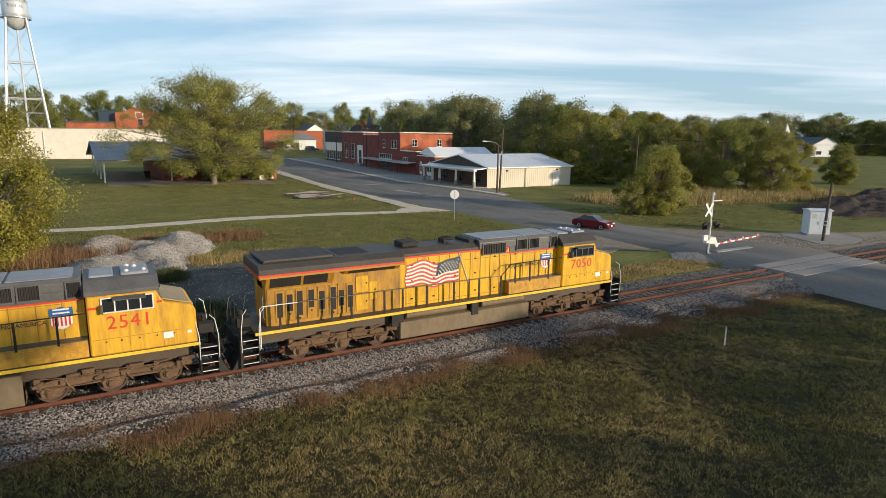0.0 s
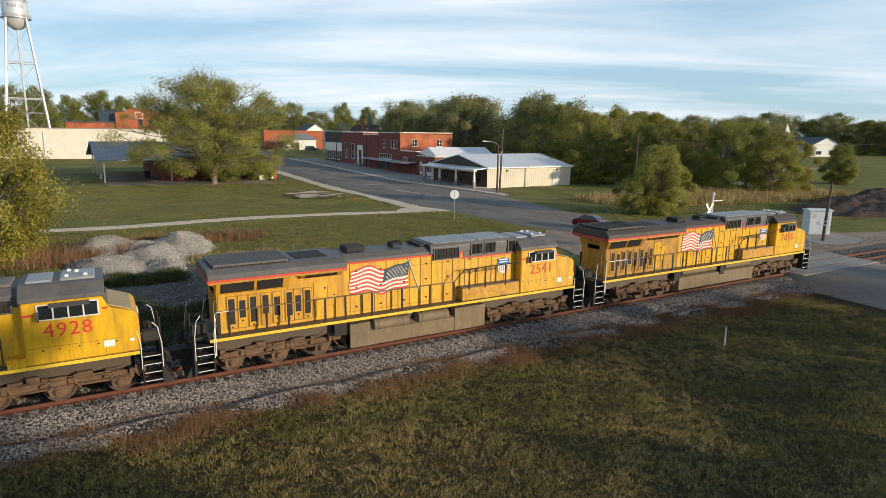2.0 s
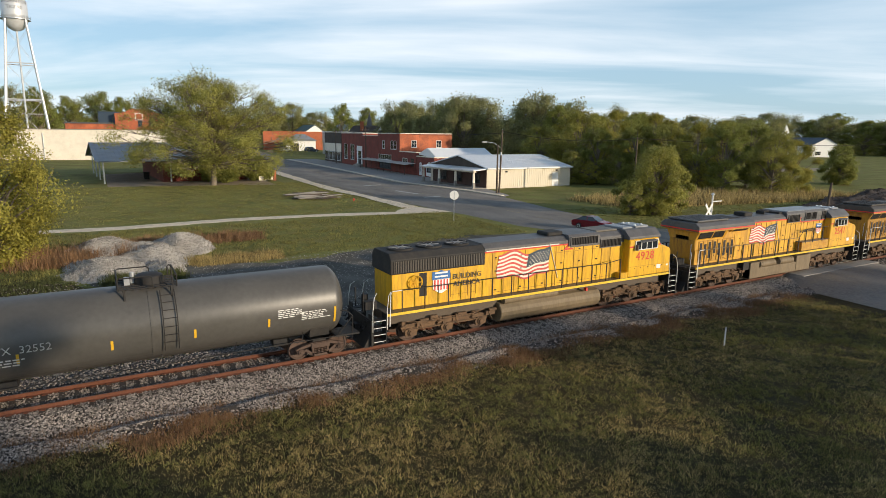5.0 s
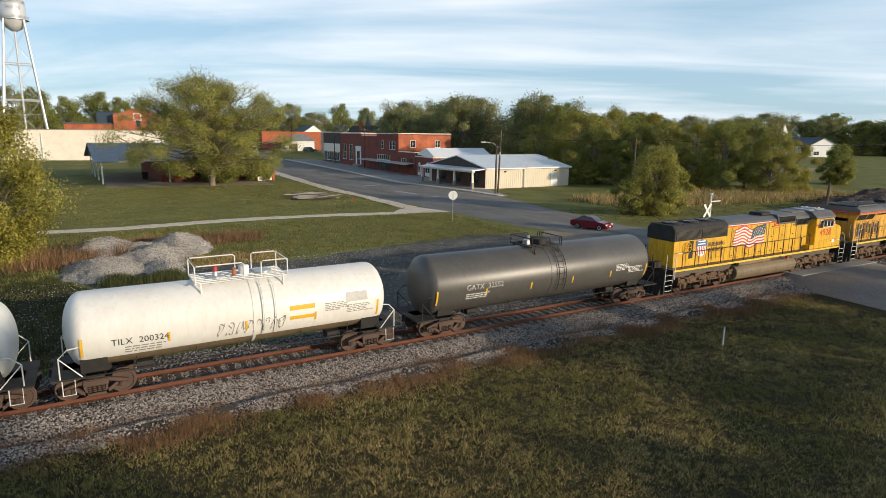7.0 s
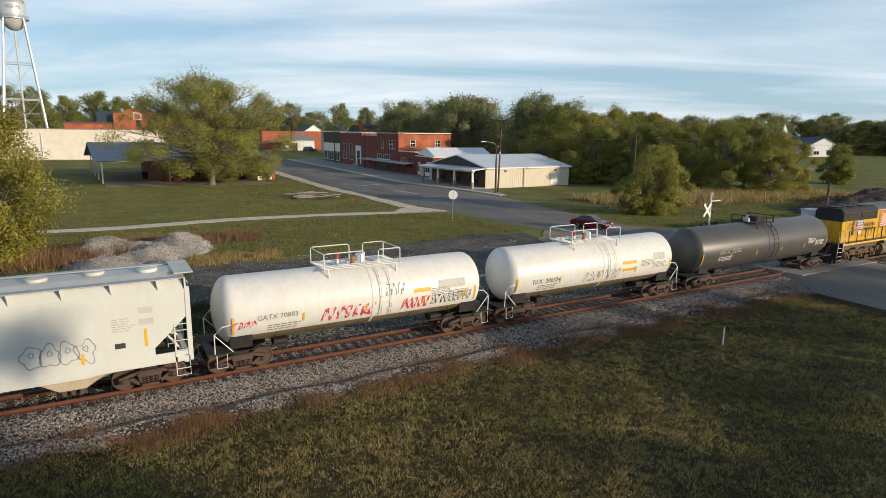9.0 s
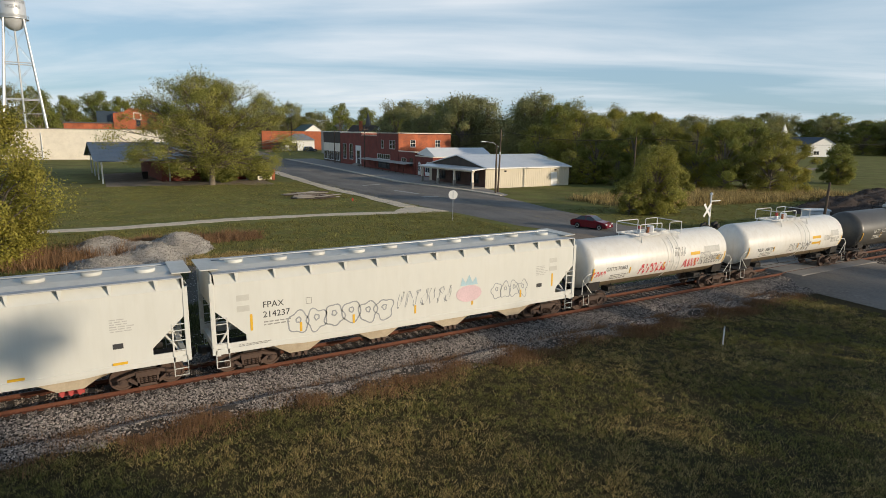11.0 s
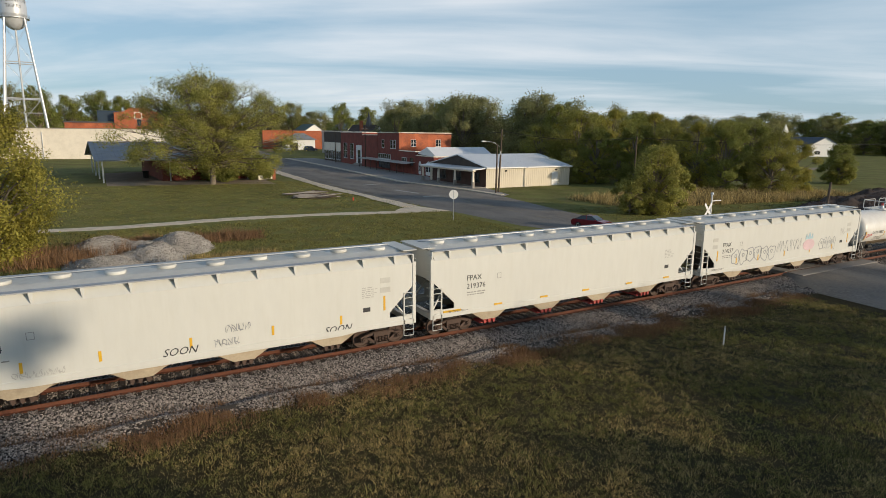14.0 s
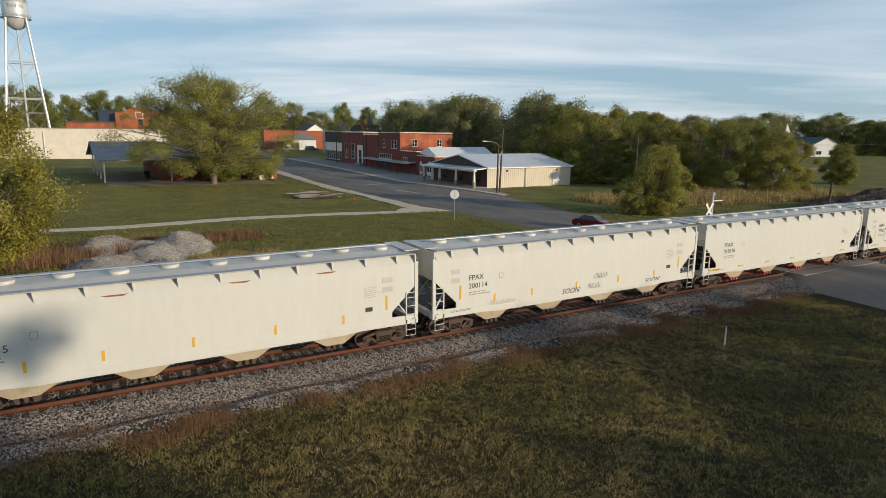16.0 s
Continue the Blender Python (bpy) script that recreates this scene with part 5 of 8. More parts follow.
    for s in (-1, 1):
        part("saddle", Shape().prism([(-1.05, 1.05), (-1.15, 1.6), (-0.9, 1.75), (0.9, 1.75), (1.15, 1.6), (1.05, 1.05)], "x", s * tx - 0.45, s * tx + 0.45), SOOT, t, "black tank saddle")
        part("end_platform", Shape().box(s * (half - 0.1) - 0.55, -1.42, 0.98, s * (half - 0.1) + 0.55, 1.42, 1.05), SOOT, t, "dark end platform")
        for e in (-1, 1):
            g = Shape().tube([(s * (half + 0.15), e * 1.35, 1.05), (s * (half + 0.15), e * 1.38, 1.85), (s * (half - 0.15), e * 1.40, 2.15), (s * (half - 0.75), e * 1.32, 2.2)], 0.026)
            g.tube([(s * (half + 0.15), e * 1.38, 1.85), (s * (half - 0.55), e * 1.38, 1.05)], 0.022)
            part("end_railing", g, rail, t, "tube end railing")
            part("stirrup_step", Shape().tube([(s * (half + 0.1), e * 1.42, 1.0), (s * (half + 0.1), e * 1.45, 0.45), (s * (half - 0.3), e * 1.45, 0.45), (s * (half - 0.3), e * 1.42, 1.0)], 0.02), rail, t)
        freight_end(t, s * (half + 0.1), s)
        part("brake_gear", Shape().box(s * tx - 1.7 * s - 0.3, -0.9, 0.8, s * tx - 1.7 * s + 0.3, -0.3, 1.1), SOOT, t)
    part("side_rod", Shape().tube([(-half + 0.6, -1.38, 1.02), (half - 0.6, -1.38, 1.02)], 0.02).tube([(-half + 0.6, 1.38, 1.02), (half - 0.6, 1.38, 1.02)], 0.02), SOOT, t, "long running rail")
    for x in np.linspace(-half + 2.2, half - 2.2, 5):
        part("rod_hanger", Shape().cyl((x, -1.38, 1.02), (x + 0.2, -0.95, zc - radius * 0.72), 0.018, 6), SOOT, t)
    sk = Shape()
    a0 = np.linspace(2.25, 2.75, 5)
    for x0, x1 in ((-half + 1.0, half - 1.0),):
        pts = [(-math.sin(a) * (radius + 0.008), zc + math.cos(a) * (radius + 0.008)) for a in a0]
        sk.add([(x, y, z) for x in (x0, x1) for y, z in pts], [(i, i + 1, 5 + i + 1, 5 + i) for i in range(4)])
    part("dirty_underside", sk, TANK_TAN if not dark else TANK_BLACK, t, "grimy tan lower shell", normals=False)
    # lettering
    for k, (word, h, x, z, mat) in enumerate(words):
        if word == "bars":
            s = Shape()
            for i in range(4):
                s.prism([(x + i * h * 0.85, z), (x + i * h * 0.85, z + h), (x + i * h * 0.85 + h * 0.62, z + h), (x + i * h * 0.85 + h * 0.62, z)], "y", 0, 0.004)
        else:
            s = text_shape(word, h, (x, 0, z))
        part("lettering", curved(s, radius, zc), mat, t, "painted car lettering")
    small = bar_rows(marks[0], marks[1], 1.6, 3, 0.05, 0.11, 0, 5)
    for a, b, w in ((half - 3.2, zc + 0.1, 1.0), (half - 2.2, zc - 0.1, 1.2)):
        extra = bar_rows(a, b, w, 5, 0.04, 0.08, 0, 8)
        small.add(extra.v, extra.f)
    part("data_lettering", curved(small, radius, zc), LETTER_FADED if not dark else LETTER_WHITE, t, "small faded data lettering", normals=False)
    for x in np.linspace(-half + 0.55, half - 0.75, 5 if not dark else 6):
        st = Shape()
        e = abs(abs(x) - half) < 1.0
        z0, h = (zc - 0.75, 0.75) if e else (zc - 0.55, 0.38)
        st.add([(x + dx, 0, z0 + h * i / 4) for i in range(5) for dx in (0, 0.09)], [(2 * i, 2 * i + 1, 2 * i + 3, 2 * i + 2) for i in range(4)])
        part("reflector", curved(st, radius, zc), REFLECT, t, "yellow reflective strip", normals=False)
    sets = bogie(t, -tx, (-0.89, 0.89), 0.457, False) + bogie(t, tx, (-0.89, 0.89), 0.457, False)
    return t, sets


RUST_ORANGE = material("orange_rust", (0.32, 0.12, 0.05), 0.85, vary=0.3)


def hopper_car(number, upright_marks, gates_red, seed):
    """A long covered hopper: sloping side panels, roof hatches, running boards, chutes and end frames."""
    t = thing("hopper_car", "long pale grey covered hopper car with roof hatches", "hopper car", group="hopper cars of the train")
    h = 9.4
    Y = 1.58
    side = [(-h + 0.02, 2.92), (-h + 0.02, 3.95), (h - 0.02, 3.95), (h - 0.02, 2.92), (h - 1.22, 1.76), (h - 1.22, 1.50), (h - 0.02, 1.50), (h - 0.02, 1.10), (h - 2.4, 1.10)]
    # lower edge with the bays
    base = [(h - 3.6, 1.0)]
    side += base + [(-x, z) for x, z in reversed(base)] + [(-h + 2.4, 1.10), (-h + 0.02, 1.10), (-h + 0.02, 1.50), (-h + 1.22, 1.50), (-h + 1.22, 1.76)]
    for s in (-1, 1):
        part("side_panel", Shape().prism(side, "y", s * Y, s * (Y - 0.06)), HOPPER, t, "smooth pale grey side sheet", bevel=0.008)
        part("side_sill", Shape().box(-h, min(s * (Y + 0.03), s * (Y - 0.1)), 1.08, h, max(s * (Y + 0.03), s * (Y - 0.1)), 1.30), HOPPER, t, "straight side sill", bevel=0.01)
        # notch infill, back in the shade
        part("top_chord", Shape().box(-h, min(s * (Y + 0.02), s * (Y - 0.05)), 3.93, h, max(s * (Y + 0.02), s * (Y - 0.05)), 3.98), HOPPER, t)
        # sloping roof shoulder
        rs = Shape().prism([(s * (Y + 0.01), 3.97), (s * 1.26, 4.40), (s * 1.20, 4.40), (s * (Y - 0.06), 3.97)], "x", -h + 0.1, h - 0.1)
        part("roof_shoulder", rs, HOPPER, t, "sloping grey roof shoulder")
        for x in np.linspace(-h + 0.95, h - 0.95, 12):
            part("roof_gusset", Shape().prism([(s * (Y + 0.0), 4.02), (s * 1.55, 4.39), (s * 1.25, 4.39)], "x", x - 0.012, x + 0.012).prism([(x - 0.03, 4.03), (x + 0.03, 4.03), (x + 0.075, 4.39), (x - 0.075, 4.39)], "y", s * (Y + 0.002), s * (Y - 0.02)), HOPPER, t, "pale roof bracket")
        part("roof_edge", Shape().box(-h + 0.05, min(s * 1.60, s * 1.20), 4.39, h - 0.05, max(s * 1.60, s * 1.20), 4.43), BOARD_GREY, t, "flat roof edge walkway")
    part("roof", Shape().prism([(-1.22, 4.38), (-0.6, 4.50), (0.6, 4.50), (1.22, 4.38)], "x", -h + 0.05, h - 0.05), HOPPER_ROOF, t, "grey steel roof")
    hz = 4.50
    for i, x in enumerate(np.linspace(-h + 1.2, h - 1.2, 10)):
        part("hatch", Shape().lathe([(0, 0.36), (0.08, 0.38), (0.12, 0.36), (0.15, 0.22), (0.16, 0.02)], (x, -0.15 if i % 2 else 0.15, hz), "z", 14), HOPPER_ROOF if i % 3 else HOPPER, t, "round roof hatch", smooth=40)
    part("hatch_bar", Shape().box(-h + 0.6, -0.04, 4.66, h - 0.6, 0.04, 4.70), STEEL, t)
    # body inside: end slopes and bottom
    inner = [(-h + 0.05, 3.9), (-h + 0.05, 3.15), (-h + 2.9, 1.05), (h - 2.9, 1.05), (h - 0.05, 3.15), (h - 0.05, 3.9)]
    # dark colour stands for the shade under the slopes
    part("slope_sheet", Shape().prism(inner, "y", -Y + 0.07, Y - 0.07), SLOPE_SHADE, t, "sloping end sheet")
    for s in (-1, 1):
        part("end_panel", Shape().box(s * h - 0.05, -Y, 3.0, s * h + 0.01, Y, 4.4), HOPPER, t, "grey end bulkhead")
    # chutes
    xs = (-5.98, -2.25, 1.6, 5.4)
    for x in xs:
        part("hopper_chute", Shape().add([(x - 1.55, -1.35, 1.06), (x + 1.55, -1.35, 1.06), (x + 1.55, 1.35, 1.06), (x - 1.55, 1.35, 1.06), (x - 0.45, -0.6, 0.42), (x + 0.45, -0.6, 0.42), (x + 0.45, 0.6, 0.42), (x - 0.45, 0.6, 0.42)],
                                         [(0, 1, 5, 4), (1, 2, 6, 5), (2, 3, 7, 6), (3, 0, 4, 7), (4, 5, 6, 7)]), CHUTE, t, "dusty beige discharge chute")
        side_ch = Shape().prism([(x - 1.15, 1.08), (x + 1.15, 1.08), (x + 0.42, 0.62), (x - 0.42, 0.62)], "y", -1.50, -1.40)
        part("chute_face", side_ch, CHUTE, t, "beige chute side")
        g = Shape().box(x - 0.42, -1.2, 0.34, x + 0.42, 0.7, 0.46)
        for k in (-0.28, 0.0, 0.28):
            g.prism([(x + k - 0.10, 0.60), (x + k + 0.10, 0.60), (x + k + 0.03, 0.40), (x + k - 0.03, 0.40)], "y", -1.48, -1.2)
        part("outlet_gate", g, GATE_RED if gates_red else WHEEL_RUST, t, "red outlet gate" if gates_red else "rusty outlet gate")
    part("centre_sill", Shape().box(-h + 1.5, -0.25, 0.72, h - 1.5, 0.25, 1.02), SOOT, t)
    # end frames with ladders
    for s in (-1, 1):
        for e in (-1, 1):
            x, y = s * (h + 0.03), e * (Y + 0.03)
            part("corner_post", Shape().box(x - 0.09, min(y, y - e * 0.12), 1.08, x + 0.09, max(y, y - e * 0.12), 4.05), HOPPER, t, "ladder corner post", bevel=0.01)
            stile = s * (h - 0.5)
            lad = part("ladder", Shape().box(stile - 0.03, min(y, y - e * 0.05), 1.1, stile + 0.03, max(y, y - e * 0.05), 2.62), HOPPER, t, "grey side ladder")
            for z in (1.55, 1.95, 2.35, 2.6):
                part("rung", Shape().cyl((s * (h - 0.5), y, z), (s * h, y, z), 0.02, 6), HOPPER, lad)
            for z in np.arange(1.4, 4.3, 0.4):
                part("end_rung", Shape().cyl((x + s * 0.05, y, z), (x + s * 0.05, y - e * 0.5, z), 0.018, 6), HOPPER, lad)
            stp = Shape().tube([(s * (h - 0.52), y, 1.1), (s * (h - 0.52), y, 0.52), (s * (h - 0.02), y, 0.52), (s * (h - 0.02), y, 1.1)], 0.022).cyl((s * (h - 0.5), y, 0.8), (s * h, y, 0.8), 0.018, 6)
            part("stirrup_step", stp, HOPPER, t, "stirrup step")
        for e in (-1, 1):
            part("end_brace", Shape().cyl((s * (h - 0.1), e * 1.2, 1.2), (s * (h - 1.0), e * 0.9, 2.4), 0.05, 6), HOPPER, t)
        part("end_sill", Shape().box(min(s * h, s * (h - 0.2)), -Y, 1.02, max(s * h, s * (h - 0.2)), Y, 1.32), HOPPER, t, "end sill")
        part("roof_end_platform", Shape().box(s * h - 0.35, -1.2, 4.50, s * h + 0.35, 1.2, 4.54), HOPPER_ROOF, t, "grated end platform")
        freight_end(t, s * h, s)
    part("brake_cylinder", Shape().cyl((h - 1.3, -0.5, 1.6), (h - 0.8, -0.5, 1.6), 0.2, 12), SOOT, t)
    # lettering
    y = -Y - 0.006
    part("lettering", text_shape("FPAX", 0.26, (-h + 1.92, y, 2.80)), LETTER_BLACK, t, "black reporting mark")
    if len(number) > 1:
        part("car_number", text_shape(number, 0.26, (-h + 1.92, y, 2.38)), LETTER_BLACK, t, "black car number")
    else:
        for i in range(5):
            part("number_bar", Shape().box(-h + 1.94 + i * 0.2, y, 2.38, -h + 2.06 + i * 0.2, y + 0.004, 2.64), LETTER_BLACK, t)
        part("car_number", text_shape(number, 0.26, (-h + 2.94, y, 2.38)), LETTER_BLACK, t, "black car number")
    b = bar_rows(-h + 1.95, 2.16, 1.1, 2, 0.05, 0.12, y, seed)
    c = bar_rows(h - 2.6, 3.05, 0.7, 6, 0.04, 0.09, y, seed + 1)
    part("faint_lettering", c, PALE_PRINT, t, "faint grey data lettering", normals=False)["kind"] = "stuff"
    d = bar_rows(-h + 0.9, 1.36, 1.3, 2, 0.03, 0.06, y - 0.03, seed + 4)
    b.add(d.v, d.f)
    part("data_lettering", b, LETTER_FADED, t, "small grey data lettering", normals=False)["kind"] = "stuff"
    sq = Shape().box(-h + 3.75, y, 2.72, -h + 4.0, y + 0.005, 2.74).box(-h + 3.75, y, 2.98, -h + 4.0, y + 0.005, 3.0).box(-h + 3.75, y, 2.72, -h + 3.77, y + 0.005, 3.0).box(-h + 3.98, y, 2.72, -h + 4.0, y + 0.005, 3.0)
    part("stencil_box", sq, LETTER_FADED, t)
    if upright_marks:
        for x in (-h + 1.45, -h + 3.5, -h + 5.9, -h + 9.0, -h + 12.2, -h + 15.2, h - 1.5):
            tall = x in (-h + 1.45, h - 1.5)
            part("reflector", Shape().box(x - 0.05, y - 0.004, 1.9 if tall else 1.55, x + 0.05, y + 0.004, 2.6 if tall else 1.95), REFLECT, t, "yellow reflective strip")
        for i in range(2):
            for x0 in (h - 1.7, -h + 0.9):
                part("patch_panel", Shape().box(x0, y - 0.004, 2.75 + i * 0.45, x0 + 0.5, y + 0.004, 3.0 + i * 0.45), HOPPER_ROOF, t, "grey painted-out patch")
    else:
        for x in (-h + 0.6, -h + 3.6, -h + 6.6, -h + 9.6, -h + 13.0, h - 2.6):
            part("reflector", Shape().box(x, y - 0.03, 1.33, x + (1.0 if x < -h + 1 else 0.5), y + 0.004, 1.42), REFLECT, t, "yellow reflective strip")
    part("stencil_panel", Shape().box(h - 2.55, y - 0.003, 1.95, h - 2.2, y + 0.004, 2.15), LETTER_BLACK, t, "black stencil panel")
    sets = bogie(t, -h + 1.45, (-0.87, 0.87), 0.457, False) + bogie(t, h - 1.45, (-0.87, 0.87), 0.457, False)
    return t, sets


TRAIN = []      # thing, wheelsets, place along the track at 8 s
lead = ge_loco("7050", YELLOW, True, ROOF_SOOTY, -9.6, -10.1, YELLOW_SOOTED)
TRAIN.append((*lead, 93.32))
second = ge_loco("2541", YELLOW_WORN, False, rear_paint=YELLOW_DUSTY)
TRAIN.append((*second, 71.0))
third = emd_loco("4928", YELLOW)
TRAIN.append((*third, 49.95))
TRAIN.append((*tank_car("black tank car with top platform and yellow strips", TANK_BLACK, 7.85, 1.52, [("GATX  32552", 0.27, -5.6, 2.30, LETTER_WHITE)], (-5.6, 2.05), True), 30.92))
TRAIN.append((*tank_car("white tank car with railed platform and tan grime", TANK_WHITE, 6.5, 1.45, [("TILX  200324", 0.245, -4.95, 2.06, LETTER_BLACK)], (-4.5, 1.9)), 14.75))
TRAIN.append((*tank_car("white tank car with red graffiti tags", TANK_WHITE, 6.5, 1.45, [("GATX 70883", 0.22, -4.95, 2.22, LETTER_FADED)], (-4.5, 1.9)), 0.38))
for k, (num, upright, red) in enumerate((("214237", True, False), ("219376", False, True), ("200114", True, False), ("5", True, False))):
    TRAIN.append((*hopper_car(num, upright, red, 11 + k), -16.62 - 19.82 * k))

# spray-painted tags
for car_, spots in ((TRAIN[4][0], ((1.75, 2.50, 1.1, 0.20), (1.75, 2.08, 1.05, 0.16))), (TRAIN[5][0], ((2.35, 2.52, 0.9, 0.2), (5.0, 2.0, 0.28, 0.3)))):
    for x, z, w, h in spots:
        q = Shape().add([(x + w * i / 4, 0, z + h * j / 3) for i in range(5) for j in range(4)], [(i * 4 + j, i * 4 + j + 4, i * 4 + j + 5, i * 4 + j + 1) for i in range(4) for j in range(3)])
        part("placard", curved(q, 1.45, 2.48), REFLECT, car_, "yellow warning placard", normals=False)
for car_, x, w in ((TRAIN[4][0], 4.3, 1.0), (TRAIN[5][0], 3.7, 1.5)):
    q = Shape().add([(x + w * i / 4, 0, 2.55 + 0.42 * j / 3) for i in range(5) for j in range(4)], [(i * 4 + j, i * 4 + j + 4, i * 4 + j + 5, i * 4 + j + 1) for i in range(4) for j in range(3)])
    part("data_panel", curved(q, 1.45, 2.48), PALE_PRINT, car_, "grey stencilled data panel", normals=False)
tilx, gatx, tagged_hopper = TRAIN[4][0], TRAIN[5][0], TRAIN[6][0]
part("graffiti", curved(scribble(4, -1.2, 1.6, 1.75, 2.35, 0, 8, 0.02), 1.45, 2.48), LETTER_FADED, tilx, "thin black graffiti scrawl", normals=False)["kind"] = "stuff"
part("graffiti", curved(scribble(9, -2.2, 0.4, 1.75, 2.35, 0, 7, 0.035), 1.45, 2.48), SPRAY_RED, gatx, "red graffiti letters", normals=False)["kind"] = "stuff"
part("graffiti", curved(scribble(18, -6.0, -5.0, 1.95, 2.25, 0, 4, 0.025), 1.45, 2.48), SPRAY_RED, gatx, "small red graffiti tag", normals=False)["kind"] = "stuff"
part("graffiti", curved(scribble(12, 1.7, 3.2, 1.75, 2.3, 0, 5, 0.035), 1.45, 2.48), SPRAY_RED, gatx, "red graffiti letters", normals=False)["kind"] = "stuff"
part("graffiti", curved(scribble(15, 3.3, 5.6, 1.8, 2.3, 0, 9, 0.02), 1.45, 2.48), LETTER_BLACK, gatx, "black graffiti script", normals=False)["kind"] = "stuff"
part("graffiti", curved(scribble(21, 0.9, 1.9, 2.55, 3.1, 0, 4, 0.02), 1.45, 2.48), LETTER_FADED, gatx, "black graffiti script", normals=False)["kind"] = "stuff"
part("graffiti", bubble(31, -6.4, -1.6, 1.55, 2.5, -1.588, 6), SPRAY_GREY, tagged_hopper, "grey outlined graffiti letters", normals=False)["kind"] = "stuff"
part("graffiti", scribble(35, -1.4, 1.6, 1.9, 2.7, -1.588, 7, 0.02), SPRAY_GREY, tagged_hopper, "thin grey graffiti", normals=False)["kind"] = "stuff"
part("graffiti", bubble(37, 4.0, 6.2, 1.65, 2.45, -1.588, 4, 0.022), SPRAY_GREY, tagged_hopper, "grey outlined graffiti letters", normals=False)["kind"] = "stuff"
part("graffiti", Shape().prism([(2.6 + 0.75 * math.cos(a), 2.15 + 0.42 * math.sin(a)) for a in np.linspace(0, 6.0, 18)], "y", -1.592, -1.586), SPRAY_PINK, tagged_hopper, "pink graffiti blob")
part("graffiti", Shape().prism([(2.1, 2.58), (2.2, 3.0), (2.4, 2.7), (2.6, 3.1), (2.8, 2.7), (3.0, 2.98), (3.1, 2.58)], "y", -1.592, -1.586), SPRAY_CYAN, tagged_hopper, "pale blue graffiti crown")

soon_car, last_car = TRAIN[8][0], TRAIN[9][0]
for x_, z_, h_ in ((-1.45, 1.33, 0.30), (5.0, 1.22, 0.30)):
    part("graffiti", text_shape("SOON", h_, (x_, -1.588, z_), slant=0.35, spread=1.0), LETTER_BLACK, soon_car, "black spray-painted word")
for x_, z_, seed_ in ((0.9, 1.95, 41), (0.45, 1.40, 42)):
    part("graffiti", scribble(seed_, x_, x_ + 1.0, z_, z_ + 0.32, -1.588, 4, 0.012, 3.5), SPRAY_GREY, soon_car, "thin grey scrawled tag", normals=False)["kind"] = "stuff"
part("graffiti", scribble(43, -6.2, -4.6, 1.35, 1.6, -1.588, 7, 0.014, 3.0), PALE_PRINT, soon_car, "faint grey scrawled tag", normals=False)["kind"] = "stuff"
for x_ in (-3.4, 1.0, 4.6):
    part("rust_streak", Shape().prism([(x_, 4.0), (x_ + 0.9, 4.0), (x_ + 0.7, 3.93), (x_ + 0.15, 3.95)], "y", -1.606, -1.59), RUST_ORANGE, last_car, "orange rust along the roof chord")


# ---- the town ----
def window_on(parent, x, y, z, w, h, face, mat_frame, panes=(2, 2), name="window"):
    """A sash window on a wall facing -x or -y: recessed glass, frame, bars and sill. (x, y) is its lower left corner on the wall."""
    gl, fr = Shape(), Shape()
    t = 0.07

    def put(s, a0, b0, a1, b1, d0, d1):
        if face == "x":
            s.box(x + d0, y + a0, z + b0, x + d1, y + a1, z + b1)
        else:
            s.box(x + a0, y + d0, z + b0, x + a1, y + d1, z + b1)
    put(gl, 0, 0, w, h, -0.03, 0.02)
    for a0, b0, a1, b1 in ((-t, -t, 0, h + t), (w, -t, w + t, h + t), (0, -t, w, 0), (0, h, w, h + t)):
        put(fr, a0, b0, a1, b1, -0.09, 0.02)
    for i in range(1, panes[0]):
        put(fr, w * i / panes[0] - 0.035, 0, w * i / panes[0] + 0.035, h, -0.06, -0.02)
    for i in range(1, panes[1]):
        put(fr, 0, h * i / panes[1] - 0.035, w, h * i / panes[1] + 0.035, -0.07, -0.02)
    put(fr, -0.15, -t - 0.08, w + 0.15, -t, -0.16, 0.02)
    win = part(name, gl, WINDOW, parent, "dark glazed window")
    part("window_frame", fr, mat_frame, win, "pale painted frame")
    return win


def walls(x0, y0, x1, y1, h, t=0.35, parapet=0.0):
    """Four walls with thickness and a roof slab inside them."""
    s = Shape().box(x0, y0, -0.1, x1, y0 + t, h).box(x0, y1 - t, -0.1, x1, y1, h).box(x0, y0 + t, -0.1, x0 + t, y1 - t, h).box(x1 - t, y0 + t, -0.1, x1, y1 - t, h)
    return s


def brick_shop(name, label, s0, s1, depth, h, mat, cap=True):
    b = thing(name, label, "building", (70.5, 120, 0), -4, group="shops along the street")
    part("wall", walls(0, s0, depth, s1, h), mat, b)
    part("flat_roof", Shape().box(0.3, s0 + 0.3, h - 0.9, depth - 0.3, s1 - 0.3, h - 0.7), RUSTY_ROOF, b, "flat grey roof")
    if cap:
        part("coping", Shape().box(-0.14, s0 - 0.05, h, 0.45, s1 + 0.05, h + 0.22).box(0.45, s0 - 0.12, h, depth, s0 + 0.42, h + 0.22), CREAM, b, "pale stone coping")
    return b


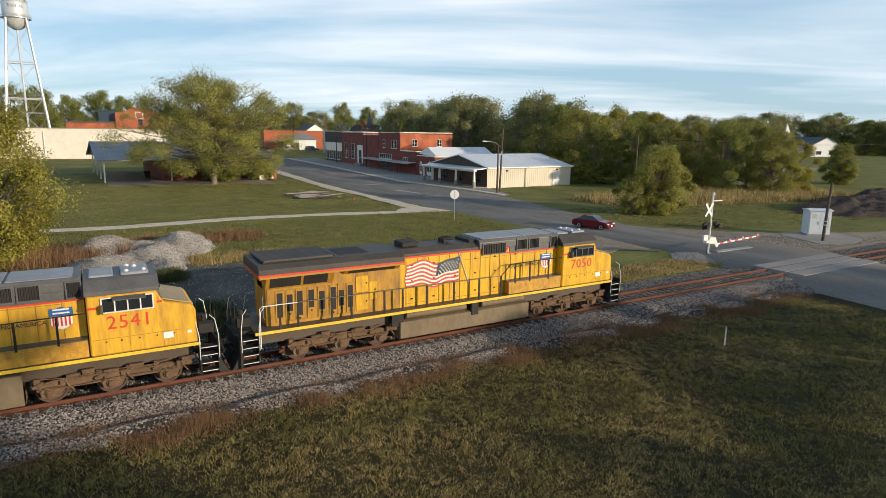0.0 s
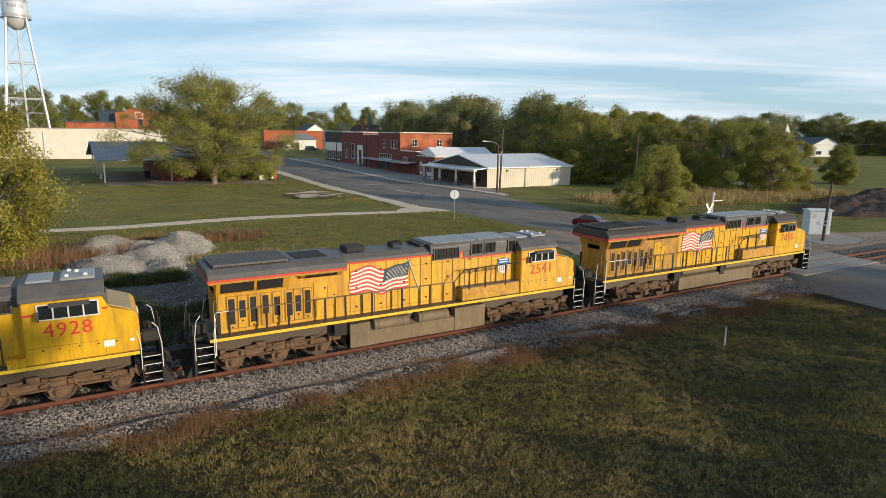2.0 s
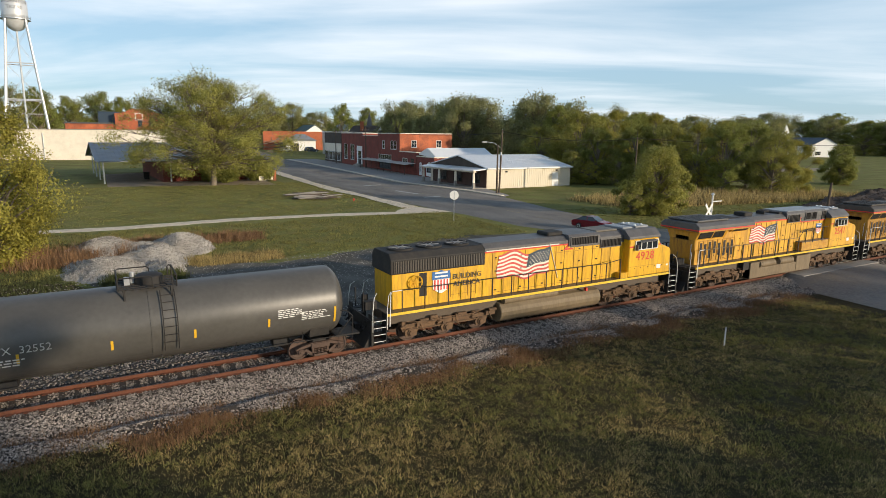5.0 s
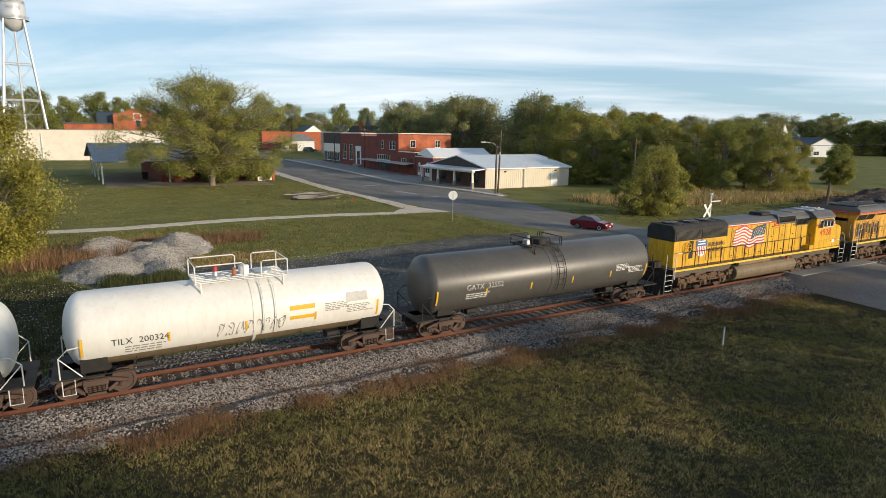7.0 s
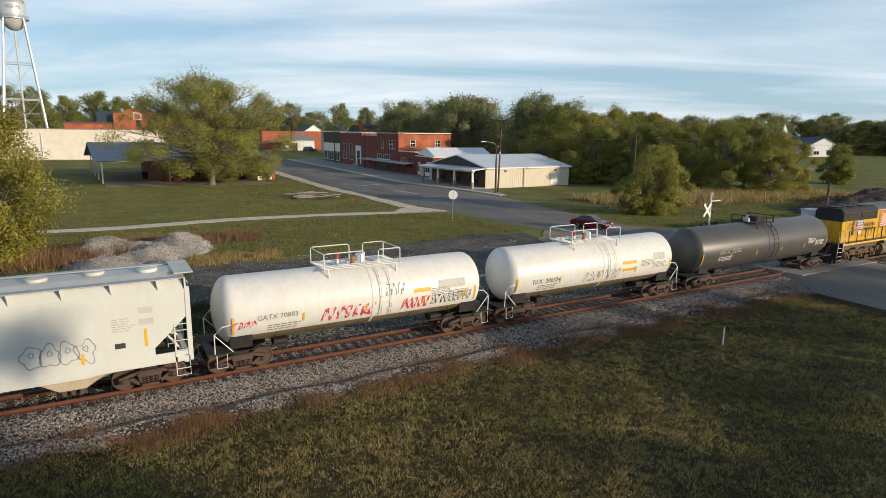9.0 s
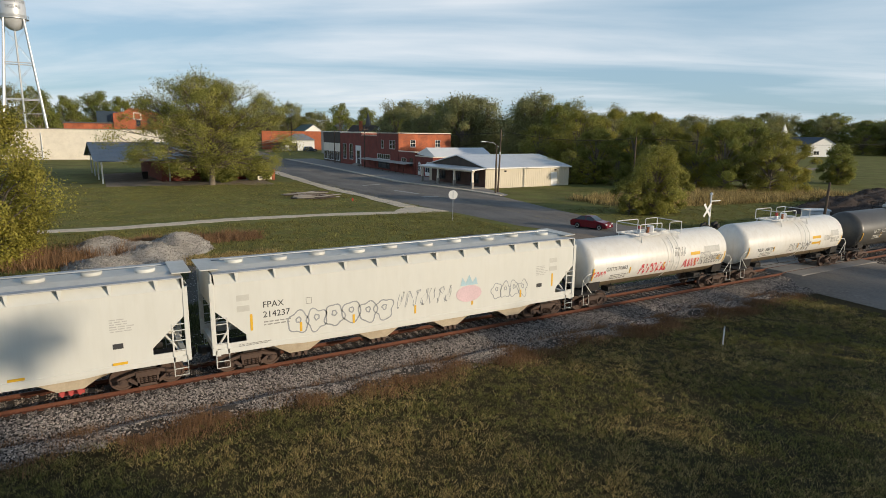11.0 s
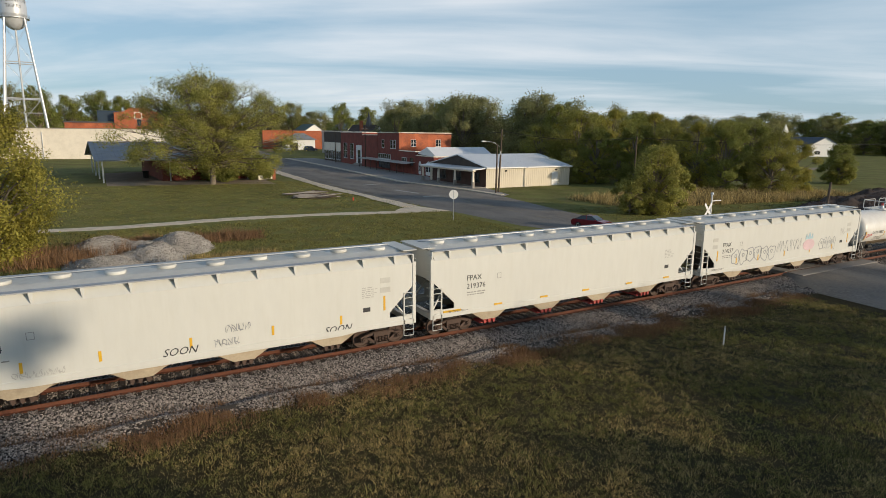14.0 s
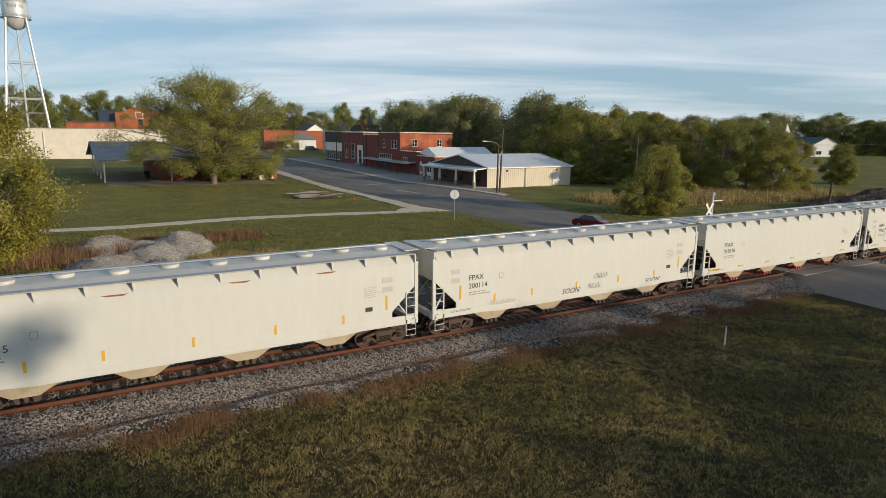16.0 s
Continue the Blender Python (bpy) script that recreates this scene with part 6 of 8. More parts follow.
# arched shop with a white tin roof
arch = brick_shop("arched_shop", "low red brick shop with arched white windows", 8.0, 18.7, 16, 4.9, BRICK)
part("gable_roof", Shape().prism([(8.0, 5.0), (13.5, 7.2), (18.9, 5.6), (18.9, 5.4), (8.0, 4.8)], "x", 0.6, 17), METAL_ROOF, arch, "white tin roof")
for s, w, h in ((9.2, 3.4, 3.8), (15.4, 1.6, 3.6)):
    prof = [(s, 0.3), (s + w, 0.3), (s + w, h - w / 2)] + [(s + w / 2 + w / 2 * math.cos(a), h - w / 2 + w / 2 * math.sin(a)) for a in np.linspace(0.3, 2.84, 7)] + [(s, h - w / 2)]
    d = part("arched_door", Shape().prism(prof, "x", -0.06, 0.02), WHITE_PAINT, arch, "white arched opening")
    part("door_glass", Shape().box(-0.09, s + 0.3, 1.2, -0.05, s + w / 2 - 0.15, h - w * 0.4).box(-0.09, s + w / 2 + 0.15, 1.2, -0.05, s + w - 0.3, h - w * 0.4), WINDOW, d)

# low brick front and the two-storey shop beside it
low = brick_shop("low_shop", "low dark red brick shop front", 18.9, 30.4, 14, 5.8, BRICK)
window_on(low, 0, 25.0, 2.6, 3.2, 1.5, "x", WHITE_PAINT, (2, 1))
window_on(low, 0, 20.6, 2.4, 1.8, 1.8, "x", DARK_WOOD)
tall = brick_shop("two_storey_shop", "two-storey red brick shop with white sash windows", 30.6, 47.8, 16, 10.6, BRICK)
# brighter brick over the side wall: its sunlight is put into the colour
part("side_wall_face", Shape().box(0.05, 30.55, 5.0, 16, 30.6, 10.5), BRICK_BRIGHT, tall, "orange-red brick side wall, sunlight put into its colour")
for s in (33.0, 35.4, 42.2):
    window_on(tall, 0, s, 6.4, 1.7, 2.2, "x", WHITE_PAINT, (1, 2))
window_on(tall, 0, 37.0, 3.3, 10.2, 1.3, "x", WHITE_PAINT, (6, 1))
window_on(tall, 0, 37.4, 0.7, 9.2, 1.6, "x", DARK_WOOD, (4, 1))
for x in (3.6, 11.2):
    window_on(tall, x, 30.55, 7.0, 1.4, 1.8, "y", WHITE_PAINT)
aw = thing("awning", "pale tin awning on posts over the pavement", "awning", (70.5, 120, 0), -4)
part("awning_sheet", Shape().prism([(-2.9, 2.75), (-2.9, 2.85), (0, 3.15), (0, 3.05)], "y", 19.5, 58), HOPPER_ROOF, aw, "pale corrugated sheet")
for s in np.linspace(20.5, 57, 8):
    part("awning_post", Shape().cyl((-2.7, s, 0.05), (-2.7, s, 2.8), 0.07, 8), DARK_WOOD, aw)
gapw = brick_shop("brick_annex", "dark red brick side building", 48.0, 62.0, 12, 9.9, BRICK)
red2 = brick_shop("red_hall", "two-storey dark red brick hall with tall windows", 62.2, 86.0, 18, 10.6, BRICK)
for s in (71.5, 79.0):
    window_on(red2, 0, s, 2.0, 3.6, 5.0, "x", WHITE_PAINT, (2, 2))
part("door_arch", Shape().box(-0.1, 62.9, 0.4, 0.02, 68.4, 6.6), WHITE_PAINT, red2, "white door surround")
part("door", Shape().box(-0.14, 64.0, 0.4, -0.09, 66.8, 5.0), WINDOW, red2, "dark double door")
st = Shape()
for i in range(5):
    st.box(-0.4 * (5 - i), 62.6, 0, -0.4 * (4 - i), 69, 0.17 * (i + 1))
part("front_steps", st, CONCRETE, red2, "concrete front steps")
grey = brick_shop("grey_shop", "two-storey dark grey shop with pale band", 86.2, 109, 16, 10.9, DARK_WOOD)
part("pale_band", Shape().box(-0.08, 86.6, 4.0, 0.02, 108.6, 7.0), CREAM, grey, "cream sign band")
for s in (87.6, 93.0, 98.4, 103.6):
    window_on(grey, 0, s, 0.9, 4.2, 2.9, "x", WHITE_PAINT, (2, 1))

# metal workshop with a porch
shop = thing("metal_workshop", "beige metal workshop with white roof and porch", "building", (66.6, 98.6, 0), 1.5)
part("wall", walls(0, 0, 22, 22, 3.95, 0.2), METAL_SIDING, shop)
ribs = Shape()
for i in range(44):
    ribs.box(0.25 + i * 0.5, -0.035, 0.05, 0.33 + i * 0.5, 0.0, 3.92)
tagged(part("siding_ribs", ribs, METAL_SIDING, shop, "raised siding ribs"), kind="stuff")
part("roof", Shape().prism([(-0.5, 3.9), (-0.5, 4.08), (10.5, 6.35), (22.5, 4.08), (22.5, 3.9), (10.5, 6.15)], "x", -0.2, 22.3), METAL_ROOF, shop, "white ribbed metal roof")
for x0 in (0.0, 21.8):
    part("gable", Shape().prism([(0, 3.95), (10.5, 6.15), (22, 3.95)], "x", x0, x0 + 0.2), DARK_WOOD, shop, "dark gable end")
part("fascia", Shape().box(-0.2, -0.56, 3.86, 22.3, -0.5, 4.10), WHITE_PAINT, shop, "white eave trim")
part("door", Shape().box(17.0, -0.07, 0.05, 18.6, 0.0, 2.9), WHITE_PAINT, shop, "white steel door")
for x0 in (4.6, 17.9):
    part("wall_lamp", Shape().box(x0, -0.2, 3.2, x0 + 0.4, 0, 3.5), SOOT, shop)
roof_ribs = Shape()
for i in range(45):
    roof_ribs.prism([(-0.5, 4.08), (-0.5, 4.12), (10.5, 6.39), (10.5, 6.35)], "x", -0.1 + i * 0.5, -0.05 + i * 0.5)
tagged(part("roof_ribs", roof_ribs, METAL_ROOF, shop, "raised roof ribs"), kind="stuff")
part("porch_roof", Shape().prism([(-3.4, 3.55), (-3.4, 3.75), (0, 4.05), (0, 3.85)], "y", -0.2, 21), METAL_ROOF, shop, "white porch roof")
part("porch_floor", Shape().box(-3.3, 0, 0.0, 0, 21, 0.25), CONCRETE, shop, "concrete porch floor")
for y in (0.4, 7.0, 13.5, 20.2):
    part("porch_post", Shape().box(-3.1, y - 0.25, 0.2, -2.6, y + 0.25, 1.3), CONCRETE, shop, "stone post base")
    part("porch_post", Shape().add([(-3.05, y - 0.2, 1.3), (-2.65, y - 0.2, 1.3), (-2.65, y + 0.2, 1.3), (-3.05, y + 0.2, 1.3), (-3.0, y - 0.13, 3.6), (-2.72, y - 0.13, 3.6), (-2.72, y + 0.13, 3.6), (-3.0, y + 0.13, 3.6)], [(0, 1, 5, 4), (1, 2, 6, 5), (2, 3, 7, 6), (3, 0, 4, 7), (0, 1, 2, 3), (4, 5, 6, 7)]), CREAM, shop, "cream tapered post")
for y in (2.2, 9.0, 15.0):
    window_on(shop, -0.065, y, 1.0, 3.0, 1.9, "x", DARK_WOOD, (2, 1))
part("porch_wall", Shape().box(-0.06, 0.0, 0.25, -0.004, 20.8, 3.85), BRICK_DARK, shop, "dark brown brick wall under the porch")
part("porch_beam", Shape().box(-3.2, -0.1, 3.30, -2.6, 20.8, 3.56), METAL_SIDING, shop, "beige porch beam")
part("sign_board", Shape().box(-0.14, 8.0, 3.0, -0.04, 11.0, 3.7), CREAM, shop, "cream sign board")

# long cream wall, brick house front behind it
hall = thing("cream_hall", "long low cream stucco hall with parapet", "building", (0, 0, 0))
part("wall", Shape().prism([(-75, 277), (-21, 263.5), (32, 249), (32, 266), (-20, 285), (-75, 298)], "z", -0.1, 10.9), CREAM, hall)
part("coping", Shape().prism([(-75, 276.7), (-21, 263.2), (32.2, 248.7), (32.2, 250), (-20, 265), (-75, 278.5)], "z", 10.9, 11.15), CONCRETE, hall, "grey parapet coping")
part("downpipe", Shape().cyl((-15.8, 261.8, 0), (-15.8, 261.8, 9.6), 0.12, 8), STEEL, hall)
brickl = thing("brick_warehouse", "orange brick warehouse front with stepped parapet", "building", (8.2, 283, 0), -10)
part("wall", Shape().prism([(0, 0), (0, 17.6), (4, 18.2), (6, 19.6), (12, 19.6), (14, 18.2), (17.5, 17.6), (17.5, 0)], "y", 0, 14), BRICK_BRIGHT, brickl)
for x in (8.4, 12.6):
    window_on(brickl, x, 0, 12.5, 1.4, 3.0, "y", DARK_WOOD)
part("emblem_panel", Shape().box(7.4, -0.06, 15.0, 10.4, 0, 18.0), CREAM, brickl, "pale square panel")
part("emblem_inset", Shape().box(7.8, -0.1, 15.4, 10.0, -0.05, 17.6), BRICK_BRIGHT, brickl)
part("annex", Shape().box(-18, 1, 0, 0, 14, 13.4), BRICK_BRIGHT, brickl, "lower brick annex")
part("annex_roof", Shape().box(-18.4, 0.6, 13.4, 0.2, 14, 13.9), ROOF_GREY, brickl, "dark annex roof")
part("annex_side", Shape().box(-6.5, 3, 13.9, 0.0, 14, 18.4), NAVY, brickl, "dark blue upper block")

# open shed behind the large tree
shed = thing("open_shed", "open-sided timber shed with tin gable roof", "shed", (1.2, 139.4, 0), 3)
part("roof", Shape().prism([(-0.8, 4.35), (-0.8, 4.55), (17.5, 8.0), (37.6, 4.55), (37.6, 4.35), (17.5, 7.75)], "x", -1.4, 29), RUSTY_ROOF, shed, "grey corrugated tin roof")
shed_ribs = Shape()
for i in range(38):
    shed_ribs.prism([(-0.8, 4.55), (-0.8, 4.62), (17.5, 8.07), (17.5, 8.0)], "x", -1.3 + i * 0.8, -1.22 + i * 0.8)
tagged(part("roof_ribs", shed_ribs, RUSTY_ROOF, shed, "raised tin ribs"), kind="stuff")
part("gable", Shape().prism([(2, 4.9), (17.5, 7.75), (35, 4.9)], "x", -0.7, -0.6), DARK_WOOD, shed, "dark timber gable")
for x in (0, 12.5):
    for y in (0, 12, 24, 36.6):
        part("post", Shape().box(x - 0.14, y - 0.14, 0, x + 0.14, y + 0.14, 4.5), HOPPER, shed, "pale timber post")
part("wall", Shape().box(11, 0.4, 0, 28.6, 0.6, 4.4).box(11, 0.6, 0, 11.2, 34, 4.4).box(11, 33.8, 0, 28.6, 34, 4.4), BRICK, shed, "dark red enclosed end")
patch("shed_floor", ragged([(2, 131), (32, 125)], [(2, 172), (34, 172)], 0.8, 2.5), 0.02, DIRT, "bare dusty ground under the shed and tree", "ground")
bin_ = thing("waste_bin", "black plastic wheeled waste bin", "bin", (9.6, 150, 0))
part("bin_body", Shape().prism([(-0.5, 0.1), (-0.6, 1.5), (0.6, 1.5), (0.5, 0.1)], "y", -0.5, 0.5), SOOT, bin_, bevel=0.04)
part("bin_lid", Shape().box(-0.65, -0.6, 1.5, 0.65, 0.6, 1.62), SOOT, bin_, bevel=0.03)
slab = thing("low_sign", "low pale stone sign beside the pavement", "sign", (32.6, 136, 0), 8)
part("slab", Shape().box(-1.6, -0.15, 0.1, 1.6, 0.15, 1.0), CREAM, slab, bevel=0.03)
part("lettering", Shape().box(-1.2, -0.165, 0.55, 1.0, -0.15, 0.75), LETTER_FADED, slab, "grey lettering bar")
part("brick_pier", Shape().box(1.7, -0.3, 0, 2.3, 0.3, 2.3), BRICK_BRIGHT, slab, "red brick pier", bevel=0.02)


def water_tower():
    t = thing("water_tower", "silver water tower on four braced legs", "water tower", (-22.8, 300, 0), 4)
    z0 = 50.0
    part("tank", Shape().lathe([(z0 - 1.2, 0.05), (z0 - 0.9, 1.3), (z0, 2.7), (z0 + 1.4, 3.7), (z0 + 3.6, 4.45), (z0 + 10, 4.45), (z0 + 12.6, 2.6), (z0 + 14, 0.1)], (0, 0, 0), "z", 32), SILVER, t, "round silver tank", smooth=40)
    part("catwalk", Shape().lathe([(z0 + 3.2, 4.4), (z0 + 3.2, 5.2), (z0 + 3.35, 5.2), (z0 + 3.35, 4.4)], (0, 0, 0), "z", 32), STEEL, t, "round catwalk")
    rail = Shape()
    for zz in (z0 + 4.0, z0 + 4.5):
        rail.tube([(5.15 * math.cos(a), 5.15 * math.sin(a), zz) for a in np.linspace(0, 2 * math.pi, 33)], 0.06)
    part("catwalk_rail", rail, STEEL, t)
    for k in range(4):
        a = math.pi / 4 + k * math.pi / 2
        part("leg", Shape().tube([(4.6 * math.cos(a), 4.6 * math.sin(a), z0 + 3.4), (11.6 * math.cos(a), 11.6 * math.sin(a), 0)], 0.40, 10), SILVER, t, "tapering tubular leg")
    def leg_r(z):
        return 4.6 + (11.6 - 4.6) * (z0 + 3.4 - z) / (z0 + 3.4)
    for z in (17, 22.5, 36.5):
        for k in range(4):
            a, b = math.pi / 4 + k * math.pi / 2, math.pi / 4 + (k + 1) * math.pi / 2
            r = leg_r(z)
            part("strut", Shape().cyl((r * math.cos(a), r * math.sin(a), z), (r * math.cos(b), r * math.sin(b), z), 0.22 if z > 20 else 0.05, 6), SILVER, t)
    for k in range(4):
        a, b = math.pi / 4 + k * math.pi / 2, math.pi / 4 + (k + 1) * math.pi / 2
        for za, zb in ((36.5, 22.5), (22.5, 6), (50, 36.5)):
            ra, rb = leg_r(za), leg_r(zb)
            part("tie_rod", Shape().cyl((ra * math.cos(a), ra * math.sin(a), za), (rb * math.cos(b), rb * math.sin(b), zb), 0.05, 5).cyl((ra * math.cos(b), ra * math.sin(b), za), (rb * math.cos(a), rb * math.sin(a), zb), 0.05, 5), STEEL, t)
    part("riser_pipe", Shape().cyl((0, 0, 0), (0, 0, z0), 0.35, 10), SILVER, t, "central riser pipe")
    for words, z, h in (("THORNTON", z0 + 9.0, 1.25), ("TIGERS", z0 + 6.8, 1.25)):
        s = text_shape(words, h, (0, 0, z))
        xs = [v[0] for v in s.v]
        mid = (max(xs) + min(xs)) / 2
        out = Shape()
        for x, y, zz in s.v:
            a = (x - mid) / 4.6 - math.pi / 2 + 0.02
            out.v.append((4.48 * math.cos(a), 4.48 * math.sin(a), zz))
        out.f = list(s.f)
        part("lettering", out, LETTER_BLACK, t, "black tower lettering")


water_tower()


def gabled_house(label, at, turn, w, d, h, ridge, wall_mat, roof_mat):
    t = thing("house", label, "house", at, turn, group="houses of the town")
    part("wall", Shape().prism([(0, 0), (0, h), (w / 2, ridge - 0.15), (w, h), (w, 0)], "y", 0, d), wall_mat, t)
    part("roof", Shape().prism([(-0.5, h - 0.25), (-0.5, h), (w / 2, ridge + 0.1), (w + 0.5, h), (w + 0.5, h - 0.25), (w / 2, ridge - 0.2)], "y", -0.6, d + 0.6), roof_mat, t, "gabled roof")
    for x in (w * 0.18, w * 0.62):
        window_on(t, x, 0, 1.2, w * 0.18, 1.9, "y", WHITE_PAINT)
    for k in range(3):
        window_on(t, 0, d * (0.12 + 0.3 * k), 1.2, 1.3, 1.9, "x", WHITE_PAINT)
    return t


church = gabled_house("white timber church with dark hipped roof", (356, 197, 0), -28, 17, 38, 6.4, 11.0, WHITE_PAINT, NAVY)
part("wing", Shape().prism([(20, 0), (20, 6.2), (29, 10), (38, 6.2), (38, 0)], "x", 15, 30), WHITE_PAINT, church, "white side wing")
part("wing_roof", Shape().prism([(19.4, 5.9), (19.4, 6.3), (29, 10.3), (38.6, 6.3), (38.6, 5.9), (29, 9.9)], "x", 15, 30.6), NAVY, church, "dark wing roof")
part("steeple", Shape().box(2, 30, 8, 5, 33, 13).add([(1.8, 29.8, 13), (5.2, 29.8, 13), (5.2, 33.2, 13), (1.8, 33.2, 13), (3.5, 31.5, 19)], [(0, 1, 4), (1, 2, 4), (2, 3, 4), (3, 0, 4)]), WHITE_PAINT, church, "white pointed steeple")
roofed = gabled_house("white house with brown roof among trees", (118, 275, 0), 30, 13, 16, 9.5, 14.5, WHITE_PAINT, DARK_WOOD)
part("steeple", Shape().add([(5, 5, 12), (8, 5, 12), (8, 8, 12), (5, 8, 12), (6.5, 6.5, 21.5)], [(0, 1, 4), (1, 2, 4), (2, 3, 4), (3, 0, 4)]), ROOF_GREY, roofed, "dark pointed steeple")
part("chimney", Shape().box(2.5, 8, 11, 3.8, 9.3, 16.5), BRICK_BRIGHT, roofed, "brick chimney")
gabled_house("grey house with green roof", (118, 395, 0), 10, 22, 16, 9, 16, HOPPER, material_cache("dull_green", (0.10, 0.15, 0.13)))
gabled_house("grey house with brown roof", (150, 400, 0), 20, 18, 16, 9, 17, HOPPER, RUSTY_ROOF)
far_row = thing("brick_row", "long low orange brick row across the side street", "building", (92, 386, 0), -12)
part("wall", walls(0, 0, 62, 16, 11.5), BRICK_BRIGHT, far_row)
part("roof", Shape().box(0.3, 0.3, 10.6, 61.7, 15.7, 10.8), RUSTY_ROOF, far_row)
window_on(far_row, 10, 0, 1.2, 5, 3.6, "y", WHITE_PAINT, (3, 1))
garage = thing("white_garage", "small white garage with hipped grey roof", "building", (100, 362, 0), -12)
part("wall", walls(0, 0, 17, 10, 6.2), WHITE_PAINT, garage)
part("roof", Shape().add([(-1, -1, 6.2), (18, -1, 6.2), (18, 11, 6.2), (-1, 11, 6.2), (6, 5, 10), (11, 5, 10)], [(0, 1, 5, 4), (1, 2, 5), (2, 3, 4, 5), (3, 0, 4), (0, 1, 2, 3)]), RUSTY_ROOF, garage, "hipped grey roof")
part("opening", Shape().box(2, -0.06, 0, 7, 0.02, 4.4), SOOT, garage, "dark garage opening")
panel = thing("grey_shed", "grey metal shed wall beside the shops", "building", (104, 300, 0), -6)
part("wall", walls(0, 0, 26, 12, 11.0), STEEL, panel)
part("roof_trim", Shape().box(-0.3, -0.3, 11.0, 26.3, 12.3, 11.5), METAL_ROOF, panel, "white roof trim")


# ---- signals, signs, poles ----
def crossing_signal():
    t = thing("crossing_signal", "white level crossing signal with lowered striped gate", "crossing signal", (46.28, 33.42, 0.0))
    part("base", Shape().lathe([(0, 0.32), (0.25, 0.3), (0.45, 0.16)], (0, 0, 0.02), "z", 12), CONCRETE, t, "weathered base")
    part("mast", Shape().cyl((0, 0, 0.1), (0, 0, 5.6), 0.075, 10), HANDRAIL_WHITE, t, "white steel mast")
    part("bell", Shape().lathe([(5.55, 0.05), (5.6, 0.14), (5.72, 0.12), (5.8, 0.02)], (0, 0, 0), "z", 10), STEEL, t)
    part("top_arm", Shape().box(0.05, -0.05, 4.98, 1.25, 0.05, 5.06), HANDRAIL_WHITE, t, "short white arm")
    for s in (-1, 1):
        b = Shape()
        a = radians(45) * s
        c, d = math.cos(a), math.sin(a)
        ux, uz = c, d
        wx, wz = -d, c
        for k0, k1 in ((-0.78, 0.78),):
            v = []
            for y in (-0.14 - 0.01 * s, -0.12 - 0.01 * s):
                for p, q in ((k0, -0.12), (k1, -0.12), (k1, 0.12), (k0, 0.12)):
                    v.append((-0.55 + (ux * p + wx * q) * 0.8, y, 4.28 + uz * p + wz * q))
            b.add(v, [(0, 1, 2, 3), (7, 6, 5, 4), (0, 1, 5, 4), (1, 2, 6, 5), (2, 3, 7, 6), (3, 0, 4, 7)])
        part("crossbuck_blade", b, WHITE_PAINT, t, "white crossbuck blade")
    part("bracket", Shape().cyl((-0.6, -0.1, 4.28), (0, 0, 4.28), 0.04, 6), STEEL, t)
    part("light_bar", Shape().cyl((-1.2, -0.02, 2.9), (1.5, -0.02, 2.85), 0.05, 8), SOOT, t, "black lamp crossarm")
    for x, y in ((-1.0, -0.2), (-0.25, 0.2), (0.6, -0.2), (1.2, 0.2)):
        l = part("signal_lamp", Shape().cyl((x, y - 0.06, 2.85), (x, y + 0.06, 2.85), 0.30, 16), SOOT, t, "black round signal lamp")
        part("lamp_hood", Shape().cyl((x, y, 2.85), (x, y + (0.35 if y > 0 else -0.35), 2.85), 0.17, 12), SOOT, l)
    part("gate_housing", Shape().box(-0.45, -0.35, 1.25, 0.5, 0.3, 1.85).prism([(0.5, 1.8), (1.0, 1.0), (0.75, 0.85), (0.3, 1.25)], "y", -0.3, 0.1), HANDRAIL_WHITE, t, "white gate mechanism housing", bevel=0.05)
    part("counterweight", Shape().box(-1.35, -0.45, 1.65, -0.75, -0.25, 2.15).box(-0.9, -0.4, 1.4, -0.3, -0.3, 1.65), HANDRAIL_WHITE, t, "white counterweight", bevel=0.03)
    for i in range(12):
        x0 = 0.7 + i * 0.52
        part("gate_arm", Shape().box(x0, -0.22, 1.12 + i * 0.025, x0 + 0.52, -0.16, 1.26 + i * 0.025), GATE_ARM_RED if i % 2 else WHITE_PAINT, t, "red arm band" if i % 2 else "white arm band")
    for x, z in ((2.7, 1.4), (4.5, 1.5), (6.7, 1.6)):
        part("arm_lamp", Shape().cyl((x, -0.19, z - 0.08), (x, -0.19, z + 0.08), 0.07, 8), WHITE_PAINT, t)
    part("cable", Shape().tube([(-0.35, -0.2, 1.3), (-0.6, -0.2, 0.9), (-0.3, -0.1, 0.3), (0, -0.1, 0.1)], 0.025), SOOT, t)


GATE_ARM_RED = material("gate_red", (0.6, 0.06, 0.05), 0.5, vary=0.1)
crossing_signal()
mound = Shape()
n = 28
mv = [(46.3, 33.4, 0.32)]
for rr, zz in ((1.0, 0.30), (2.1, 0.18), (3.4, -0.02)):
    mv += [(46.3 + rr * 1.1 * math.cos(2 * math.pi * i / n) * random.uniform(0.9, 1.1), 33.4 + rr * 0.9 * math.sin(2 * math.pi * i / n) * random.uniform(0.9, 1.1), zz) for i in range(n)]
mf = [(0, 1 + i, 1 + (i + 1) % n) for i in range(n)]
for k in range(2):
    mf += [(1 + k * n + i, 1 + (k + 1) * n + i, 1 + (k + 1) * n + (i + 1) % n, 1 + k * n + (i + 1) % n) for i in range(n)]
tagged(part("gravel_mound", Shape().add(mv, mf), CONCRETE, smooth=60), "low mound of gravel round the signal", "gravel", kind="structure")

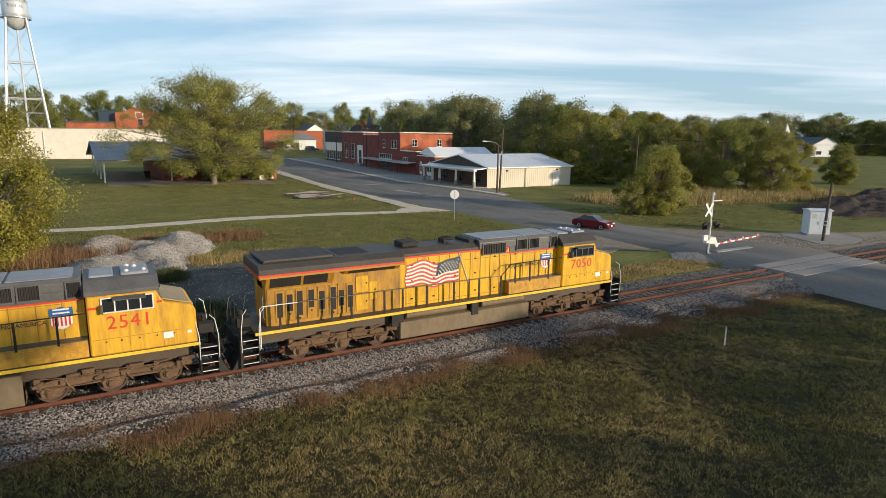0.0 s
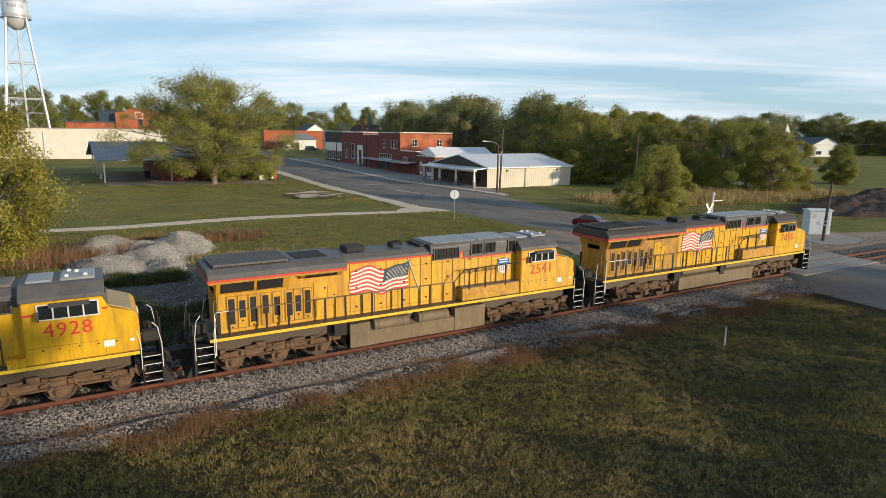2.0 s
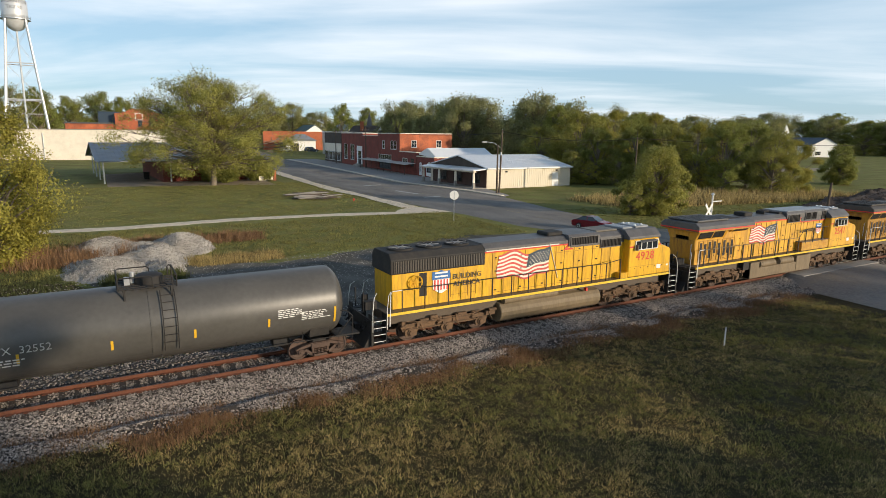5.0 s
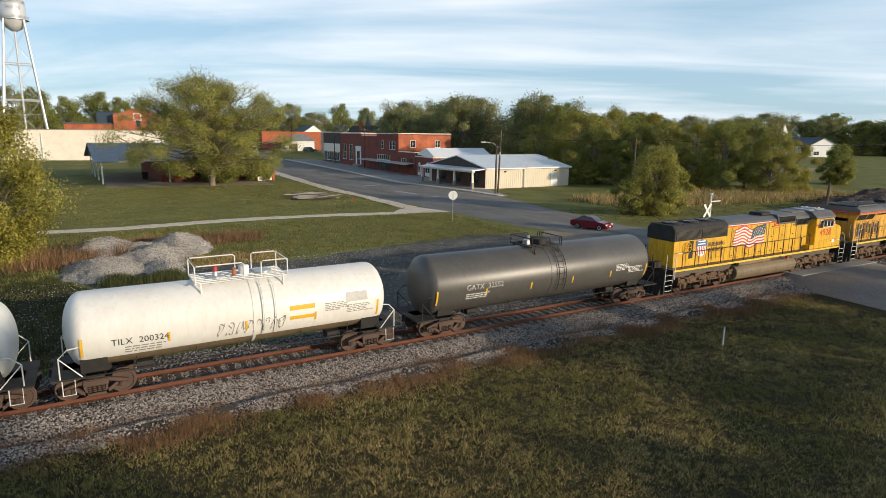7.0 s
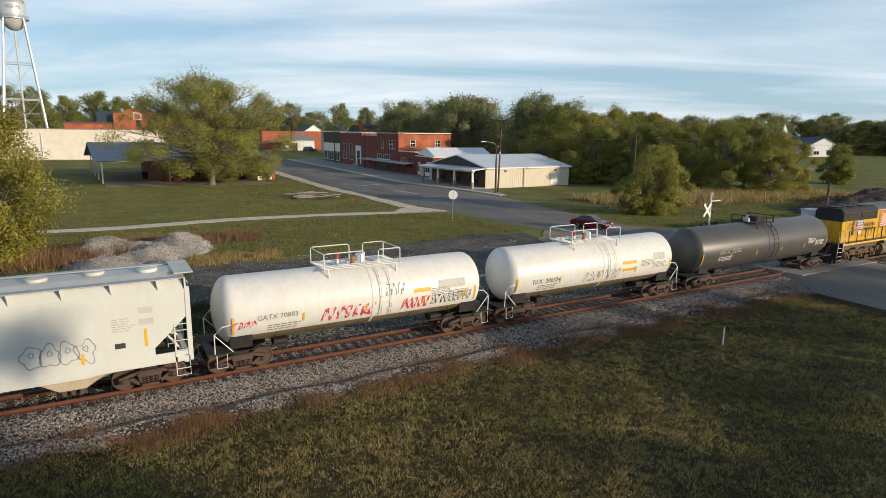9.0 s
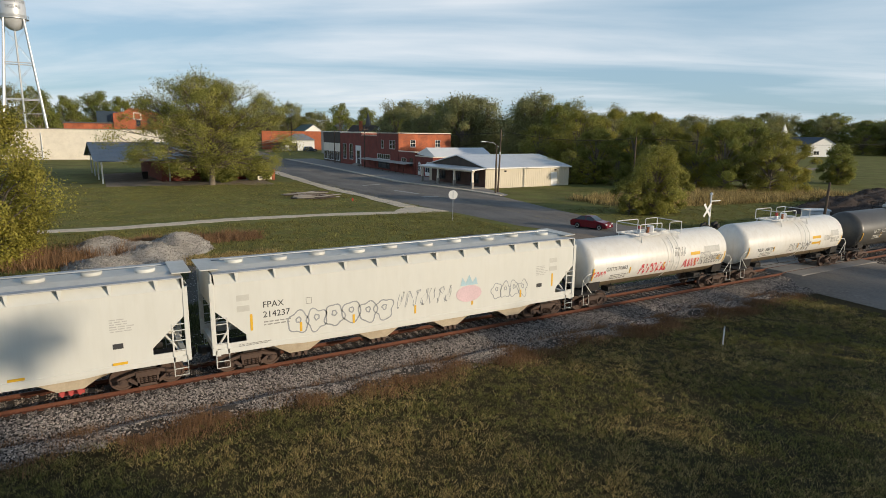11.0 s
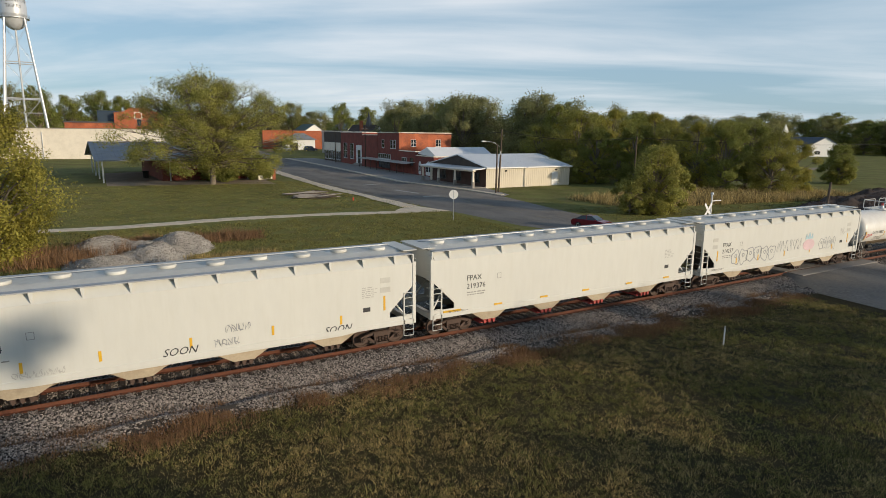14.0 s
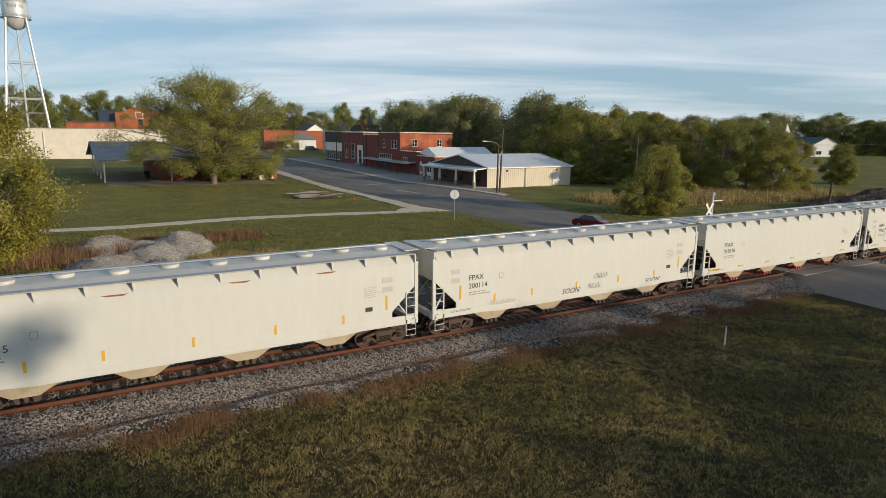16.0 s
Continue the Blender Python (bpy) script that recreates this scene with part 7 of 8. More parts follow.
cab = thing("signal_cabinet", "pale blue-grey steel signal cabinet on gravel", "cabinet", (67.4, 35.4, 0.12), -38)
part("body", Shape().box(-1.15, 0, 0.1, 1.1, 1.6, 2.65), CABINET, cab, bevel=0.02)
part("roof", Shape().prism([(-0.12, 2.65), (-0.12, 2.74), (0.8, 2.86), (1.72, 2.74), (1.72, 2.65)], "x", -1.25, 1.2), CABINET, cab, "low pitched roof")
part("door", Shape().box(-1.05, -0.04, 0.2, -0.03, 0.0, 2.55), CABINET, cab, bevel=0.01)
part("door", Shape().box(0.0, -0.04, 0.2, 1.0, 0.0, 2.55), CABINET, cab, bevel=0.01)
part("handle", Shape().box(-0.2, -0.09, 1.2, -0.14, -0.04, 1.5), STEEL, cab)
part("notice", Shape().box(-0.85, -0.05, 1.85, -0.4, -0.041, 2.3), PALE_PRINT, cab, "grey printed notice")
part("plinth", Shape().box(-1.25, -0.1, -0.12, 1.2, 1.7, 0.1), CONCRETE, cab, "concrete plinth")

lean = thing("leaning_pole", "dark leaning timber pole with steel bracket", "pole", (64.35, 33.3, 0))
part("pole", Shape().tube([(0, 0, 0), (0.18, 0.05, 2.5), (0.55, 0.1, 6.1)], [0.16, 0.14, 0.11], 10), WOOD_POLE, lean)
part("bracket", Shape().box(-0.15, -0.25, 1.7, 0.35, 0.2, 1.8).box(-0.12, -0.25, 2.1, 0.3, 0.2, 2.18).cyl((0.25, -0.2, 1.4), (0.25, -0.2, 2.5), 0.06, 8), STEEL, lean, "galvanised bracket")

sign = thing("round_road_sign", "white round road sign on a grey post", "road sign", (37.91, 63.16, 0), -25)
part("post", Shape().box(-0.035, 0.0, 0, 0.035, 0.06, 3.1), STEEL, sign)
part("disc", Shape().cyl((0, -0.005, 3.2), (0, 0.0, 3.2), 0.56, 24), WHITE_PAINT, sign, "white round plate")
part("plate_band", Shape().box(-0.05, -0.012, 2.75, 0.05, -0.006, 3.65), STEEL, sign)
marker = thing("marker_post", "short white plastic marker post in grass", "post", (27.14, 18.13, 0))
part("post", Shape().prism([(-0.045, -0.02), (0.045, -0.02), (0.045, 0.02), (-0.045, 0.02)], "z", 0, 1.0), WHITE_PAINT, marker, bevel=0.008)
part("band", Shape().box(-0.046, -0.021, 0.93, 0.046, 0.021, 1.02), STEEL, marker)
HYD = 0.6
hyd = thing("fire_hydrant", "small red fire hydrant on the grass", "hydrant", (34.9, 89, 0))
part("barrel", Shape().lathe([(0, 0.22), (0.06, 0.22), (0.08, 0.14), (0.55, 0.14), (0.6, 0.19), (0.66, 0.19), (0.78, 0.10), (0.84, 0.03)], (0, 0, 0), "z", 14), RED, hyd, smooth=40)
hyd.scale = (HYD, HYD, HYD)
part("outlet", Shape().cyl((-0.25, 0, 0.42), (0.25, 0, 0.42), 0.08, 10), RED, hyd)
board_pile = [(31.0 + random.uniform(-2.6, 3.4), 98.0 + random.uniform(-5, 5), random.uniform(0.05, 0.45)) for _ in range(46)]
pile = thing("timber_pile", "flat pile of old grey timber and rubble", "timber pile", (0, 0, 0))
for x, y, z in board_pile:
    a = random.uniform(-0.4, 0.4)
    s = Shape().box(-1.6, -0.14, -0.06, 1.6, 0.14, 0.06)
    b = part("board", s, DARK_WOOD if random.random() < 0.5 else CONCRETE, pile)
    b.location, b.rotation_euler = (x, y, max(0.07, z - 0.02)), (random.uniform(-0.08, 0.08), random.uniform(-0.06, 0.06), a)


def utility_pole(at, h, arm=0.0, label="brown timber utility pole", lamp=False, turn=0, lean=0.0):
    t = thing("utility_pole", label, "utility pole", at, turn, group="utility poles")
    part("pole", Shape().tube([(0, 0, 0), (lean * 0.5, 0, h * 0.5), (lean, 0, h)], [0.19, 0.16, 0.12], 10), WOOD_POLE, t)
    if arm:
        part("crossarm", Shape().box(lean - arm, -0.06, h - 0.9, lean + arm, 0.06, h - 0.75), WOOD_POLE, t)
        for x in (-arm + 0.1, -arm * 0.4, arm * 0.4, arm - 0.1):
            part("insulator", Shape().lathe([(h - 0.75, 0.05), (h - 0.6, 0.06), (h - 0.55, 0.02)], (lean + x, 0, 0), "z", 8), STEEL, t)
    if lamp:
        part("lamp_arm", Shape().tube([(0, 0, h - 3.2), (-1.2, 0, h - 2.4), (-2.8, 0, h - 2.2)], 0.06), STEEL, t, "steel lamp arm")
        part("lamp_head", Shape().box(-3.6, -0.16, h - 2.32, -2.7, 0.16, h - 2.12), STEEL, t, "cobra-head street lamp", bevel=0.04)
        part("transformer", Shape().cyl((0.05, -0.3, h - 4.6), (0.05, -0.3, h - 4.0), 0.14, 10), STEEL, t)
    return t


utility_pole((62.9, 89.8, 0), 8.8)
utility_pole((64.0, 90.6, 0), 11.5, lamp=True, turn=-10, lean=0.35)
utility_pole((88, 80.5, 0), 10.4, 0.0)
utility_pole((73.3, 176, 0), 12.5, 1.1)
utility_pole((74.0, 205, 0), 12.0, 1.1)
utility_pole((96.5, 336, 0), 17.0, 0.0, "timber pole with a lamp on top")
utility_pole((163, 62, 0), 10.6, 1.0)
wires = thing("overhead_wire", "thin black overhead wires between the poles", "wire", (0, 0, 0))
for a, b in (((64.3, 90.6, 11.2), (88, 80.5, 10.2)), ((88, 80.5, 10.2), (163, 62, 10.0)), ((163, 62, 10), (260, 40, 9.0)), ((64.3, 90.6, 10.9), (73.3, 176, 12.0)), ((73.3, 176, 12), (74, 205, 11.6))):
    pts = [Vector(a).lerp(Vector(b), i / 12) - Vector((0, 0, 1.0 * 4 * (i / 12) * (1 - i / 12))) for i in range(13)]
    part("wire", Shape().tube(pts, 0.04, 4), SOOT, wires)


# ---- vehicles ----
def car(label, at, turn, paint, kind="sedan", z=0.05):
    """A car, front to +x: body with arches, glasshouse, wheels, lamps."""
    t = thing("car", label, "car", (at[0], at[1], z), turn)
    L = 2.25
    lower = [(-L, 0.45), (-L + 0.02, 0.85), (-L + 0.25, 1.0), (-1.0, 1.02), (0.85, 1.0), (1.75, 0.88), (L - 0.08, 0.72), (L, 0.45), (L - 0.1, 0.25)]
    arch_f = [(1.38 + 0.36 * math.cos(a), 0.30 + 0.36 * math.sin(a)) for a in np.linspace(0, math.pi, 7)]
    arch_r = [(-1.32 + 0.36 * math.cos(a), 0.30 + 0.36 * math.sin(a)) for a in np.linspace(0, math.pi, 7)]
    body = Shape().prism(lower + [(1.74, 0.22)] + arch_f[1:] + [(1.0, 0.2), (-0.95, 0.2)] + arch_r[1:] + [(-1.7, 0.25), (-L + 0.1, 0.28)], "y", -0.87, 0.87)
    part("body", body, paint, t, bevel=0.06, smooth=35)
    if kind == "sedan":
        roof = [(-1.75, 0.99), (-1.05, 1.40), (-0.6, 1.46), (0.25, 1.44), (1.05, 0.98)]
    elif kind == "suv":
        roof = [(-2.1, 0.99), (-1.9, 1.62), (-1.4, 1.70), (0.3, 1.68), (1.0, 1.0)]
    else:
        roof = [(-0.55, 0.99), (-0.5, 1.55), (-0.2, 1.62), (0.6, 1.60), (1.1, 0.98)]
    gl = Shape()
    n = len(roof)
    gl.add([(x, -0.80 + (z - 0.99) * 0.35, z) for x, z in roof] + [(x, 0.80 - (z - 0.99) * 0.35, z) for x, z in roof], [tuple(range(n))[::-1], tuple(range(n, 2 * n))] + [(i, i + 1, n + i + 1, n + i) for i in range(n - 1)] + [(n - 1, 0, n, 2 * n - 1)])
    part("glasshouse", gl, WINDOW, t, "dark tinted windows", bevel=0.03, smooth=35)
    mid = roof[1:-1]
    rf = Shape().prism([(x, z + 0.012) for x, z in mid] + [(x, z - 0.03) for x, z in reversed(mid)], "y", -0.62, 0.62)
    part("roof_panel", rf, paint, t, bevel=0.01)
    for s in (-1, 1):
        for px in ((-0.35,) if kind != "pickup" else ()):
            part("pillar", Shape().add([(px - 0.05, s * 0.81, 0.99), (px + 0.05, s * 0.81, 0.99), (px + 0.05, s * 0.655, 1.44), (px - 0.05, s * 0.655, 1.44)], [(0, 1, 2, 3)]), paint, t)
        part("wing_mirror", Shape().box(0.72, min(s * 0.85, s * 1.0), 0.98, 0.85, max(s * 0.85, s * 1.0), 1.1), paint, t, bevel=0.02)
        for x in (-1.32, 1.38):
            w = part("wheel", Shape().lathe([(s * 0.66, 0.2), (s * 0.66, 0.30), (s * 0.70, 0.32), (s * 0.84, 0.32), (s * 0.88, 0.30), (s * 0.88, 0.22)], (0, 0, 0), "y", 20), TYRE, t, "black tyre", smooth=40, at=(x, 0, 0.32))
            rim = Shape().lathe([(s * 0.86, 0.21), (s * 0.885, 0.21), (s * 0.875, 0.05)], (0, 0, 0), "y", 16)
            part("rim", rim, CHROME, w, "silver wheel rim")
        part("headlight", Shape().box(L - 0.42, min(s * 0.55, s * 0.86), 0.62, L - 0.02, max(s * 0.55, s * 0.86), 0.76), LAMP_GLASS, t, "clear headlight", bevel=0.03)
        part("tail_light", Shape().box(-L - 0.01, min(s * 0.6, s * 0.86), 0.68, -L + 0.1, max(s * 0.6, s * 0.86), 0.84), GATE_RED, t, "red tail light")
    part("bumper", Shape().box(L - 0.12, -0.8, 0.28, L + 0.04, 0.8, 0.46), paint, t, bevel=0.03)
    part("number_plate", Shape().box(L + 0.03, -0.16, 0.42, L + 0.05, 0.16, 0.56), WHITE_PAINT, t, "blank white plate")
    if kind == "pickup":
        part("load_bed", Shape().box(-L + 0.05, -0.8, 0.95, -0.6, -0.72, 1.12).box(-L + 0.05, 0.72, 0.95, -0.6, 0.8, 1.12), paint, t)
    return t


car("dark red sedan waiting on the road", (48.7, 50.3), -70, CAR_RED, z=0.09)
car("white pickup truck parked by the brick row", (93.5, 342), 190, WHITE_PAINT, "pickup", 0.01).scale = (1.7, 1.7, 1.7)
car("dark blue estate car parked by a garage", (107, 337), 10, NAVY, "suv", 0.01).scale = (1.7, 1.7, 1.7)


# ---- plants ----
def leaf_mesh(points, size, mat, up=0.2, seed=1, out=None):
    """Small folded leaf sprays at many places, as one mesh."""
    r = np.random.default_rng(seed)
    n = len(points)
    nrm = r.normal(size=(n, 3)) * (0.75 if out is not None else 1.0)
    if out is not None:
        nrm += out
    nrm[:, 2] += up
    nrm /= np.linalg.norm(nrm, axis=1)[:, None]
    a = np.cross(nrm, r.normal(size=(n, 3)))
    a /= np.linalg.norm(a, axis=1)[:, None]
    b = np.cross(nrm, a)
    s = (size * r.uniform(0.55, 1.3, n))[:, None]
    bend = nrm * s * r.uniform(-0.3, 0.3, n)[:, None]
    v = np.stack([points - a * s * 0.5, points - b * s * 0.32 + bend, points + a * s * 0.5, points + b * s * 0.32 + bend], 1).reshape(-1, 3)
    me = bpy.data.meshes.new("leaves")
    me.vertices.add(4 * n)
    me.vertices.foreach_set("co", v.astype(np.float32).ravel())
    me.loops.add(4 * n)
    me.loops.foreach_set("vertex_index", np.arange(4 * n, dtype=np.int32))
    me.polygons.add(n)
    me.polygons.foreach_set("loop_start", np.arange(0, 4 * n, 4, dtype=np.int32))
    me.update(calc_edges=True)
    me.materials.append(mat)
    return me


def tree(name, label, h, width, leaves, size, mat, seed, low=0.18, clumps=26, bare=0.0, at=(0, 0, 0), lean=0.0, group="trees"):
    """A tree: tapered trunk, limbs reaching clumps of leaves; the crown is uneven and has gaps."""
    q = random.Random(seed)
    r = np.random.default_rng(seed)
    t = thing(name, label, "tree", at, group=group)
    wood = Shape()
    fork = h * max(0.10, low * 0.9)
    wood.tube([(0, 0, -0.1), (0.02 * h * q.uniform(-1, 1), 0, fork * 0.5), (0.02 * h * q.uniform(-1, 1) + lean * 0.2, 0, fork), (lean * 0.6, 0.02 * h, h * 0.55), (lean, 0, h * 0.86)],
              [h * 0.030, h * 0.024, h * 0.021, h * 0.012, h * 0.003], 10)
    spots, weights = [], []
    for k in range(clumps):
        a = k * 2.399 + q.uniform(-0.4, 0.4)
        v = (k + 0.5) / clumps
        z = h * (low + (1.0 - low) * (v ** 0.85)) * (q.uniform(0.93, 1.0) if clumps < 50 else q.uniform(0.84, 1.04))
        f = (z / h - low) / (1 - low)
        env = math.sin(math.pi * min(1, max(0.0, 0.16 + 0.80 * f))) ** 0.7 if clumps < 50 else math.sqrt(max(0.04, 1 - max(0.0, f) ** 2.4)) * (0.62 + 0.38 * min(1.0, max(0.0, f) * 4))
        rad = width / 2 * env * (q.uniform(0.35, 0.95) if clumps < 50 else q.uniform(0.2, 1.08))
        c = np.array([lean * f + rad * math.cos(a), rad * math.sin(a), z - h * 0.05])
        size_c = width * q.uniform(0.09, 0.17) * (1.0 if clumps < 50 else 0.42)
        spots.append((c, size_c))
        base = Vector((lean * 0.3, 0, fork + (z - fork) * q.uniform(0.15, 0.45)))
        end = Vector(c)
        mid = base.lerp(end, 0.5) + Vector((0, 0, h * q.uniform(0.0, 0.06)))
        wood.tube([base, mid, end], [h * w_ for w_ in ((0.010, 0.006, 0.002) if clumps < 50 else (0.0065, 0.0035, 0.0012))], 6)
        for j in range(3):
            tip = end + Vector((q.uniform(-1, 1), q.uniform(-1, 1), q.uniform(-0.4, 0.9))) * size_c * 1.1
            wood.tube([mid.lerp(end, 0.6), tip], [h * 0.003, h * 0.001], 5)
    part("trunk", wood, BARK, t, "grey-brown trunk and limbs", smooth=50)
    per = leaves // clumps
    pts, outs = [], []
    for c, s in spots:
        n = int(per * r.uniform(0.6, 1.4))
        d = r.normal(size=(n, 3))
        d /= np.linalg.norm(d, axis=1)[:, None]
        rad = s * (r.uniform(0.0, 1.0, n) ** 0.4 * r.uniform(0.85, 1.12, n))[:, None]
        bump = 1 + 0.35 * np.sin(d[:, :1] * 5 + c[0]) * np.sin(d[:, 1:2] * 5 + c[1])
        pts.append(c + d * rad * bump * np.array([1.1, 1.1, 0.72]))
        outs.append(d)
    pts = np.concatenate(pts)
    outs = np.concatenate(outs)
    whole = (pts - np.array([lean * 0.5, 0, h * 0.5])) / np.array([width / 2, width / 2, h / 2])
    outs = 0.6 * outs + 0.7 * whole
    keep = pts[:, 2] > 0.15
    pts, outs = pts[keep], outs[keep]
    ob = new("crown", leaf_mesh(pts, size, mat, seed=seed, out=outs))
    ob.parent = t
    tagged(ob, "uneven leafy crown")
    return t


def place(ob, x, y, turn, sx, sz):
    return copy_thing(ob, Matrix.Translation((x, y, 0)) @ Matrix.Rotation(turn, 4, "Z") @ Matrix.Diagonal((sx, sx, sz * 1.07, 1)))


tree("large_tree", "large spreading olive-green tree beside the shed", 22.0, 35, 84000, 0.29, LEAF, 5, low=0.17, clumps=230, at=(20.2, 128.0, 0))
tree("left_tree", "broad green and yellow tree beside the track", 13.0, 12.0, 46000, 0.2, LEAF_YELLOW, 8, low=0.04, clumps=44, at=(-7.4, 56.6, 0))
tree("pond_tree", "leafy tree at the field edge", 9.5, 9, 12000, 0.26, LEAF, 18, low=0.05, clumps=26, at=(-15.5, 62, 0))
tree("bushy_tree", "round bushy tree beside the road", 9.9, 8.6, 26000, 0.20, LEAF, 12, low=0.0, clumps=47, at=(65.9, 56.6, 0), lean=0.7)
hedge = tree("ivy_bush", "dark leafy bushes along the shed wall", 5.2, 12, 9000, 0.42, LEAF_DARK, 44, low=0.03, clumps=22, at=(24, 137.2, 0))
place(hedge, 31, 137.4, 1.0, 0.62, 0.95)

shrub = tree("field_shrub", "low leafy shrub under the roadside tree", 5.4, 5.6, 9000, 0.20, LEAF, 14, low=0.0, clumps=24, at=(62.9, 57.9, 0))
place(shrub, 149.0, 75.2, 1.0, 1.1, 0.9)
place(shrub, 151.5, 76.5, 3.0, 1.0, 0.8)
place(shrub, 68.6, 56.2, 2.0, 1.1, 1.3)
place(shrub, 65.4, 55.6, 4.0, 0.7, 0.6)
# prototypes for the woods
wood_a = tree("wood_tree", "olive-green tree at the edge of the woods", 14.0, 12.5, 20000, 0.27, LEAF, 21, low=0.04, clumps=30, at=(107.5, 89.7, 0))
wood_b = tree("wood_tree", "dark green tree at the edge of the woods", 14.0, 12.0, 20000, 0.27, LEAF_DARK, 22, low=0.04, clumps=28, at=(103.3, 94.5, 0))
wood_c = tree("wood_tree", "yellowing tree at the edge of the woods", 13.5, 11.5, 20000, 0.27, LEAF_YELLOW, 23, low=0.04, clumps=26, at=(107.4, 81.8, 0))
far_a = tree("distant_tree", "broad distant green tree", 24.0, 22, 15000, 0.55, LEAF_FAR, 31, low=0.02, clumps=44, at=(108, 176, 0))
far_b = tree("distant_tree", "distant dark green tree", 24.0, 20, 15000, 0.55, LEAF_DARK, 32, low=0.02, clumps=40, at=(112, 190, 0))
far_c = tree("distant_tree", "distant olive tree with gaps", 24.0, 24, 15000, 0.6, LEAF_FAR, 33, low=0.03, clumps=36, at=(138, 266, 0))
spin = random.Random(3)
# nearer wood edge: x, y, height, width
for k, (x, y, h, w) in enumerate(((101.6, 110.3, 16.3, 13.7), (117.4, 115.9, 16.3, 13.4), (104.7, 73.6, 12.7, 9.8), (112.7, 74.2, 13.3, 11.4), (109.1, 66.9, 11.4, 9.5), (114.2, 66.2, 9.7, 8.6),
                                  (113, 98, 15.0, 13), (98, 101, 12.0, 11), (118, 84, 14.0, 12), (95.5, 118, 13, 12), (108, 122, 15, 13))):
    src, bh, bw = ((wood_a, 14.0, 12.5), (wood_b, 14.0, 12.0), (wood_c, 13.5, 11.5))[(k * 2 + k // 3) % 3]
    place(src, x, y, spin.uniform(0, 6), w * 1.12 / bw, h / bh)
cone = tree("juniper", "dark green conical juniper at the end of the woods", 9.6, 8.2, 13000, 0.28, LEAF_DARK, 47, low=0.0, clumps=45, at=(150, 76, 0))
for k in range(8):
    x = 88 + k * 3.4
    place((wood_b, wood_a, wood_c)[k % 3], x + spin.uniform(-1, 1), 104 - k * 2.9 + spin.uniform(-2, 2), spin.uniform(0, 6), spin.uniform(0.45, 0.62), spin.uniform(0.35, 0.6))
for x, y, h, w in ((116.3, 150.2, 21.2, 19.4), (113.3, 133.4, 17.9, 14.5), (119.8, 253.1, 20.7, 18.2), (117.9, 122.5, 15.8, 11), (128, 160, 19, 17), (100, 186, 17, 15), (124, 210, 20, 18)):
    place((far_a, far_b)[int(x) % 2], x, y, spin.uniform(0, 6), w / 21, h / 24)
for x, y, h, w in ((-31.7, 328.5, 29.1, 20), (-22.1, 359.3, 29.8, 24), (-9.5, 379.9, 27.0, 24.2), (3.9, 400.0, 31.1, 29.2), (14.6, 379.7, 27.5, 21.9), (105.0, 425, 31.5, 24.1), (124.0, 430, 30.7, 21.9), (114.9, 309.4, 24.9, 18.2)):
    place((far_c, far_b, far_a)[int(x + y) % 3], x, y, spin.uniform(0, 6), w / 22, h / 24)
for x, y, h, w in ((173.8, 415.1, 27.7, 24.9), (184.5, 332.2, 29.0, 21.2), (197.3, 226.0, 25.0, 16.5), (235.9, 230.8, 24.5, 17.8), (264.2, 229.6, 22.0, 24.7), (276.7, 214.3, 21.4, 24.1), (315.8, 211.3, 21.3, 28.6), (335, 225, 19.7, 26.1)):
    place((far_a, far_c, far_b)[int(x) % 3], x, y, spin.uniform(0, 6), w / 22, h / 24)
for x, y, h, w in ((430, 226, 25.8, 36.0), (480, 232, 21.8, 32.2), (505, 226, 21.9, 31.8), (399, 243, 20.3, 31.3), (540, 230, 22.2, 38.3), (150, 235, 21, 20), (160, 180, 20, 20), (140, 145, 17, 16), (165, 150, 18, 18), (185, 170, 19, 20)):
    place((far_b, far_a)[int(y) % 2], x, y, spin.uniform(0, 6), w / 21, h / 24)
for x, y, h, w in ((112.5, 171.4, 22.5, 22), (103, 166, 21, 17), (118, 147, 22.5, 19), (95, 200, 20, 16), (132, 262, 25.5, 22), (121, 136, 19, 15)):
    place((far_a, far_c)[int(x) % 2], x, y, spin.uniform(0, 6), w / 21, h / 24)
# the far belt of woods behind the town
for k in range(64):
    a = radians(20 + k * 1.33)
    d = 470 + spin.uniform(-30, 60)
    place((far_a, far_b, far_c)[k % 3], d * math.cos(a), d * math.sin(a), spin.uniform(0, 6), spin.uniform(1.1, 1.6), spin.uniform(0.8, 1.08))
# unseen trees added behind the viewpoint, to shade the grass
for x, y, s, hgt in ((40.7, -9.4, 0.8, 0.66), (47, -10, 0.95, 0.64), (55.4, -11.8, 0.95, 0.66), (64.5, -13, 0.95, 0.66), (72.6, -12.6, 0.95, 0.68)):
    place((wood_a, wood_b)[int(x) % 2], x, y, spin.uniform(0, 6), s, hgt)


# more unseen tree copies, added to shade the grass and ballast in front
place(wood_c, 42.0, -25.5, 1.0, 0.78, 0.60)
place(wood_a, 36.0, -30.5, 2.4, 0.55, 0.54)
place(wood_b, 31.8, -13.5, 0.6, 0.62, 0.48)
place(wood_c, 37.0, -14.5, 3.6, 0.58, 0.48)
place(far_c, 38.0, -42.0, 2.0, 0.27, 0.71)
# unseen tree, crown set high to throw a shadow on the cars
tree("tall_tree", "unseen tall tree behind the viewpoint, its small high crown added for shadow", 21.3, 8.0, 3600, 0.40, LEAF, 61, low=0.90, clumps=14, at=(38.7, -44.2, 0))


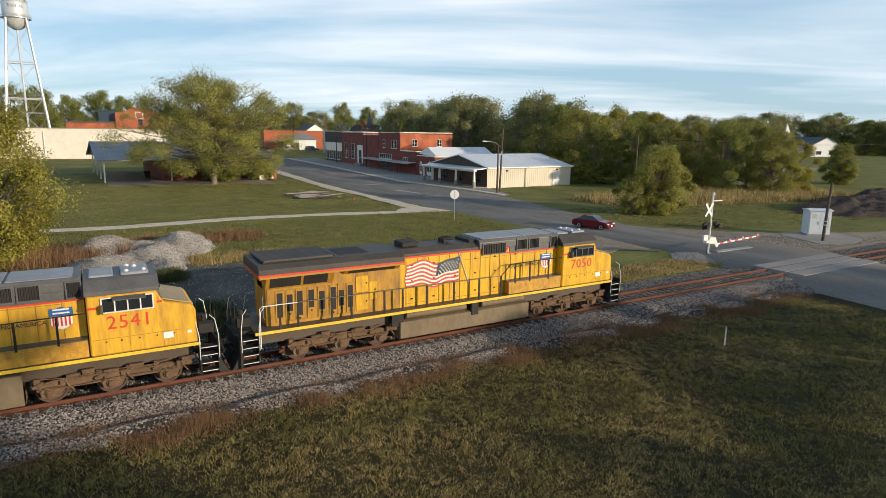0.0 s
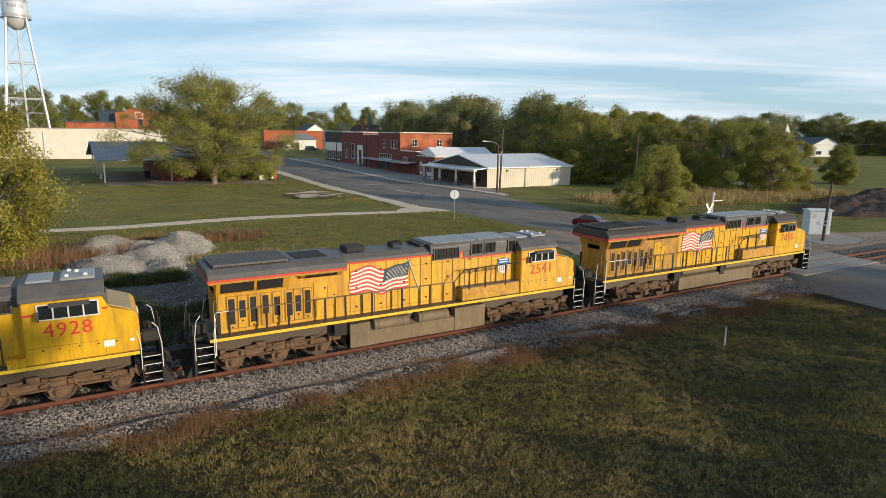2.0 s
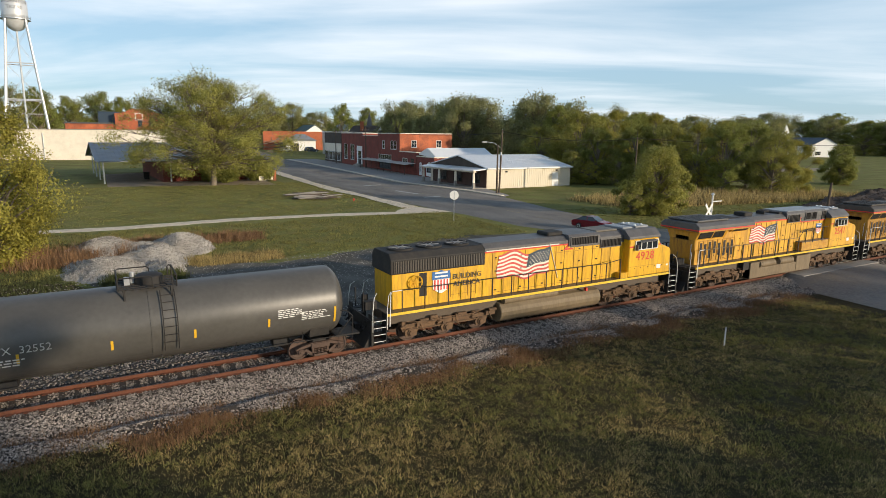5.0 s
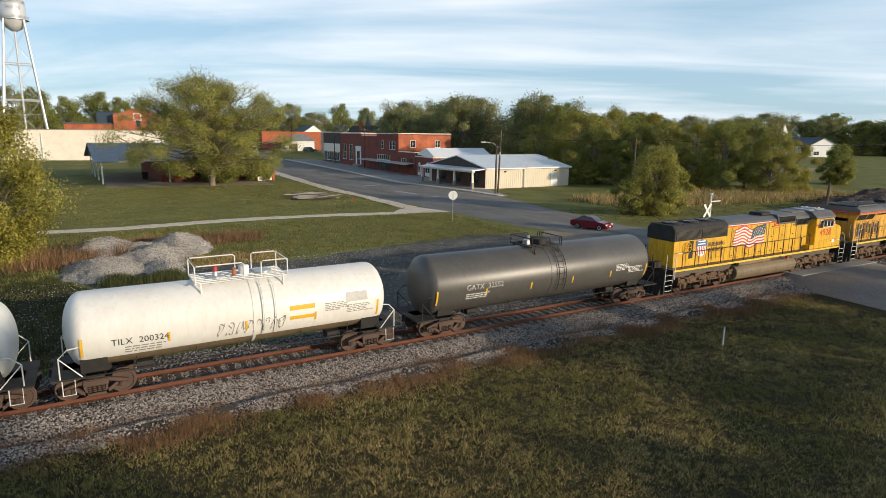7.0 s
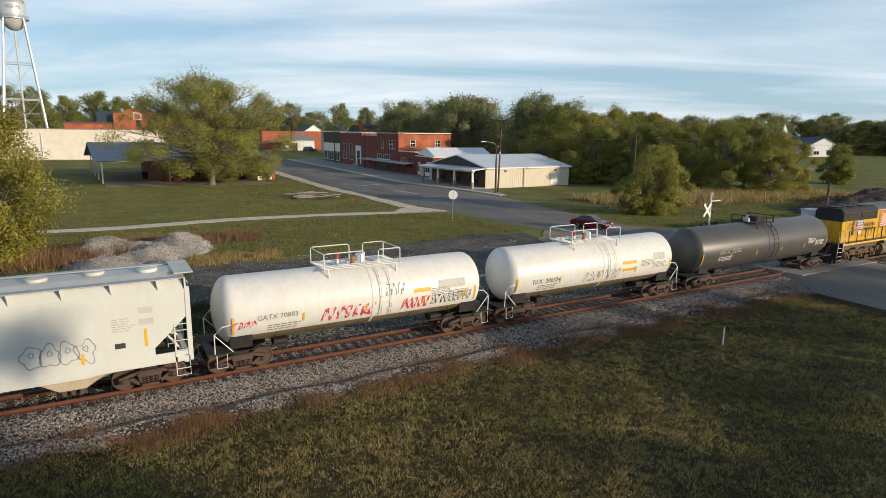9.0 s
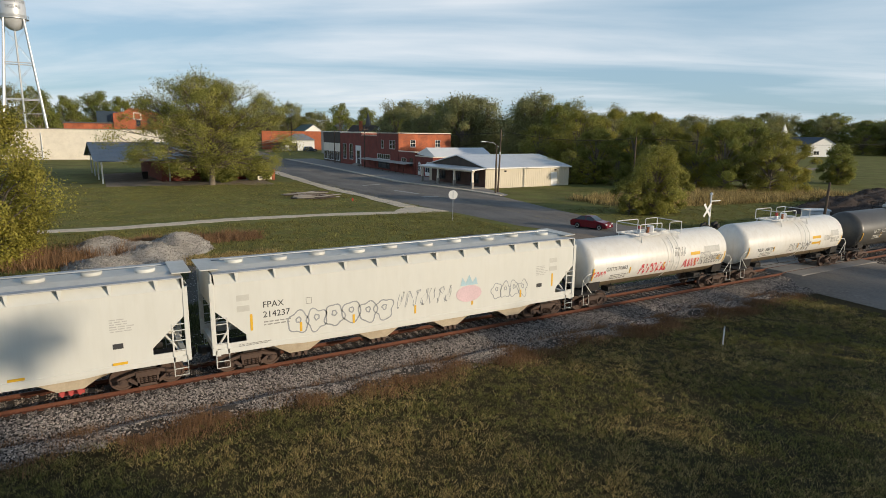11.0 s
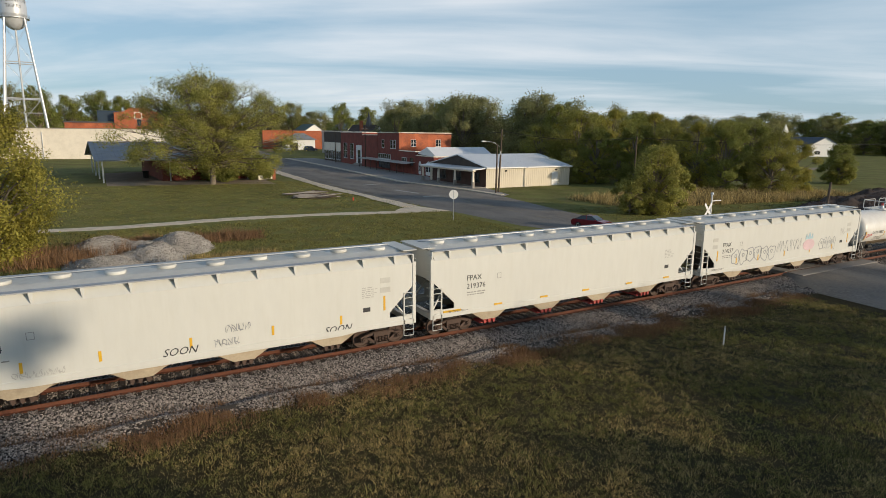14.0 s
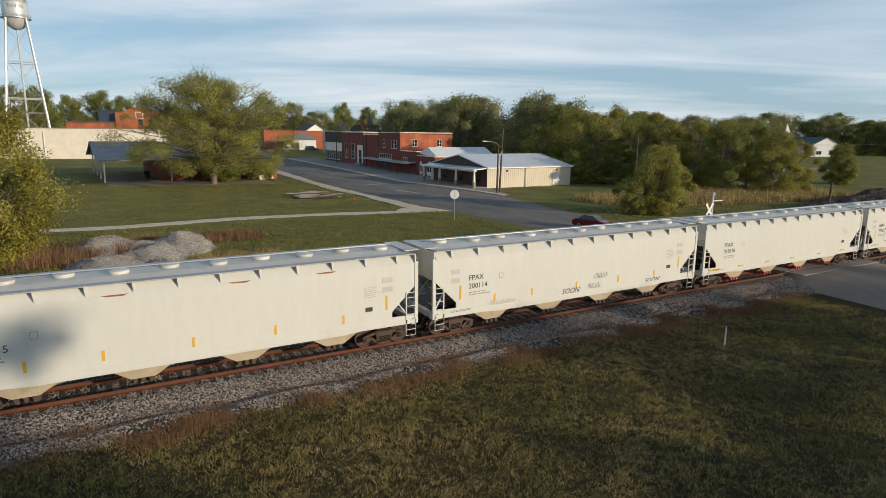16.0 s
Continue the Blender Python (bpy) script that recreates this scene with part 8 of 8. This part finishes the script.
def blades(name, label, xs, ys, n, h, w, mat, seed, clump=0.0, lean=0.35, density=None):
    """Grass as single blades over a rectangle, denser and taller in tufts; density(x, y) thins it."""
    r = np.random.default_rng(seed)
    p = np.stack([r.uniform(*xs, n), r.uniform(*ys, n)], 1)
    if clump:
        m = max(1, n // 22)
        c = np.stack([r.uniform(*xs, m), r.uniform(*ys, m)], 1)
        p = c[r.integers(0, m, n)] + r.normal(0, clump, (n, 2))
    if density is not None:
        p = p[r.uniform(0, 1, len(p)) < density(p[:, 0], p[:, 1])]
    n = len(p)
    a = r.uniform(0, 2 * np.pi, n)
    tuft = 0.65 + 0.35 * np.sin(p[:, 0] * 1.7 + np.sin(p[:, 1] * 2.3)) * np.sin(p[:, 1] * 1.9 + 0.7 * np.sin(p[:, 0] * 1.1))
    hh = h * r.uniform(0.4, 1.25, n) * tuft
    ww = w * r.uniform(0.6, 1.3, n)
    dx, dy = np.cos(a) * ww / 2, np.sin(a) * ww / 2
    la = r.uniform(0, 2 * np.pi, n)
    lx, ly = np.cos(la) * hh * lean * r.uniform(0.2, 1.6, n), np.sin(la) * hh * lean * r.uniform(0.2, 1.6, n)
    z = np.zeros(n)
    v = np.stack([np.stack([p[:, 0] - dx, p[:, 1] - dy, z - 0.01], 1), np.stack([p[:, 0] + dx, p[:, 1] + dy, z - 0.01], 1), np.stack([p[:, 0] + lx, p[:, 1] + ly, hh], 1)], 1).reshape(-1, 3)
    me = bpy.data.meshes.new(name)
    me.vertices.add(3 * n)
    me.vertices.foreach_set("co", v.astype(np.float32).ravel())
    me.loops.add(3 * n)
    me.loops.foreach_set("vertex_index", np.arange(3 * n, dtype=np.int32))
    me.polygons.add(n)
    me.polygons.foreach_set("loop_start", np.arange(0, 3 * n, 3, dtype=np.int32))
    me.update(calc_edges=True)
    me.materials.append(mat)
    ob = new(name, me)
    return tagged(ob, label, "grass", kind="stuff")


def off_road(x, y):
    return ((x < 40.8) | (x > 55.5)).astype(float)


def straw(x, y):
    """Patches of straw among the green."""
    return np.clip(0.5 + 0.9 * np.sin(x * 0.37 + 1.3 * np.sin(y * 0.31)) * np.sin(y * 0.45 + 0.8 * np.sin(x * 0.23)), 0.05, 1)


def fringe(x, y):
    return np.exp(-((y - 22.4 + 0.5 * np.sin(x * 0.8) + 0.3 * np.sin(x * 2.1)) / 1.0) ** 2) * (0.35 + 0.65 * (np.sin(x * 0.9) * np.sin(x * 0.33 + 1) > -0.1)) * off_road(x, y)


blades("grass", "short green grass blades before the track", (-8, 40), (2, 22.2), 460000, 0.16, 0.026, GRASS_BLADE, 1, 0.085, lean=0.8, density=lambda x, y: off_road(x, y) * (1.1 - 0.7 * straw(x, y)))
blades("grass", "straw-coloured grass blades before the track", (-8, 40), (2, 22.3), 420000, 0.16, 0.024, GRASS_TALL, 2, 0.085, lean=0.8, density=lambda x, y: off_road(x, y) * straw(x, y))
blades("grass", "scattered pale straw stems before the track", (-8, 40), (2, 22.3), 60000, 0.30, 0.012, GRASS_TALL, 21, 0.0, lean=1.1, density=lambda x, y: off_road(x, y) * straw(y * 0.7 + 3, x * 0.8))
blades("grass", "short grass beyond the marker post", (38, 85), (-2, 22.2), 160000, 0.15, 0.045, GRASS_BLADE, 3, 0.14, density=off_road)
blades("grass", "russet dry weeds along the ballast", (-8, 44), (20.4, 24.0), 240000, 0.38, 0.022, GRASS_DRY, 4, 0.12, density=fringe)
blades("grass", "rough field grass beyond the yard", (-30, 45), (49, 72), 120000, 0.22, 0.06, GRASS_BLADE, 5, 0.25, density=lambda x, y: ((x < 41) & (y > 50 + 0.06 * x)).astype(float))
blades("grass", "mown field grass beyond the path", (-40, 42), (77, 130), 120000, 0.14, 0.10, GRASS_BLADE, 6, 0.3)
blades("grass", "rough grass between the track and the gravel", (-30, 8), (29.6, 56), 80000, 0.34, 0.05, WEED_DARK, 31, 0.22, density=lambda x, y: (x < 6.5 - (y - 31) * 0.5).astype(float))
blades("grass", "low bushy weeds before the gravel heap", (0.2, 4.6), (45.4, 47.2), 9000, 0.8, 0.05, WEED_DARK, 32, 0.35)
blades("grass", "weeds on the yard beside the track", (1.5, 6.5), (33, 38), 5000, 0.5, 0.045, WEED_DARK, 33, 0.4)
blades("grass", "tall russet weeds beside the gravel piles", (-26, 2), (54, 60), 22000, 1.5, 0.05, GRASS_DRY, 7, 0.5)
blades("grass", "tall weeds behind the gravel piles", (-2, 14), (60, 64), 9000, 1.0, 0.05, GRASS_DRY, 8, 0.4)
blades("grass", "tall golden grass before the woods", (68, 120), (52, 76), 60000, 1.5, 0.08, GRASS_TALL, 9, 0.5, density=lambda x, y: ((y > 62 - (x - 68) * 0.14) & (y < 92 - (x - 68) * 0.42)).astype(float))
blades("grass", "mown verge beyond the road", (57, 110), (38, 66), 60000, 0.16, 0.07, GRASS_BLADE, 10, 0.2, density=lambda x, y: (y > 44 - 0.12 * (x - 57)).astype(float))
blades("grass", "dry tufts by the crossing", (43, 49), (14, 22.5), 9000, 0.25, 0.03, GRASS_TALL, 12, 0.15, density=lambda x, y: (x < 42.6 + (y - 14) * 0.1).astype(float))
blades("grass", "straw verge beyond the track", (32, 46), (30.5, 34), 16000, 0.28, 0.04, GRASS_TALL, 13, 0.2, density=lambda x, y: (x < 45).astype(float))
blades("grass", "weeds at the foot of the gravel", (6, 13), (50, 53), 9000, 0.6, 0.04, GRASS_TALL, 14, 0.3)


# ---- stones, ties, heaps ----
def stones(name, label, pts, size, mat, seed):
    """Many small angular stones as one mesh (octahedra, each uneven)."""
    r = np.random.default_rng(seed)
    n = len(pts)
    base = np.array([(1, 0, 0), (-1, 0, 0), (0, 1, 0), (0, -1, 0), (0, 0, 1), (0, 0, -1)], float)
    v = base[None] * (size * r.uniform(0.5, 1.25, (n, 6, 1)))
    a = r.uniform(0, 6.28, n)
    b = r.uniform(-0.9, 0.9, n)
    x = v[..., 0] * np.cos(b)[:, None] + v[..., 2] * np.sin(b)[:, None]
    z = -v[..., 0] * np.sin(b)[:, None] + v[..., 2] * np.cos(b)[:, None]
    y = v[..., 1]
    v = np.stack([x * np.cos(a)[:, None] - y * np.sin(a)[:, None], x * np.sin(a)[:, None] + y * np.cos(a)[:, None], z * 0.8], -1) + pts[:, None, :]
    tri = np.array([(0, 2, 4), (2, 1, 4), (1, 3, 4), (3, 0, 4), (2, 0, 5), (1, 2, 5), (3, 1, 5), (0, 3, 5)])
    f = (tri[None] + 6 * np.arange(n)[:, None, None]).reshape(-1)
    me = bpy.data.meshes.new(name)
    me.vertices.add(6 * n)
    me.vertices.foreach_set("co", v.astype(np.float32).ravel())
    me.loops.add(len(f))
    me.loops.foreach_set("vertex_index", f.astype(np.int32))
    me.polygons.add(len(f) // 3)
    me.polygons.foreach_set("loop_start", np.arange(0, len(f), 3, dtype=np.int32))
    me.update(calc_edges=True)
    me.materials.append(mat)
    return tagged(new(name, me), label, "stones", kind="stuff")


def bed_height(y):
    return np.interp(y, [21.9, 22.6, 23.1, 24.3, 27.5, 29.8], [0.0, 0.20, 0.05, 0.39, 0.39, 0.02])


def scatter(xs, ys, n, seed):
    r = np.random.default_rng(seed)
    x, y = r.uniform(*xs, n), r.uniform(*ys, n)
    keep = (x < 44.4) | (x > 55.2)
    edge = 22.2 + 0.4 * np.sin(x * 0.7) + 0.25 * np.sin(x * 2.3)
    keep &= (y > edge) | (r.uniform(0, 1, n) < 0.12)
    x, y = x[keep], y[keep]
    return np.stack([x, y, bed_height(y) + r.uniform(-0.01, 0.035, len(x)) + 0.05 * np.sin(x * 1.3) * np.exp(-((y - 22.7) / 0.4) ** 2)], 1)


stones("ballast_stones", "angular grey ballast stones beside the rails", scatter((-8, 24), (21.7, 25.05), 60000, 1), 0.052, STONE, 1)
stones("ballast_stones", "angular grey ballast stones toward the crossing", scatter((24, 44.4), (21.7, 25.05), 28000, 2), 0.056, STONE, 2)
mid_pts = scatter((-10, 44.4), (25.2, 26.55), 26000, 3)
stones("ballast_stones", "ballast stones between the rails", mid_pts, 0.045, STONE, 3)
stones("ballast_stones", "ballast stones on the far shoulder", scatter((-12, 90), (26.7, 30), 26000, 4), 0.055, STONE, 4)
stones("ballast_stones", "ballast stones beyond the crossing", scatter((55.5, 110), (22, 26.6), 14000, 5), 0.06, STONE, 5)

tie_mesh = mesh_of(Shape().box(-0.115, -1.30, -0.17, 0.115, 1.30, 0.0), TIE, bevel=0.015)
plate_mesh = mesh_of(Shape().box(-0.10, -0.17, 0.0, 0.10, 0.17, 0.018).box(-0.05, -0.13, 0.018, -0.02, -0.09, 0.05).box(0.02, 0.09, 0.018, 0.05, 0.13, 0.05), RAIL_RUST)
count = 0
x = -12.0
while x < 100:
    if not 44.1 < x < 55.4:
        tie = new("tie", tie_mesh)
        tie.parent = track
        tie.location, tie.rotation_euler = (x + spin.uniform(-0.03, 0.03), spin.uniform(-0.05, 0.05), 0.012), (0, 0, spin.uniform(-0.02, 0.02))
        if x < 40:
            for s in (-1, 1):
                pl = new("tie_plate", plate_mesh)
                pl.parent = tie
                pl.location = (0, s * GAUGE / 2, 0.0)
    x += 0.53


def heap(name, label, cx, cy, rx, ry, h, mat, seed, peaks, n=70):
    """A heap of loose material: a grid raised by several peaks with rough noise."""
    v, f = [], []
    for i in range(n + 1):
        for j in range(n + 1):
            u, w = -1 + 2 * i / n, -1 + 2 * j / n
            z = 0
            for px, py, pw, ph in peaks:
                d = math.hypot((u - px), (w - py)) / pw
                z = max(z, ph * (1 - d) * (1 if d > 0.3 else 0.7 / (1 - d) * (1 - d * d * 0.55) if d < 1 else 0))
            x, y = cx + u * rx, cy + w * ry
            z = h * z + (0.22 * h * noise.noise(Vector((x * 0.6, y * 0.6, seed))) + 0.07 * noise.noise(Vector((x * 3, y * 3, seed)))) * (1 if z > 0 else 0)
            v.append((x, y, max(z, 0) - 0.03))
    for i in range(n):
        for j in range(n):
            a = i * (n + 1) + j
            f.append((a, a + n + 1, a + n + 2, a + 1))
    tagged(part(name, Shape().add(v, f), mat, smooth=50), label, "heap")
    return np.array(v)


GRAVEL_PILE = material("pale_loose_gravel", (0.36, 0.33, 0.29), 0.95, fine=6, coarse=0.7, vary=0.35, bump=1.0, bump_scale=9, random_tint=0.45)
h1 = heap("gravel_heap", "low uneven heap of loose grey gravel", 3.2, 55.5, 6.8, 8.5, 1.9, GRAVEL_PILE, 2.0, ((-0.45, 0.42, 0.5, 1.0), (0.42, 0.36, 0.46, 1.0), (0.05, -0.12, 0.46, 0.85), (-0.45, -0.45, 0.5, 0.62), (-0.05, 0.3, 0.5, 0.6), (0.1, -0.6, 0.35, 0.3)))
h2 = heap("earth_heap", "long heap of dark dug earth beyond the cabinet", 112, 47, 27, 10, 3.2, EARTH, 5.0, ((-0.4, 0.0, 0.6, 0.8), (0.0, 0.1, 0.7, 1.0), (0.5, -0.1, 0.6, 1.0), (-0.60, 0.15, 0.36, 0.72), (-0.5, -0.35, 0.42, 0.5)))
lumps = h1[h1[:, 2] > 0.1]
lr = np.random.default_rng(12)
lumps = lumps[lr.integers(0, len(lumps), 16000)] + lr.normal(0, 0.10, (16000, 3)) * np.array([1, 1, 0.2])
clods = h2[h2[:, 2] > 0.05]
clods = clods[lr.integers(0, len(clods), 6000)] + lr.normal(0, 0.3, (6000, 3)) * np.array([1, 1, 0.12])
stones("earth_clods", "dark clods on the earth heap", clods, 0.10, EARTH, 16)
stones("heap_stones", "loose stones lying on the gravel heap", lumps, 0.062, GRAVEL_PILE, 12)
yard = np.stack([lr.uniform(-14, 38, 9000), lr.uniform(30, 51, 9000), np.full(9000, 0.02)], 1)
yard = yard[(yard[:, 0] < 24 + (yard[:, 1] - 30) * 0.7) & (yard[:, 1] < 49 + 0.1 * yard[:, 0])]
mr, ma = lr.uniform(0, 1, 1500) ** 0.5 * 3.1, lr.uniform(0, 6.28, 1500)
stones("mound_stones", "pale stones on the mound round the signal", np.stack([46.3 + 1.1 * mr * np.cos(ma), 33.4 + 0.9 * mr * np.sin(ma), np.interp(mr, [0, 1, 2.1, 3.4], [0.32, 0.3, 0.18, 0.0])], 1), 0.07, GRAVEL_PILE, 15)
side = np.stack([lr.uniform(54.5, 72, 5000), lr.uniform(30.4, 41, 5000), np.full(5000, 0.07)], 1)
side = side[side[:, 1] < 41 - (side[:, 0] - 56) * 0.5]
stones("shoulder_stones", "dark loose gravel beside the crossing", side, 0.055, STONE, 17)
stones("yard_stones", "scattered gravel on the yard", yard, 0.05, GRAVEL_PILE, 13)


# ---- what moves ----
def travel(t):
    """How far the train stands from its place at 8 s."""
    return 9.845 * (t - 8) + 0.00688 * (t - 8) ** 2


def motions():
    for vehicle, wheelsets, x in TRAIN:
        walk(vehicle, [(t, pose(x + travel(t), TRACK_Y, RAIL_Z)) for t in (0, 2, 4, 6, 8, 10, 12, 14, 16)])
        for ws, r in wheelsets:
            at = tuple(ws.location)
            walk(ws, [(k / 15, pose(*at, 0, 0, 0) @ Matrix.Rotation(travel(k / 15) / r, 4, "Y")) for k in range(241)])


motions()
